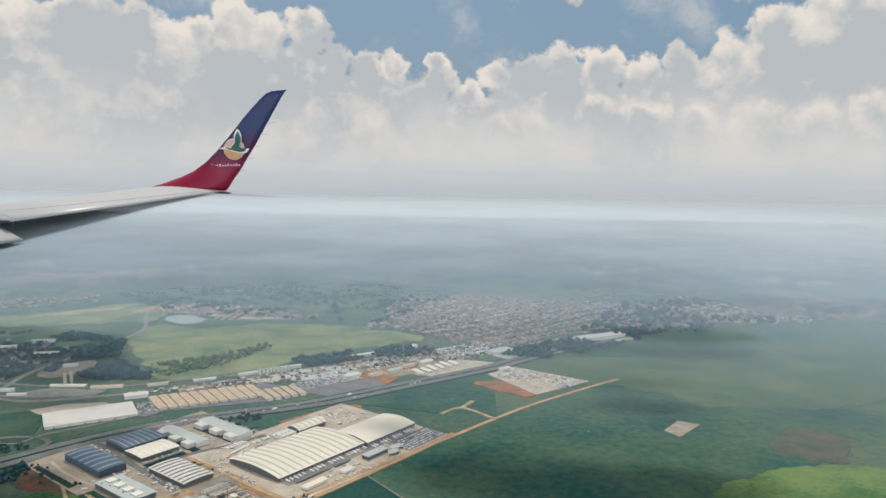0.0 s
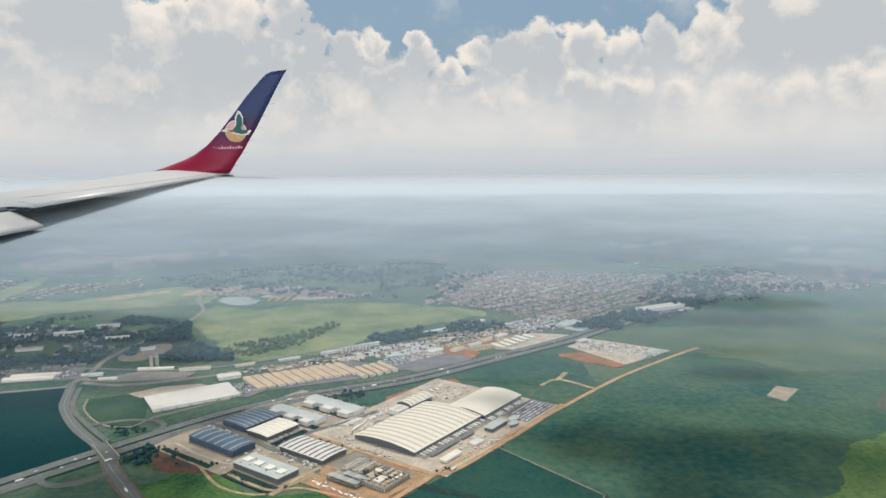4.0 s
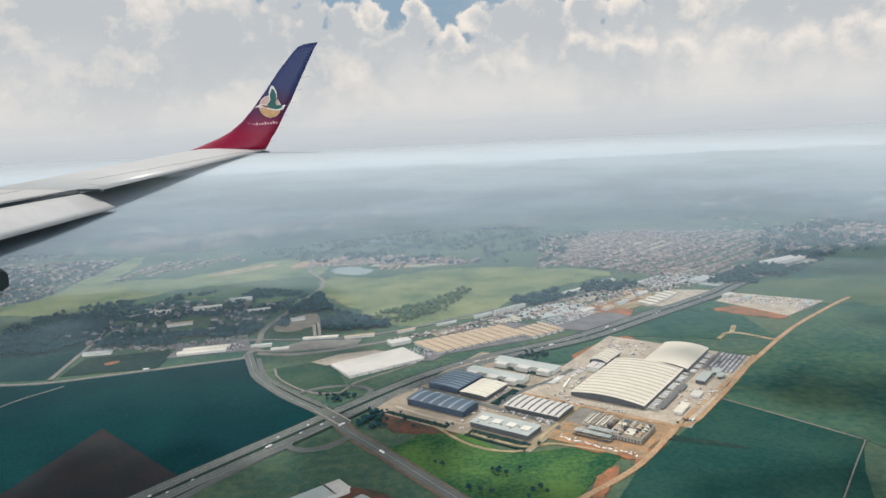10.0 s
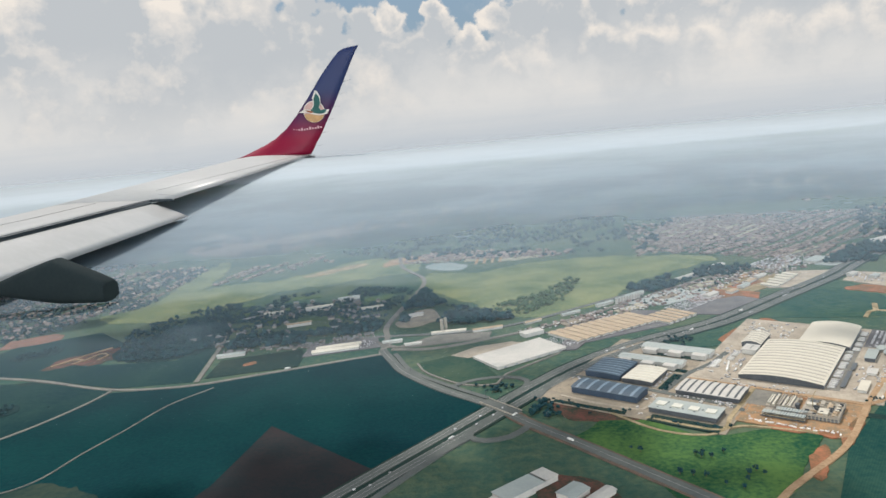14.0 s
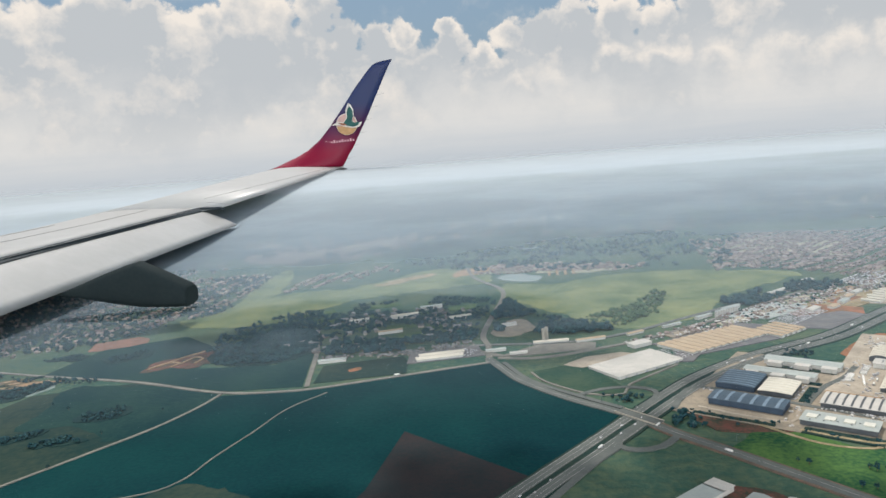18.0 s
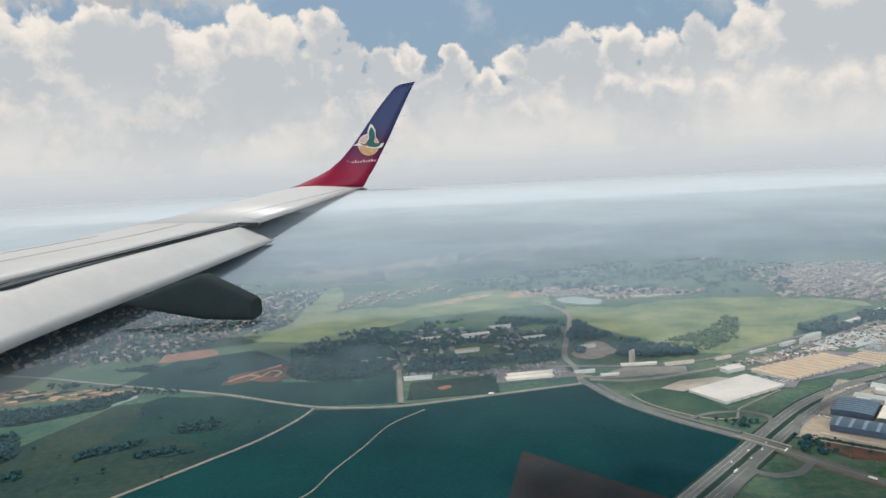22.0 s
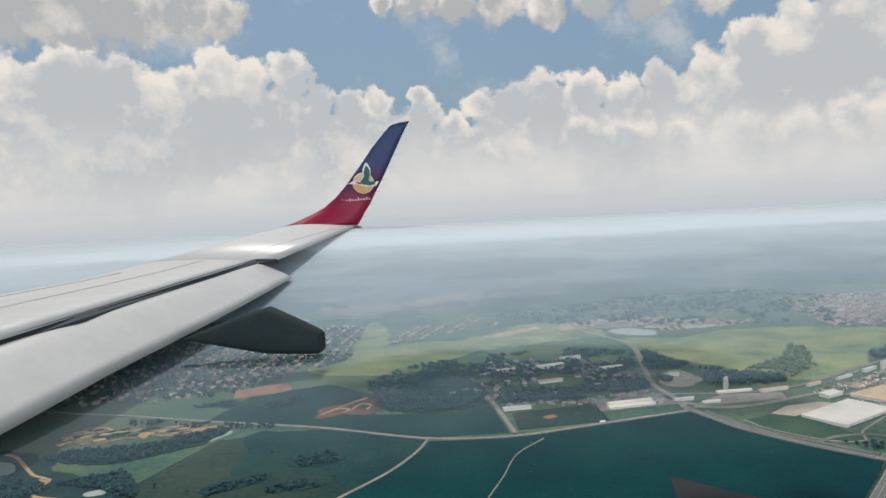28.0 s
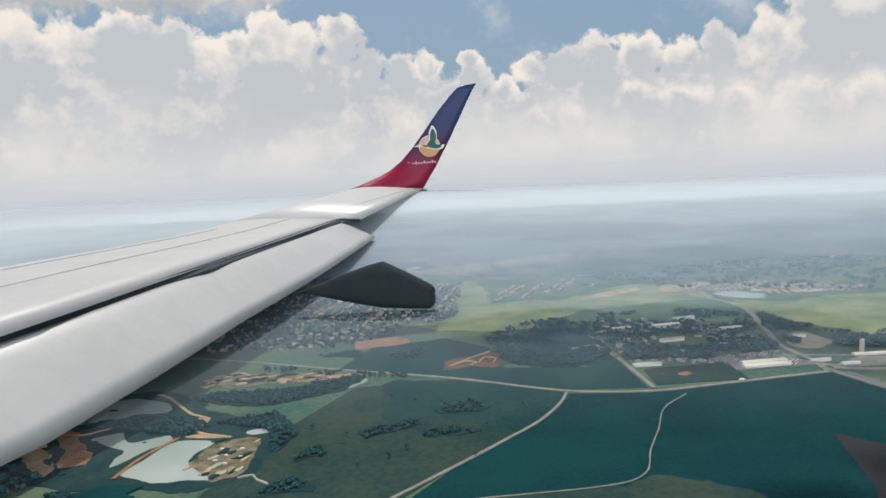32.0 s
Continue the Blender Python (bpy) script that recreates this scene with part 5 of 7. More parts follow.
def build_woods():
    rng = random.Random(11)
    W = "dark green woodland of uneven trees"
    thick([(-975, 1000), (-910, 1120), (-838, 1075), (-827, 990), (-867, 932), (-955, 940)], 1500, rng, 2.8, W, "wood")
    canopy(spots([(-990, 1000), (-1000, 1110), (-927, 1205), (-836, 1235), (-685, 1279), (-560, 1222), (-592, 1085), (-603, 975), (-700, 960), (-824, 1044)], 1500, rng, 0.28), 2.8, rng, "wood", "scattered trees among gardens and lawns")
    canopy(spots([(-810, 950), (-700, 945), (-600, 985), (-600, 1020), (-720, 1000), (-810, 1010)], 240, rng, 0.0), 4.5, rng, "wood", "dark row of trees behind the road")
    canopy(spots([(-545, 1215), (-500, 1080), (-400, 985), (-480, 975), (-575, 1010), (-570, 1120)], 330, rng, 0.1), 4.5, rng, "wood", "dark trees beside the railway")
    canopy(spots([(-455, 1050), (-400, 1000), (-330, 1060), (-285, 1180), (-300, 1200), (-350, 1120)], 300, rng, -0.2), 3.0, rng, "wood", "bushy green trees along a stream", leaf="leaf_light")
    canopy(spots([(-235, 1090), (-190, 1060), (-120, 1110), (-150, 1150)], 130, rng, 0.0), 4.5, rng, "wood", W)
    canopy(spots([(-150, 1140), (-60, 1120), (0, 1170), (-60, 1200)], 90, rng, 0.1), 4.5, rng, "wood", W)
    canopy(spots([(100, 1150), (190, 1130), (420, 1330), (330, 1340), (180, 1230)], 260, rng, 0.2), 5.0, rng, "wood", "dark trees along the motorway")
    thick([(-1250, 800), (-1180, 850), (-1150, 900), (-1170, 910), (-1230, 860), (-1330, 850), (-1340, 820)], 600, rng, 2.5, "dark band of bushes below the diggings", "wood")
    thick([(-1360, 770), (-1290, 735), (-1310, 705), (-1370, 725), (-1440, 745)], 480, rng, 2.5, "dark thicket between the ponds", "wood")
    thick([(-1290, 745), (-1225, 720), (-1205, 660), (-1190, 700), (-1230, 770)], 280, rng, 2.5, "dark bushes round the quarry", "wood")
    canopy(spots([(-1460, 640), (-1400, 610), (-1340, 560), (-1440, 540), (-1520, 600)], 260, rng, 0.1), 3.2, rng, "wood", W)
    for poly, n in (([(-1120, 690), (-1075, 720), (-1070, 740), (-1125, 710)], 45), ([(-1045, 755), (-1000, 765), (-1010, 800), (-1050, 780)], 40), ([(-1060, 690), (-1010, 700), (-1030, 715), (-1060, 705)], 26),
                    ([(-1180, 640), (-1150, 650), (-1160, 668)], 16), ([(-1200, 560), (-1150, 580), (-1170, 600)], 22), ([(-1140, 1010), (-1090, 1040), (-1080, 1010), (-1120, 985)], 40), ([(-1240, 1020), (-1190, 1040), (-1180, 1010)], 30)):
        thick(poly, int(n * 2.2), rng, 2.3, "dark clump of bushes in the pasture")
    thick([(238, 552), (252, 556), (262, 540), (246, 534)], 16, rng, 3.0, "dark clump of trees in the sunlit grass")
    thick([(258, 536), (272, 540), (276, 520), (262, 516)], 16, rng, 3.0, "dark clump of trees in the sunlit grass")
    canopy(spots([(-480, 735), (-455, 745), (-432, 732), (-450, 705), (-475, 712)], 22, rng, -0.2), 2.4, rng, "thicket", "low bushes inside the ramp loop", "thicket")
    canopy(spots([(-420, 690), (-395, 665), (-400, 640), (-425, 650)], 40, rng, -0.2), 2.8, rng, "thicket", "dark bushes beside the motorway", "thicket")
    canopy(spots([(-260, 800), (-235, 800), (-200, 850), (-250, 840)], 26, rng, -0.2), 2.6, rng, "thicket", "bushes beside the motorway", "thicket")
    canopy(spots([(-1300, 940), (-1050, 880), (-1050, 900), (-1300, 962)], 60, rng, 0.2), 2.6, rng, "thicket", "hedge along the country road", "hedge")
    # suburban gardens and the far country
    canopy(spots([(-1560, 1000), (-1600, 1500), (-1330, 1600), (-1050, 1640), (-1050, 1260), (-1150, 1140), (-1230, 1060), (-1400, 1060)], 1900, rng, 0.1), 3.6, rng, "wood", "garden trees among the suburban houses")
    canopy(spots([(-700, 1560), (-560, 1480), (-380, 1420), (-100, 1380), (60, 1800), (-400, 2000), (-900, 1900)], 800, rng, 0.22), 5.0, rng, "wood", "trees among far houses")
    canopy(spots([(-1700, 1650), (-1000, 1720), (-300, 2000), (700, 1800), (1500, 2300), (600, 3200), (-1600, 3200)], 2600, rng, 0.05, 0.004), 8.0, rng, "wood", "far bluish woods and garden trees")
    canopy(spots([(250, 1300), (500, 1350), (1200, 1700), (800, 1800), (430, 1650)], 420, rng, 0.2, 0.006), 6.0, rng, "wood", "trees at the edge of the township")


def make_tree(m, rng):
    tree = thing("tree", m, "single dark green tree standing in the meadow", "tree", "trees in the meadow")
    bm = bmesh.new()
    bmesh.ops.create_cone(bm, cap_ends=True, segments=7, radius1=0.28, radius2=0.12, depth=2.4, matrix=Matrix.Translation((0, 0, 0.9)))
    for k in range(4):
        a = k * 1.6
        turn = Matrix.Translation((0.5 * math.cos(a), 0.5 * math.sin(a), 2.1)) @ Euler((0.7 * math.sin(-a), 0.7 * math.cos(a), 0)).to_matrix().to_4x4()
        bmesh.ops.create_cone(bm, cap_ends=True, segments=5, radius1=0.1, radius2=0.04, depth=1.4, matrix=turn)
    part("trunk", bm, "bark", tree)
    bm = bmesh.new()
    for k in range(26):
        a, r, z = rng.uniform(0, 6.28), 1.7 * math.sqrt(rng.random()), rng.uniform(1.8, 4.2)
        s = rng.uniform(0.45, 0.9) * (1.15 - 0.12 * z)
        got = bmesh.ops.create_icosphere(bm, subdivisions=1, radius=s, matrix=Matrix.Translation((r * math.cos(a), r * math.sin(a), z)))
        for v in got["verts"]:
            v.co += Vector((rng.uniform(-1, 1), rng.uniform(-1, 1), rng.uniform(-1, 1))) * s * 0.25
    part("crown", bm, "leaf", tree)
    return tree


def plant_trees():
    rng = random.Random(3)
    first = make_tree(pose(-306, 548, 0.2), rng)
    places = [(-303, 543), (-300, 549), (-296, 541), (-284, 548), (-318, 516), (-310, 512), (-327, 520), (-300, 500), (-272, 515), (-279, 511), (-268, 509), (-283, 503), (-290, 492), (-346, 560), (-352, 566), (-262, 590),
              (-335, 640), (-372, 640), (-366, 650), (-380, 655), (-1090, 640), (-1075, 660), (-1010, 640), (-1115, 620), (-1140, 700), (-1180, 720), (-1000, 720), (-1080, 800), (-1110, 820), (-960, 780)]
    for x, y in places:
        copy_thing(first, pose(x, y, 0.2, 0, 0, rng.uniform(0, 360)) @ Matrix.Diagonal((*[rng.uniform(0.7, 1.3)] * 3, 1)))


build_woods()
plant_trees()


# ---- houses ----


def houses(places, size, rng, turn, label, roof="house_roof", name="houses", spread_turn=12.0):
    """Small gabled houses with overhanging roofs, too many to count."""
    chunks = []
    for x, y in places:
        L, W, H = size * rng.uniform(0.8, 1.5), size * rng.uniform(0.6, 0.9), size * rng.uniform(0.3, 0.42)
        a = radians(turn + rng.choice((0, 90)) + rng.uniform(-spread_turn, spread_turn))
        c, s = math.cos(a), math.sin(a)
        rot = np.array([[c, s, 0], [-s, c, 0], [0, 0, 1]])
        h, w = L / 2, W / 2
        ridge = H + W * 0.3
        v = np.array([(-h, -w, -0.3), (h, -w, -0.3), (h, w, -0.3), (-h, w, -0.3), (-h, -w, H), (h, -w, H), (h, w, H), (-h, w, H), (0, 0, 0), (0, 0, 0)])
        v[8], v[9] = (h, 0, ridge), (-h, 0, ridge)
        body = [[0, 1, 5, 4], [1, 2, 6, 5], [2, 3, 7, 6], [3, 0, 4, 7], [5, 6, 8], [7, 4, 9]]
        o = 0.12 * W
        r = np.array([(-h - o, -w - o, H - 0.1), (h + o, -w - o, H - 0.1), (h + o, 0, ridge + 0.15), (-h - o, 0, ridge + 0.15), (-h - o, w + o, H - 0.1), (h + o, w + o, H - 0.1)])
        base = np.array([x, y, 0])
        chunks.append((v @ rot + base, body[:4], 0))
        chunks.append((v @ rot + base, body[4:], 0))
        chunks.append((r @ rot + base, [[0, 1, 2, 3], [3, 2, 5, 4]], 1))
    return joined(name, chunks, ["house_wall", roof], label, "houses")


def streets(poly, angle, row, gap, rng, keep=0.85):
    """House plots in rows along parallel streets that bend a little."""
    xs, ys = [p[0] for p in poly], [p[1] for p in poly]
    cx, cy, R = sum(xs) / len(xs), sum(ys) / len(ys), max(max(xs) - min(xs), max(ys) - min(ys))
    c, s = math.cos(radians(angle)), math.sin(radians(angle))
    out = []
    i = -R
    while i < R:
        j = -R
        while j < R:
            bend = 25 * math.sin(j * 0.008 + i * 0.003)
            x, y = cx + j * c - (i + bend) * s, cy + j * s + (i + bend) * c
            if inside(poly, x, y) and rng.random() < keep:
                out.append((x + rng.uniform(-1, 1), y + rng.uniform(-1, 1)))
            j += gap * rng.uniform(0.8, 1.25)
        i += row * (0.7 if int(i / row) % 2 else 1.3)
    return out


def build_houses():
    rng = random.Random(21)
    houses(streets([(-1560, 1030), (-1600, 1500), (-1400, 1560), (-1310, 1300), (-1180, 1140), (-1260, 1050), (-1400, 1060)], 20, 26, 15, rng, 0.7), 8, rng, 20, "suburban houses with mixed roofs among trees")
    houses(streets([(-1400, 1560), (-1330, 1650), (-1060, 1640), (-1050, 1310), (-1110, 1230), (-1180, 1150), (-1310, 1300)], 75, 24, 14, rng, 0.8), 8, rng, 75, "rows of suburban houses on parallel streets")
    houses(streets([(-980, 1380), (-900, 1470), (-760, 1560), (-780, 1640), (-960, 1600)], 60, 26, 15, rng, 0.75), 8, rng, 60, "houses beside the grassy valley")
    houses(streets([(-600, 1470), (-560, 1440), (-480, 1450), (-400, 1420), (-250, 1400), (-240, 1450), (-420, 1530), (-590, 1560)], 10, 24, 14, rng, 0.8), 8, rng, 10, "red-roofed houses near the lake", "house_roof")
    houses(streets([(-92, 1358), (-110, 1480), (57, 1779), (265, 1703), (431, 1631), (400, 1374), (247, 1317), (45, 1225)], 35, 17, 9, rng, 0.86), 6.5, rng, 35, "dense township of small pale and rusty roofs", "pale_houses")
    houses(streets([(20, 1230), (120, 1290), (230, 1270), (150, 1195), (60, 1200)], 35, 13, 8, rng, 0.9), 6, rng, 35, "crowded small white-roofed buildings", "pale_houses")
    houses(spots([(-900, 960), (-620, 985), (-600, 1150), (-700, 1220), (-830, 1190), (-850, 1050)], 75, rng, 0.0), 8, rng, 15, "scattered grey-roofed houses among lawns and trees", "shaded_roof")
    houses(spots([(-810, 930), (-690, 925), (-600, 955), (-600, 975), (-700, 950), (-810, 950)], 120, rng, -0.4), 4.2, rng, 10, "low grey roofs along the road", "shaded_roof")
    houses(spots([(-1700, 1650), (-1000, 1720), (-500, 1900), (200, 1850), (700, 1800), (1500, 2300), (600, 3000), (-1600, 3200)], 2300, rng, 0.1, 0.004), 9, rng, 30, "far suburbs of pale roofs in haze", "pale_houses")
    houses(spots([(480, 1400), (900, 1500), (1200, 1750), (800, 1900), (450, 1640)], 500, rng, 0.0, 0.008), 9, rng, 30, "far pale houses of the township", "pale_houses")
    houses(spots([(-1520, 640), (-1480, 660), (-1470, 720), (-1530, 740)], 40, rng, -0.5), 5, rng, 20, "huddled small houses near the quarry", "pale_houses")


build_houses()


# ---- vehicles ----
def make_truck(m):
    truck = thing("truck", m, "parked articulated truck with a white box trailer", "truck", "parked trucks")
    bm = boxed(-3.6, 2.2, -0.62, 0.62, 0.5, 1.95)
    bmesh.ops.bevel(bm, geom=bm.edges[:], offset=0.05, segments=1, affect="EDGES")
    part("trailer", bm, "truck_box", truck)
    bm = boxed(2.45, 3.6, -0.58, 0.58, 0.3, 1.7)
    for v in bm.verts:
        if v.co.z > 1 and v.co.x > 3:
            v.co.x -= 0.25
    part("cab", bm, "cab", truck)
    part("chassis", boxed(-3.4, 3.3, -0.25, 0.25, 0.28, 0.5), "steel", truck)
    for x in (-2.9, -2.2, 1.9, 3.0):
        bm = bmesh.new()
        bmesh.ops.create_cone(bm, cap_ends=True, segments=10, radius1=0.26, radius2=0.26, depth=1.2, matrix=Matrix.Translation((x, 0, 0.25)) @ Euler((math.pi / 2, 0, 0)).to_matrix().to_4x4())
        part("wheel", bm, "tyre", truck)
    return truck


def park_trucks():
    rng = random.Random(8)
    first = make_truck(at(6, -5.6, 0.6) @ pose(0, 0, 0, 0, 0, -90))
    spots_ = [(6 + 5.1 * i, -5.6, -90) for i in range(1, 22) if i % 5] + [(122 + 5.0 * i, -9.6, -90) for i in range(15) if i % 4 != 2]
    spots_ += [(16 + 3.2 * i, 92 + 0.6 * i, 20) for i in range(8)] + [(44 + 3.4 * i, 98, 80) for i in range(10) if i % 4] + [(20 + 4 * i, 108, 95) for i in range(6)]
    spots_ += [(20, 84, 10), (34, 83, 0), (150, 100, 70), (160, 98, 75), (168, 96, 80), (150, 70, 5), (170, 62, 5)]
    for u, v, a in spots_:
        copy_thing(first, at(u, v, 0.62) @ pose(0, 0, 0, 0, 0, a + rng.uniform(-3, 3)))
    for x, y, a in ((-440, 652, 49), (-398, 590, 128), (-300, 814, 32), (-120, 925, 40), (-500, 612, 49), (-205, 862, 32), (-116, 622, 50), (-700, 846, 14)):
        copy_thing(first, pose(x, y, 1.0, 0, 0, a))


CAR = np.array([(-1, -0.45, 0.1), (1, -0.45, 0.1), (1, 0.45, 0.1), (-1, 0.45, 0.1), (-1, -0.45, 0.45), (1, -0.45, 0.4), (1, 0.45, 0.4), (-1, 0.45, 0.45), (-0.65, -0.38, 0.72), (0.35, -0.38, 0.72), (0.35, 0.38, 0.72), (-0.65, 0.38, 0.72)])
CAR_FACES = [[0, 1, 5, 4], [1, 2, 6, 5], [2, 3, 7, 6], [3, 0, 4, 7], [4, 5, 9, 8], [5, 6, 10, 9], [6, 7, 11, 10], [7, 4, 8, 11], [8, 9, 10, 11]]


def cars(places, label, name="parked_cars", scale=1.2):
    chunks = []
    for x, y, a in places:
        c, s = math.cos(radians(a)), math.sin(radians(a))
        rot = np.array([[c, s, 0], [-s, c, 0], [0, 0, 1]])
        chunks.append((CAR * scale @ rot + np.array([x, y, 0.9]), CAR_FACES, 0))
    return joined(name, chunks, ["car"], label, "cars")


def rows_of_cars(p0, p1, depth, rows, rng, turn, fill=0.8, gap=1.7):
    (x0, y0), (x1, y1) = p0, p1
    d = Vector((x1 - x0, y1 - y0))
    n = int(d.length / gap)
    side = Vector((-d.y, d.x)).normalized()
    out = []
    for r in range(rows):
        for i in range(n):
            if rng.random() < fill:
                out.append((x0 + d.x * i / n + side.x * depth * r, y0 + d.y * i / n + side.y * depth * r, turn))
    return out


def park_cars():
    rng = random.Random(14)
    a = [ESTATE @ Vector(p) for p in ((140, -43, 0), (203, -43, 0))]
    cars(rows_of_cars((a[0].x, a[0].y), (a[1].x, a[1].y), 4.6, 6, rng, 143), "dark rows of parked cars in the staff car park")
    cars(rows_of_cars((-372, 832), (-345, 850), 5.0, 9, rng, 60, 0.7), "parked cars behind the white warehouse")
    cars(rows_of_cars((-189, 945), (-112, 1005), 4.2, 8, rng, 125, 0.9), "dense grey rows of stored new cars")
    cars(rows_of_cars((80, 1030), (180, 965), 6.0, 9, rng, 60, 0.5, 4.0), "pale vehicles in the far depot", scale=2.0)
    cars(rows_of_cars((-615, 905), (-598, 925), 4.5, 6, rng, 100, 0.6), "parked cars beside the low building")
    cars(rows_of_cars((20, 1130), (110, 1200), 6.0, 10, rng, 60, 0.7, 5.0), "crowded vehicles in the scrap yards", scale=2.4)
    b = [ESTATE @ Vector(p) for p in ((-91, -26, 0), (-88, 46, 0))]
    cars(rows_of_cars((b[0].x, b[0].y), (b[1].x, b[1].y), 4.0, 2, rng, 53, 0.4, 3.4), "cars parked along the building site")
    pts = curve_points(HIGHWAY[:9], False, 3.0)
    cars([(p.x + rng.choice((-11, -7, 7, 11)) * -0.76, p.y + rng.choice((-11, -7, 7, 11)) * 0.3, 48) for p in rng.sample(pts, 26)], "scattered cars on the motorway", "motorway_cars", 1.3)


park_trucks()
park_cars()


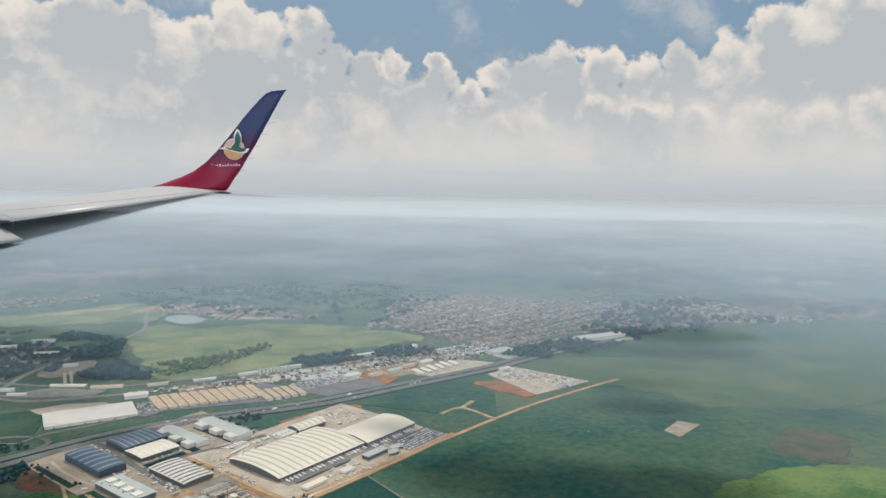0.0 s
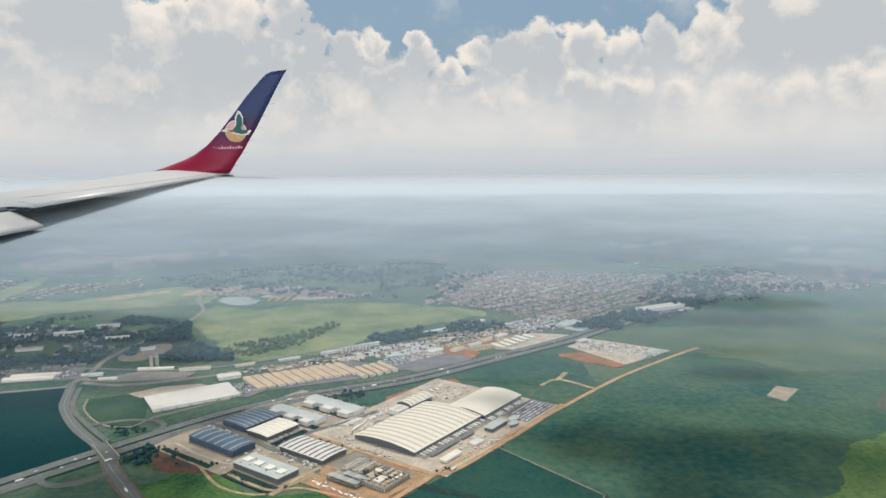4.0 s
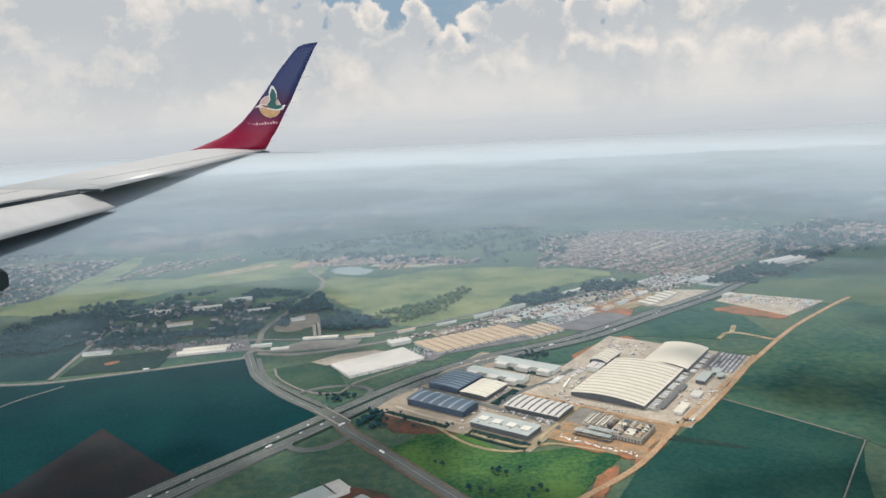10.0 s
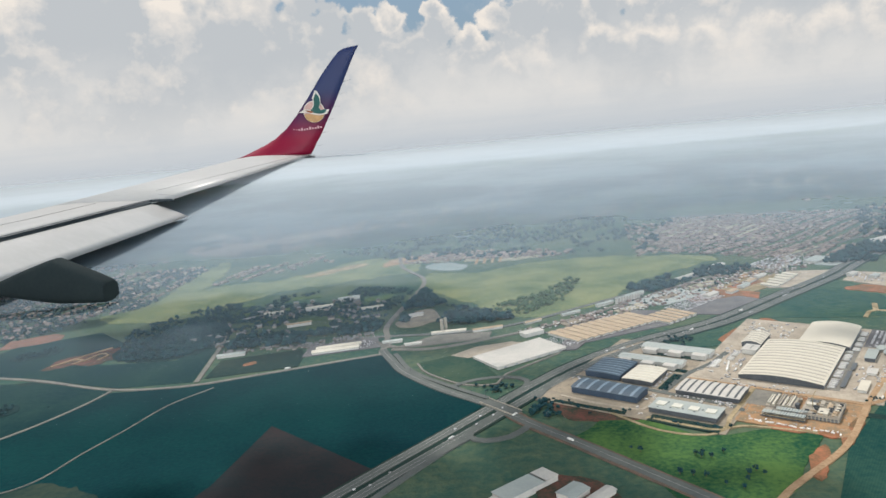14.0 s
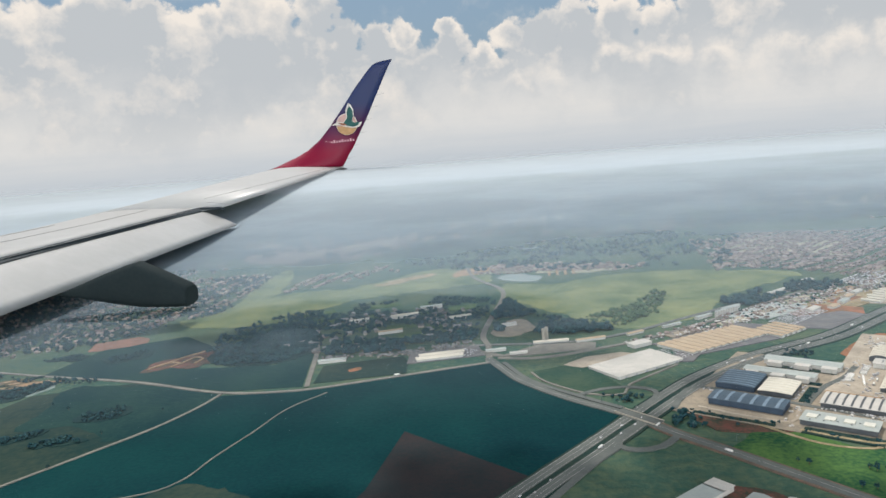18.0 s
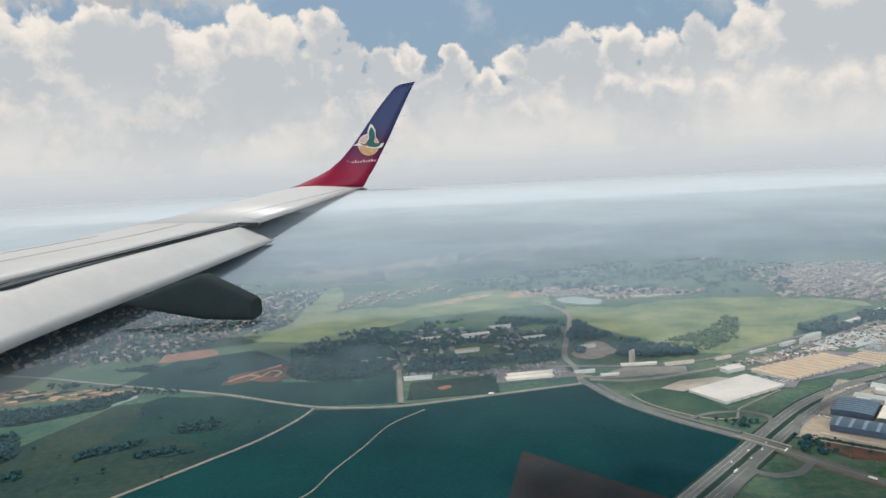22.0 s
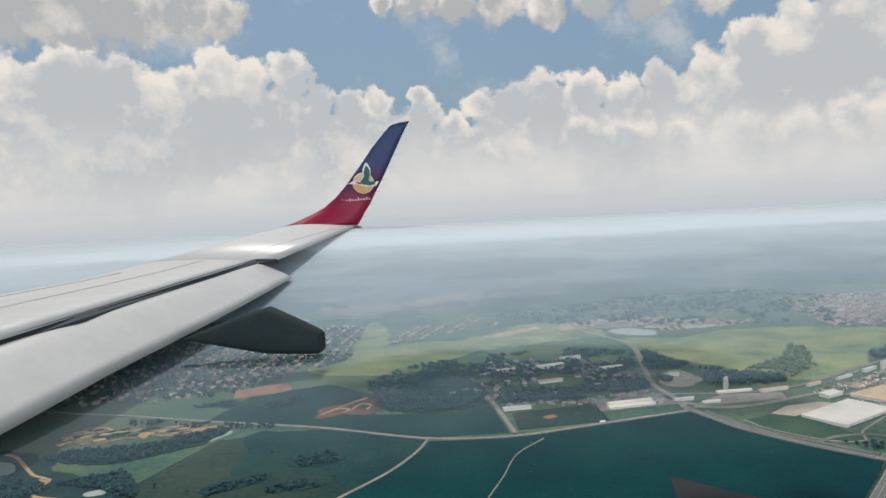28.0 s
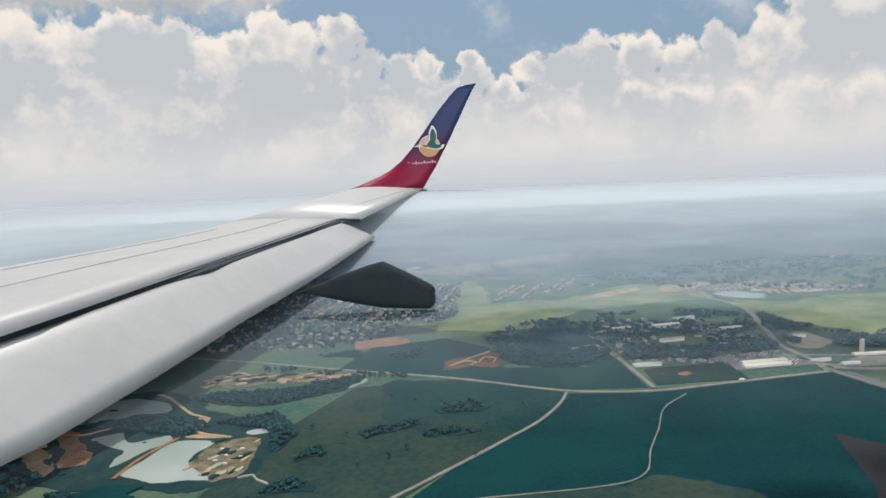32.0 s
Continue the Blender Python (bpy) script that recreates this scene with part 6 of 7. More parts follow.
# ---- yards, halls and small works along the railway ----
def build_strip():
    rng = random.Random(31)
    sheet("pavement", [(-600, 930), (-568, 900), (-522, 935), (-446, 930), (-452, 903), (-549, 893), (-590, 900)], 0.45, "old_road", "paved service area at the road junction", "pavement")
    sheet("pavement", [(-692, 890), (-690, 935), (-600, 950), (-592, 905)], 0.4, "dark_paving", "dark asphalt lot round the low building", "car park")
    sheet("pavement", [(-378, 830), (-345, 895), (-318, 880), (-352, 828)], 0.45, "dark_paving", "asphalt car park behind the white warehouse", "car park")
    sheet("pavement", [(-500, 845), (-470, 870), (-425, 880), (-400, 865), (-480, 830)], 0.4, "paving", "bare paved yard beside the white warehouse", "yard")
    sheet("pavement", [(-195, 940), (-150, 918), (-75, 975), (-110, 1040)], 0.45, "dark_paving", "dark storage yard for new cars", "yard")
    sheet("pavement", [(-160, 985), (-95, 1000), (-75, 978), (-60, 1010), (-110, 1045), (-165, 1005)], 0.5, "red_dirt", "red earth edge of the car yard", "bare ground")
    # dark sheet below the shed row, seen as thin dark gaps
    sheet("pavement", [(-380, 905), (-250, 975), (-215, 960), (-165, 935), (-225, 893), (-340, 850)], 0.4, "dark_paving", "dark sheet that draws the gaps between the storage sheds", "yard")
    sheet("pavement", [(-40, 1030), (25, 1120), (95, 1100), (0, 1015)], 0.45, "paving", "pale concrete yard with long low roofs", "yard")
    sheet("pavement", [(85, 1147), (136, 1190), (155, 1162), (110, 1127)], 0.45, "grey_roof", "grey paved yard beside the motorway", "yard")
    sheet("pavement", [(70, 1036), (113, 1080), (215, 1008), (130, 940)], 0.45, "paving", "pale dusty depot yard", "yard")
    sheet("field", [(80, 1000), (130, 960), (115, 930), (50, 985)], 0.4, "red_dirt", "red earth bank below the depot", "bare ground", True, 5)
    sheet("pavement", [(-250, 1010), (-190, 1060), (-130, 1075), (-120, 1030), (-200, 985)], 0.42, "grey_roof", "greenish grey scrap yard", "yard")
    sheet("pavement", [(-130, 1045), (-40, 1100), (10, 1110), (-35, 1035), (-85, 1005)], 0.42, "sand", "sandy works yards", "yard")
    sheet("field", [(-580, 1010), (-560, 1060), (-530, 1075), (-515, 1020), (-555, 985)], 0.3, "estate_ground", "pale dusty lot beside the lake road", "bare ground", True, 6)
    sheet("field", [(-640, 1450), (-560, 1480), (-540, 1520), (-620, 1530)], 0.35, "dirt", "orange bare earth among new houses", "bare ground", True, 10)
    sheet("field", [(-800, 1430), (-720, 1500), (-680, 1490), (-770, 1410)], 0.35, "sand", "sandy streaks in the grassland", "bare ground", True, 12)
    sheet("field", [(-440, 528), (-414, 532), (-388, 518), (-378, 494), (-384, 470), (-440, 470), (-436, 500)], 0.45, "red_mix", "bare red earth round the farm sheds", "bare ground", True, 4)
    # storage roofs of the far yard
    for i in range(6):
        s = i / 6.0
        block("storage_shed", pose(-22 + 62 * s, 1030 + 66 * s, 0, 0, 0, 125), 26 - 4 * (i % 2), 8, 3, "gable", "cream_roof", "wall_white", "long pale-roofed shed in the railway yards", "storage shed", "sheds in the railway yards", rise=0.7)
    for x, y, a, L, W, h, r, label in (
        (-399, 950, 28, 26, 5, 2.4, "tan_roof", "low tan building beside the railway"), (-345, 975, 28, 30, 5, 2.4, "grey_roof", "low grey hall beside the railway"),
        (-290, 1005, 32, 30, 6, 3.4, "grey_roof", "grey works building beside the railway"), (-240, 1040, 32, 34, 7, 4, "grey_roof", "tall grey works building beside the railway"),
        (-200, 1080, 36, 30, 6, 3, "grey_roof", "grey hall beside the railway"), (-140, 1120, 36, 44, 7, 3, "white_roof", "long white hall beside the railway"),
        (-80, 1165, 36, 50, 12, 4, "white_roof", "long white hall near the township"), (240, 1245, 28, 118, 24, 6, "white_roof", "long white warehouse at the edge of the township"),
        (-526, 938, 4, 46, 7, 3, "cream_roof", "cream filling-station building at the junction"), (-590, 915, 10, 26, 6, 3, "grey_roof", "grey shop at the junction"),
        (-560, 898, 6, 22, 5, 3, "white_roof", "small white shop at the junction"), (-470, 935, 12, 40, 6, 3, "tan_roof", "low tan building beside the railway"),
        (-135, 1000, 40, 26, 10, 4, "white_roof", "white workshop beside the car yard"), (-100, 1010, 40, 20, 9, 4, "tan_roof", "tan workshop beside the car yard"),
        (-75, 1035, 40, 24, 8, 4, "grey_roof", "grey workshop in the yards"), (-55, 1060, 40, 22, 8, 4, "tan_roof", "tan workshop in the yards"), (-30, 1085, 40, 24, 8, 4, "white_roof", "white workshop in the yards"),
        (92, 1052, 35, 18, 8, 4, "white_roof", "white gabled depot office building"), (112, 1030, 35, 16, 8, 4, "grey_roof", "grey gabled depot workshop hall"), (178, 985, 35, 20, 8, 4, "grey_roof", "grey depot hall beside the field"),
        (90, 1150, 38, 44, 22, 4, "grey_roof", "grey hall beside the motorway"), (-459, 493, 37, 38, 17, 5, "grey_roof", "grey-roofed farm shed by the link road"), (-428.5, 516, 37, 13, 17, 5, "white_roof", "white-roofed end of the farm shed by the link road"),
        (-470, 484, 37, 12, 14, 4, "white_roof", "small white-roofed store beside the farm shed"), (-413, 488, 42, 20, 15, 5, "grey_roof", "grey-roofed shed on red earth by the link road"), (-402, 478, 42, 30, 9, 4, "white_roof", "white-roofed shed on red earth by the link road"),
        (-560, 1035, 20, 20, 9, 4, "white_roof", "white hall beside the lake road"), (-640, 1100, 15, 34, 10, 4, "cream_roof", "pale hall among the lawns"), (-735, 1130, 15, 44, 9, 5, "cream_roof", "long pale hall among trees"),
        (-690, 1180, 15, 36, 8, 5, "grey_roof", "grey hall among trees"), (-800, 1120, 15, 30, 9, 4, "cream_roof", "pale school block among trees"), (-745, 1040, 15, 36, 8, 4, "tan_roof", "tan school block among lawns"), (-810, 915, 8, 36, 9, 3, "grey_roof", "grey store beside the main road"),
    ):
        block("hall", pose(x, y, 0, 0, 0, a), L, W, h, "gable" if W < 16 else "flat", r, "wall_white", label, "hall", rise=1.0)
    for x, y in ((-512, 950), (-507, 957)):
        tower = thing("water_tower", pose(x, y, 0), "pale concrete tower beside the railway", "tower", "towers by the railway")
        bm = bmesh.new()
        bmesh.ops.create_cone(bm, cap_ends=True, segments=16, radius1=2.4, radius2=2.3, depth=17, matrix=Matrix.Translation((0, 0, 8.3)))
        part("shaft", bm, "concrete", tower)
        bm = bmesh.new()
        bmesh.ops.create_cone(bm, cap_ends=True, segments=16, radius1=2.6, radius2=1.8, depth=1.2, matrix=Matrix.Translation((0, 0, 17.4)))
        part("cap", bm, "concrete", tower)
    silo = None
    for i in range(9):
        x, y = -262 + 4.6 * i, 1012 + 3.0 * i
        if silo:
            copy_thing(silo, pose(x, y, 0))
            continue
        silo = thing("silo", pose(x, y, 0), "round pale grain silo in a row", "silo", "silos in a row")
        bm = bmesh.new()
        bmesh.ops.create_cone(bm, cap_ends=True, segments=14, radius1=2.2, radius2=2.2, depth=9, matrix=Matrix.Translation((0, 0, 4.3)))
        part("shell", bm, "white_roof", silo)
        bm = bmesh.new()
        bmesh.ops.create_cone(bm, cap_ends=True, segments=14, radius1=2.4, radius2=0.3, depth=1.5, matrix=Matrix.Translation((0, 0, 9.5)))
        part("cone_roof", bm, "grey_roof", silo)
    # road bridge over the motorway
    bridge = thing("road_bridge", pose(-452, 674, 0, 0, 0, 128), "concrete road bridge over the motorway", "bridge")
    part("deck", boxed(-24, 24, -6.4, 6.4, 1.1, 1.6), "asphalt", bridge)
    for y in (-6.6, 6.2):
        part("parapet", boxed(-24, 24, y, y + 0.4, 1.1, 2.6), "concrete", bridge)
    for x in (-24, 0, 23):
        part("pier", boxed(x, x + 1, -6, 6, -0.3, 1.1), "concrete", bridge)
    # tower crane on the building site
    crane = thing("tower_crane", at(-60, -2), "slim yellow tower crane on the building site", "crane")
    part("mast", boxed(-0.25, 0.25, -0.25, 0.25, 0, 17), "sand", crane)
    part("jib", boxed(-4, 14, -0.2, 0.2, 16.6, 17.1), "sand", crane)
    part("counterweight", boxed(-4.2, -2.8, -0.5, 0.5, 15.6, 16.6), "concrete", crane)
    # containers and huts on the site
    hut = None
    for i in range(16):
        u, v = -95 + rng.uniform(0, 3), -28 + i * 4.6 + rng.uniform(-1, 1)
        if hut:
            copy_thing(hut, at(u, v, 0.4) @ pose(0, 0, 0, 0, 0, rng.choice((90, 84, 96))))
            continue
        hut = thing("site_hut", at(u, v, 0.4), "pale steel container hut on the building site", "container", "containers on the building site")
        part("body", boxed(-1.5, 1.5, -0.65, 0.65, 0, 1.1), "truck_box", hut)
        part("door", boxed(1.5, 1.56, -0.45, 0.45, 0.1, 1.0), "door", hut)


build_strip()


# ---- greenery, tracks and clutter of the estate ----
def estate_details():
    rng = random.Random(77)

    def uv(*pairs):
        out = []
        for u, v in pairs:
            p = ESTATE @ Vector((u, v, 0))
            out.append((p.x, p.y))
        return out

    ribbon("road", uv((-128, 232), (-64, 236), (-62, 174), (-66, 128), (-72, 60), (-80, 52)), 6, 0.6, "asphalt", "asphalt street between the warehouses", "street")
    ribbon("road", uv((-66, 128), (-10, 124), (30, 112), (70, 108)), 6, 0.62, "asphalt", "asphalt street to the distribution centre", "street")
    ribbon("road", uv((-112, 214), (-116, 170), (-112, 130), (-90, 130), (-74, 132)), 3.4, 0.65, "paving", "pale perimeter track round the blue warehouse", "track")
    ribbon("road", uv((-126, 120), (-128, 80), (-124, 54), (-98, 56), (-60, 56), (-22, 56)), 4, 0.62, "sand", "sandy track along the estate", "track")
    ribbon("road", uv((-20, 120), (-20, 60), (-22, -20), (-12, -46), (60, -52), (150, -54), (210, -52)), 5, 0.66, "dirt", "dusty track round the distribution centre", "track")
    for a, b, c, d, lab in ((-130, -124, 140, 214, "rough grass edge"), (-60, -14, 126, 136, "green strip beside the street"), (-8, 0, 126, 206, "green strip between the terraces"), (34, 42, 120, 190, "green strip between the terraces"), (-132, -118, 56, 118, "grassy bank below the grey warehouse")):
        sheet("field", uv((a, c), (b, c), (b, d), (a, d)), 0.55, "olive", lab + " in the estate", "grass strip", False, 2)
    spots_ = []
    for a, b, c, d, n in ((-130, -122, 140, 220, 34), (-58, -16, 127, 134, 20), (-6, 0, 128, 204, 18), (35, 41, 122, 188, 16), (-132, -120, 58, 116, 24), (-30, -20, 60, 120, 14), (60, 74, 120, 200, 26), (-20, 0, -48, -36, 10)):
        for _ in range(n):
            spots_ += uv((rng.uniform(a, b), rng.uniform(c, d)))
    canopy(spots_, 1.5, rng, "shrubs", "small dark street trees and shrubs in the estate", "shrubs")
    # vehicles between the halls
    places = []
    for u0, u1, v0, v1, n in ((-58, -14, 138, 142, 22), (-70, -66, 60, 116, 22), (-90, -86, 64, 120, 18), (-66, -60, 180, 226, 16), (20, 26, 136, 200, 18), (36, 42, 118, 190, 18), (-12, 60, 84, 90, 26), (140, 190, 62, 110, 30), (64, 92, 94, 112, 20), (10, 80, -30, -20, 24), (-20, -16, 0, 100, 20)):
        for _ in range(n):
            (x, y), = uv((rng.uniform(u0, u1), rng.uniform(v0, v1)))
            places.append((x, y, rng.choice((53, 143)) + rng.uniform(-4, 4)))
    cars(places, "scattered cars and vans between the halls", "estate_cars", 1.3)
    # fence along the dirt road and loading canopies
    pts = uv((-14, -50), (206, -50))
    n = 60
    fence = thing("fence", pose(pts[0][0], pts[0][1], 0.3, 0, 0, 53.13), "long pale wire fence beside the dirt road", "fence")
    L = 220.0
    for k in range(n + 1):
        part("post", boxed(L * k / n - 0.08, L * k / n + 0.08, -0.08, 0.08, 0, 1.2), "concrete", fence)
    for z in (0.5, 1.1):
        part("rail", boxed(0, L, -0.04, 0.04, z, z + 0.06), "wall_grey", fence)
    for u, v, w, d in ((8, -16, 46, 4), (58, -17, 22, 4)):
        shelter = thing("canopy", at(u, v), "low dark loading canopy on posts", "canopy", "loading canopies")
        part("roof", boxed(0, w, 0, d, 2.2, 2.5), "steel", shelter)
        for k in range(6):
            part("post", boxed(0.2 + (w - 0.6) * k / 5, 0.4 + (w - 0.6) * k / 5, 1.8, 2.0, 0.3, 2.2), "steel", shelter)
    # small stores and vehicles crowding the strip beside the railway
    strip_ = [(-420, 915), (-300, 985), (-100, 1118), (60, 1195), (120, 1170), (-40, 1075), (-180, 1000), (-330, 925)]
    houses(spots(strip_, 170, rng, -0.6), 5.0, rng, 35, "crowded small stores and sheds beside the railway", "pale_houses")
    houses(spots(strip_, 120, rng, -0.6), 4.0, rng, 35, "small white store roofs beside the railway", "white_roof")
    cars([(x, y, rng.choice((35, 125))) for x, y in spots(strip_, 260, rng, -0.6)], "vehicles parked all along the railway strip", "strip_cars", 1.5)
    canopy(spots(strip_, 70, rng, -0.2), 2.0, rng, "shrubs", "dark shrubs along the railway strip", "shrubs")
    for x, y, rx, ry, m in ((-250, 985, 26, 9, "far_earth"), (-330, 945, 24, 8, "estate_ground"), (-120, 1075, 36, 10, "far_earth"), (-30, 1120, 30, 10, "earth"), (-190, 1025, 24, 8, "estate_ground"), (-60, 1060, 30, 12, "red_dirt"), (30, 1150, 30, 9, "far_earth")):
        c, s = math.cos(radians(33)), math.sin(radians(33))
        sheet("pavement", [(x + p * rx * c - q * ry * s, y + p * rx * s + q * ry * c) for p, q in ((-1, -1), (1, -0.9), (1, 1), (-0.9, 1))], 0.5, m, "dusty yard beside the railway", "yard", False, 3)
    # roof vents on the flat roofs
    for u, v, z, n_ in ((-114, 63, 5.55, 10), (72, 78, 6.55, 3)):
        for k in range(n_):
            vent = thing("roof_vent", at(u + rng.uniform(2, 20) if n_ > 4 else u + 3 + 5 * k, v + (4 + 5.4 * k if n_ > 4 else 6), z), "small grey roof vent on a warehouse", "roof vent", "roof vents")
            part("base", boxed(-0.5, 0.5, -0.5, 0.5, 0, 0.5), "grey_roof", vent)
            part("cap", boxed(-0.7, 0.7, -0.7, 0.7, 0.5, 0.7), "wall_grey", vent)
    # lamp posts along the link road
    lamp = None
    for k in range(14):
        x, y = -560 + 13.5 * k, 812 - 15.6 * k
        if lamp:
            copy_thing(lamp, pose(x, y, 0.3, 0, 0, 40))
            continue
        lamp = thing("street_lamp", pose(x, y, 0.3, 0, 0, 40), "tall slim steel street lamp", "street lamp", "street lamps on the link road")
        part("pole", boxed(-0.12, 0.12, -0.12, 0.12, 0, 6), "wall_grey", lamp)
        part("arm", boxed(-0.08, 1.6, -0.08, 0.08, 5.9, 6.05), "wall_grey", lamp)
        part("head", boxed(1.3, 1.9, -0.18, 0.18, 5.8, 5.95), "white_roof", lamp)


estate_details()


# ---- the far country, the lake's shore and the quarry ----
def blob(x, y, rx, ry, turn, rng, n=11):
    """An uneven outline round a place."""
    c, s = math.cos(radians(turn)), math.sin(radians(turn))
    out = []
    for k in range(n):
        a = 6.283 * k / n
        r = rng.uniform(0.65, 1.25)
        p, q = rx * r * math.cos(a), ry * r * math.sin(a)
        out.append((x + p * c - q * s, y + p * s + q * c))
    return out


def far_country():
    rng = random.Random(404)
    # open ground between the far suburbs, with sunlight painted as pale patches
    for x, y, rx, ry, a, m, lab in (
            (-1610, 2335, 130, 40, -3, "far_earth", "pale patch far off painted as sunlit ground"), (-1900, 3020, 90, 30, 0, "far_earth", "pale patch far off painted as sunlit ground"), (-1000, 2050, 200, 190, 0, "far_earth", "pale ground of the far town, sunlight painted in"),
            (-800, 2080, 110, 60, 8, "far_earth", "pale patch far off painted as sunlit ground"), (60, 1560, 130, 150, 20, "far_earth", "pale ground of the township, sunlight painted in"), (-500, 2350, 260, 90, 5, "far_earth", "pale plain far off, sunlight painted in"),
            (100, 2400, 300, 110, -4, "pale", "far pale green plain"), (-1500, 3000, 300, 130, 4, "far_earth", "pale plain far off, sunlight painted in"), (700, 2300, 280, 120, 8, "far_earth", "pale plain far off, sunlight painted in"), (-100, 3100, 500, 130, 0, "far_earth", "pale plain far off, sunlight painted in"),
            (900, 3300, 500, 150, 3, "pale", "far pale green plain"), (-900, 3500, 500, 140, -3, "pale", "far pale green plain"), (-2200, 2500, 260, 120, 0, "pale", "far pale green plain"), (1500, 2700, 300, 140, 0, "far_earth", "pale plain far off, sunlight painted in"),
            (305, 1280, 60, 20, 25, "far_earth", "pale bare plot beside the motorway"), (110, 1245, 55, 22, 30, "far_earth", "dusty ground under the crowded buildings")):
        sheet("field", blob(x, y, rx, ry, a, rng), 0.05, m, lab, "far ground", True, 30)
    # woods, cloud shade painted as dark patches, and crowded roofs out to the horizon
    for k in range(60):
        y = rng.uniform(1850, 4700)
        x = rng.uniform(-500 - 0.75 * y, -500 + 0.85 * y)
        m, lab = rng.choice((("scrub", "far dark woodland"), ("scrub", "far dark woodland"), ("olive", "far olive grassland"), ("far_earth", "pale dry ground far off"), ("estate_ground", "far built-up ground")))
        sheet("field", blob(x, y, rng.uniform(80, 300), rng.uniform(40, 130), rng.uniform(-12, 12), rng), 0.03, m, lab, "far ground", True, 34)
    ring_ = [(-3600, 2900), (-2300, 2000), (-900, 1850), (900, 1850), (2300, 2300), (3400, 3600), (3600, 4900), (-4200, 4900)]
    houses(spots(ring_, 3800, rng, 0.12, 0.0035), 10, rng, 25, "crowded pale roofs of far suburbs", "pale_houses", "houses", 40.0)
    canopy(spots(ring_, 2600, rng, 0.2, 0.003), 11.0, rng, "wood", "far dark tree belts in haze")
    # reddish shore settlement by the lake
    for x, y, rx, ry in ((-510, 1475, 60, 22), (-440, 1440, 40, 18), (-360, 1420, 60, 14)):
        sheet("field", blob(x, y, rx, ry, 5, rng), 0.22, "far_earth", "orange dusty ground beside the lake", "bare ground", True, 9)
    for k in range(4):
        x = -452 + 16 * k
        ribbon("road", [(x, 1392), (x + 4, 1430), (x + 10, 1470)], 5, 0.6, "dirt", "orange earth street beside the lake", "street")
    houses(spots([(-560, 1450), (-480, 1452), (-300, 1405), (-260, 1440), (-400, 1500), (-560, 1520)], 170, rng, -0.5), 7, rng, 8, "reddish small houses by the lake", "house_roof", "houses")
    houses(spots([(-1240, 1900), (-1100, 2330), (-840, 2380), (-750, 1990), (-900, 1760), (-1060, 1740)], 800, rng, -0.2, 0.01), 9, rng, 70, "far town of pale roofs", "pale_houses")
    houses(spots([(-2300, 2300), (-1500, 2700), (-300, 2500), (900, 2300), (1600, 3000), (300, 3900), (-1800, 3900)], 2200, rng, 0.15, 0.003), 13, rng, 40, "scattered pale roofs on the far plain", "pale_houses")
    houses(spots([(-150, 1330), (-90, 1700), (170, 1690), (300, 1500), (60, 1340)], 500, rng, 0.0, 0.012), 7, rng, 30, "rusty and pale roofs of the township", "pale_houses")
    # bare streaks, tufts and tracks on the quarry's spoil and the diggings
    for k in range(22):
        x, y = rng.uniform(-1272, -1222), rng.uniform(602, 696)
        sheet("field", blob(x, y, rng.uniform(3, 9), rng.uniform(1.5, 4), rng.uniform(30, 80), rng, 7), 0.45, rng.choice(("scrub", "sand", "dirt", "scrub", "far_earth")), "streak of rubble and weeds on the quarry spoil", "rubble patch", True, 1.5)
    for x, y in ((-1252, 640), (-1246, 652), (-1240, 632), (-1236, 668), (-1256, 668), (-1231, 648)):
        sheet("field", blob(x, y, 2.2, 1.2, 20, rng, 6), 0.7, "wall_white", "small heap of white rubble", "rubble", True, 0.4)
    for k in range(30):
        x, y = rng.uniform(-1360, -1200), rng.uniform(880, 935)
        sheet("field", blob(x, y, rng.uniform(5, 14), rng.uniform(2, 5), rng.uniform(-10, 40), rng, 7), 0.55, rng.choice(("sand", "dirt", "dirt", "olive", "scrub", "sand")), "streak of sand and grass in the diggings", "sand patch", True, 2)
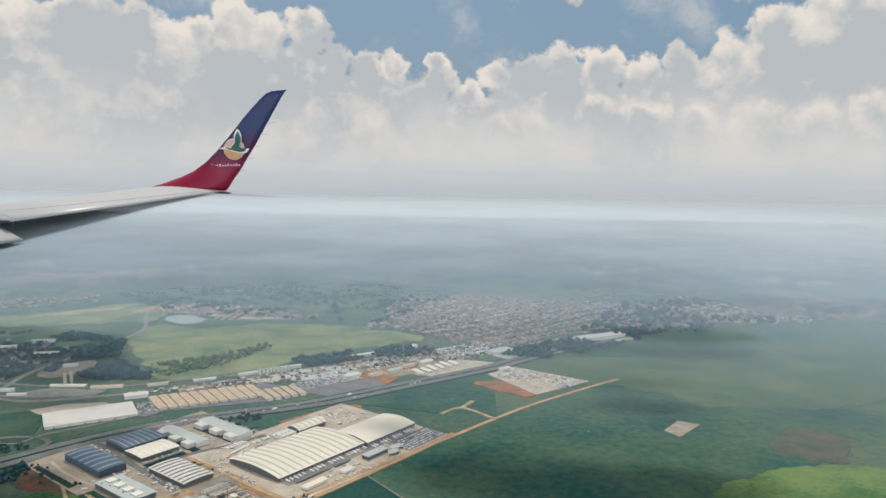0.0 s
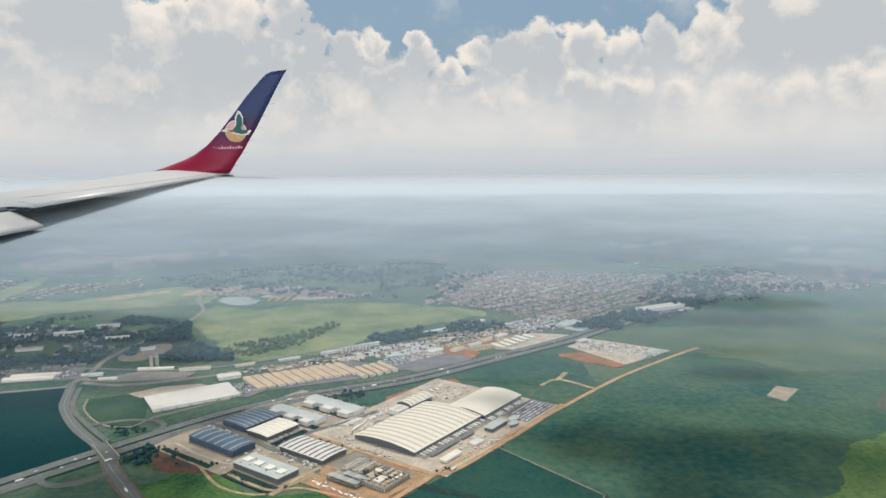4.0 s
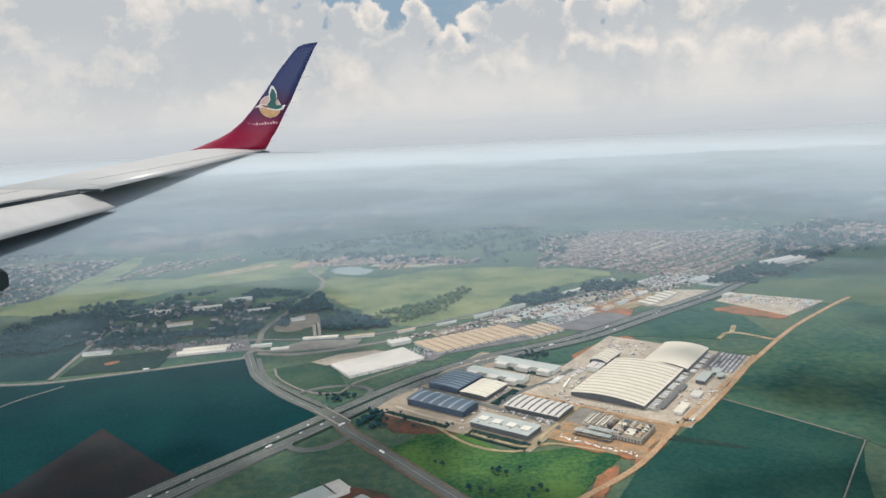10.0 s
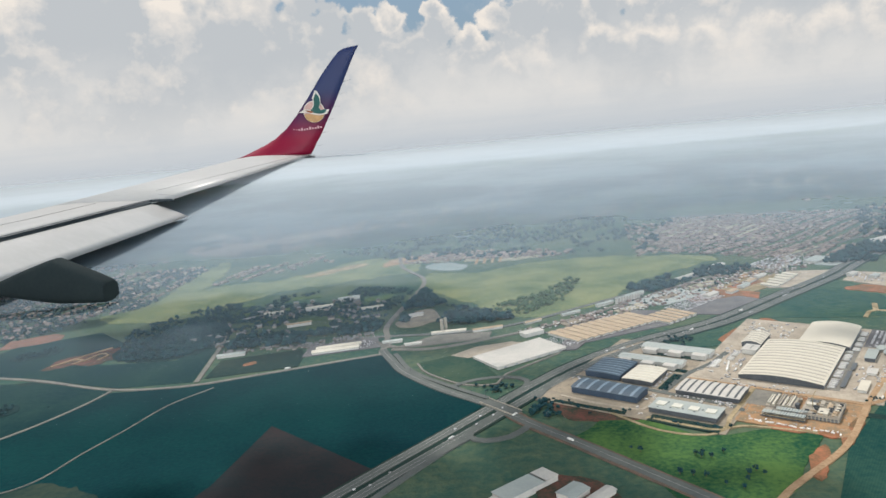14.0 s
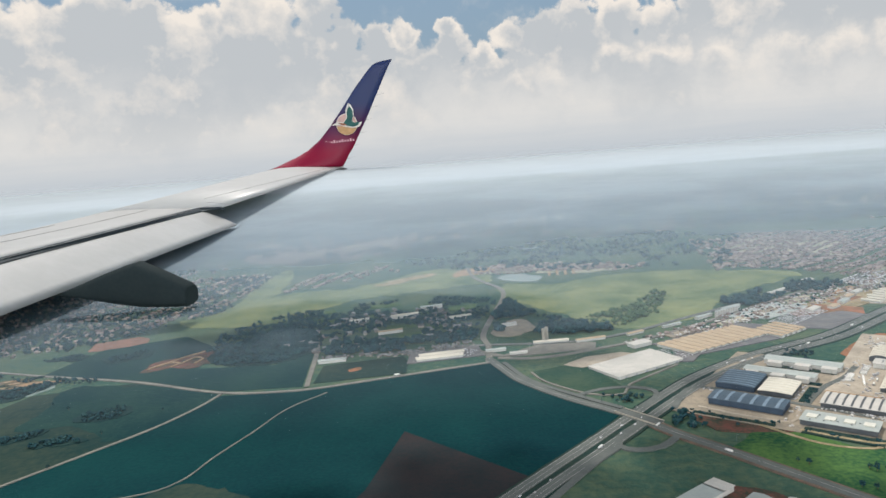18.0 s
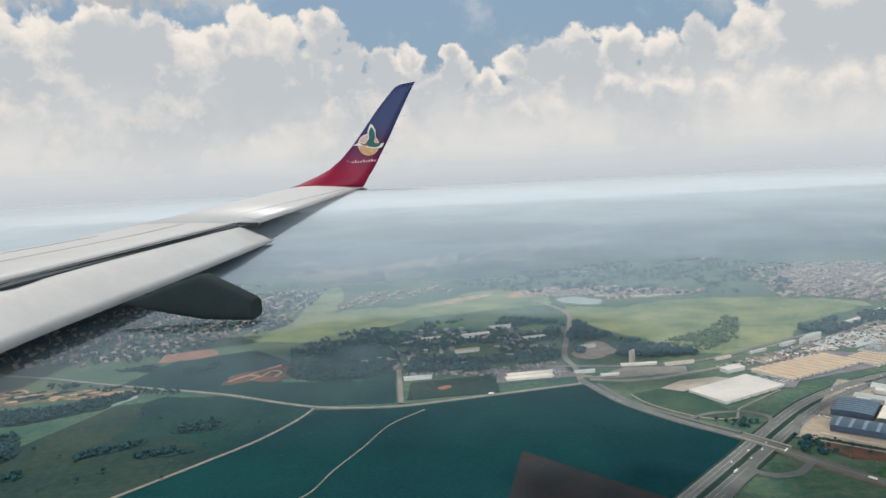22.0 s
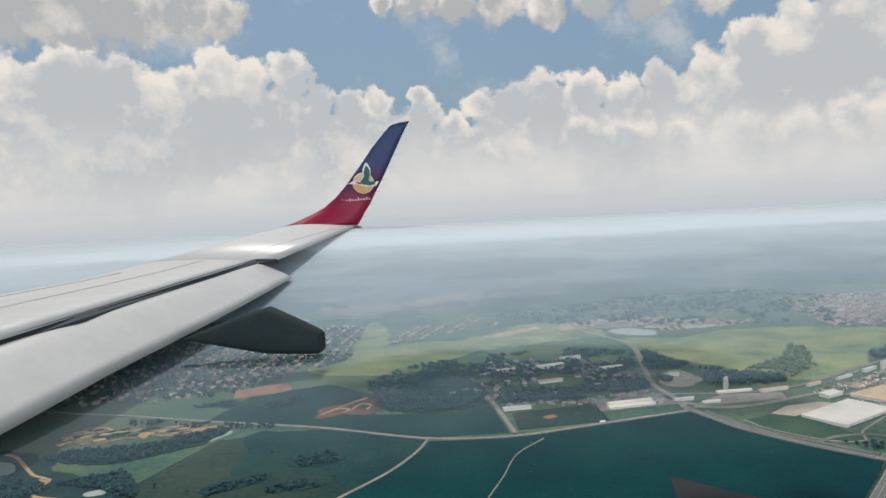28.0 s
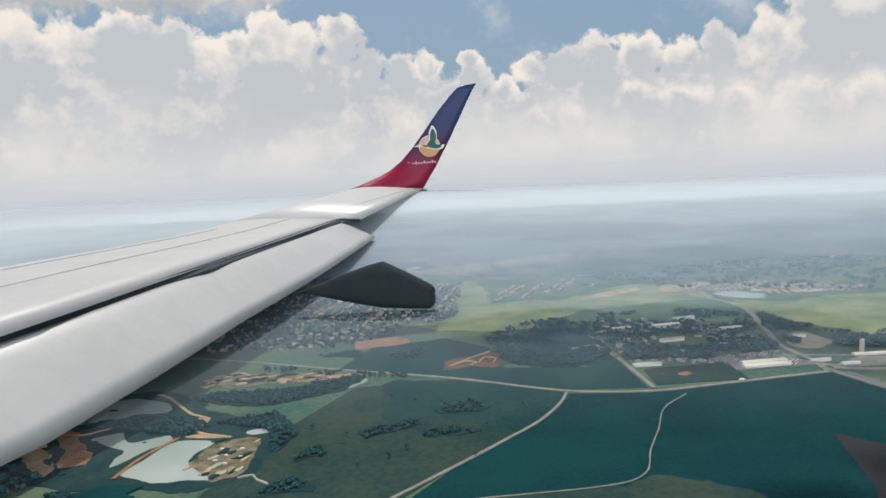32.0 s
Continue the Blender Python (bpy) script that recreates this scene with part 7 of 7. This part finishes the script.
    for k in range(10):
        x, y = -1498 + 12 * k + rng.uniform(-4, 4), 738 - 13 * k + rng.uniform(-4, 4)
        sheet("field", blob(x, y, rng.uniform(4, 9), rng.uniform(2, 4), -50, rng, 7), 0.5, rng.choice(("sand", "olive", "scrub", "dirt")), "streak of sand and grass beside the quarry", "sand patch", True, 2)
    for pts in ([(-1048, 940), (-1030, 965), (-1012, 960), (-1020, 945)], [(-1010, 955), (-1000, 985), (-985, 975), (-990, 955)], [(-1040, 950), (-1015, 990), (-992, 1015)]):
        ribbon("road", pts, 2.2, 0.6, "dirt", "sandy loop track on the earth works", "track")
    sheet("field", blob(-1185, 905, 30, 9, 15, rng), 0.3, "earth", "bare brown triangle of earth beside the road", "bare ground", True, 4)
    ribbon("road", [(-1217, 600), (-1206, 606), (-1199, 596), (-1190, 590), (-1180, 580)], 1.4, 0.6, "water", "narrow bright stream leaving the pond", "stream")
    sheet("field", blob(-1330, 570, 36, 16, 8, rng), 0.4, "crop", "round dark patch near the quarry", "grass patch", True, 4)
    # pallets, skips and small stores in the yards
    first = None
    for u0, u1, v0, v1, n in ((2, 60, 96, 118, 22), (130, 200, 60, 112, 26), (4, 90, -46, -38, 18), (-126, -70, 120, 136, 12), (-84, -66, 60, 120, 14), (-16, -4, 0, 80, 12), (20, 30, 130, 200, 12)):
        for _ in range(n):
            m = at(rng.uniform(u0, u1), rng.uniform(v0, v1), 0.5) @ pose(0, 0, 0, 0, 0, rng.choice((0, 90)) + rng.uniform(-6, 6)) @ Matrix.Scale(rng.uniform(0.6, 1.4), 4)
            if first:
                copy_thing(first, m)
                continue
            first = thing("yard_skip", m, "small steel skip with pallets in the yard", "skip", "skips in the yards")
            part("body", boxed(-1.2, 1.2, -0.6, 0.6, -0.3, 0.9), "car", first)
            part("lid", boxed(-1.25, 1.25, -0.65, 0.65, 0.9, 1.0), "white_roof", first)
            part("pallet", boxed(1.4, 2.4, -0.5, 0.5, -0.2, 0.4), "tan_roof", first)


far_country()
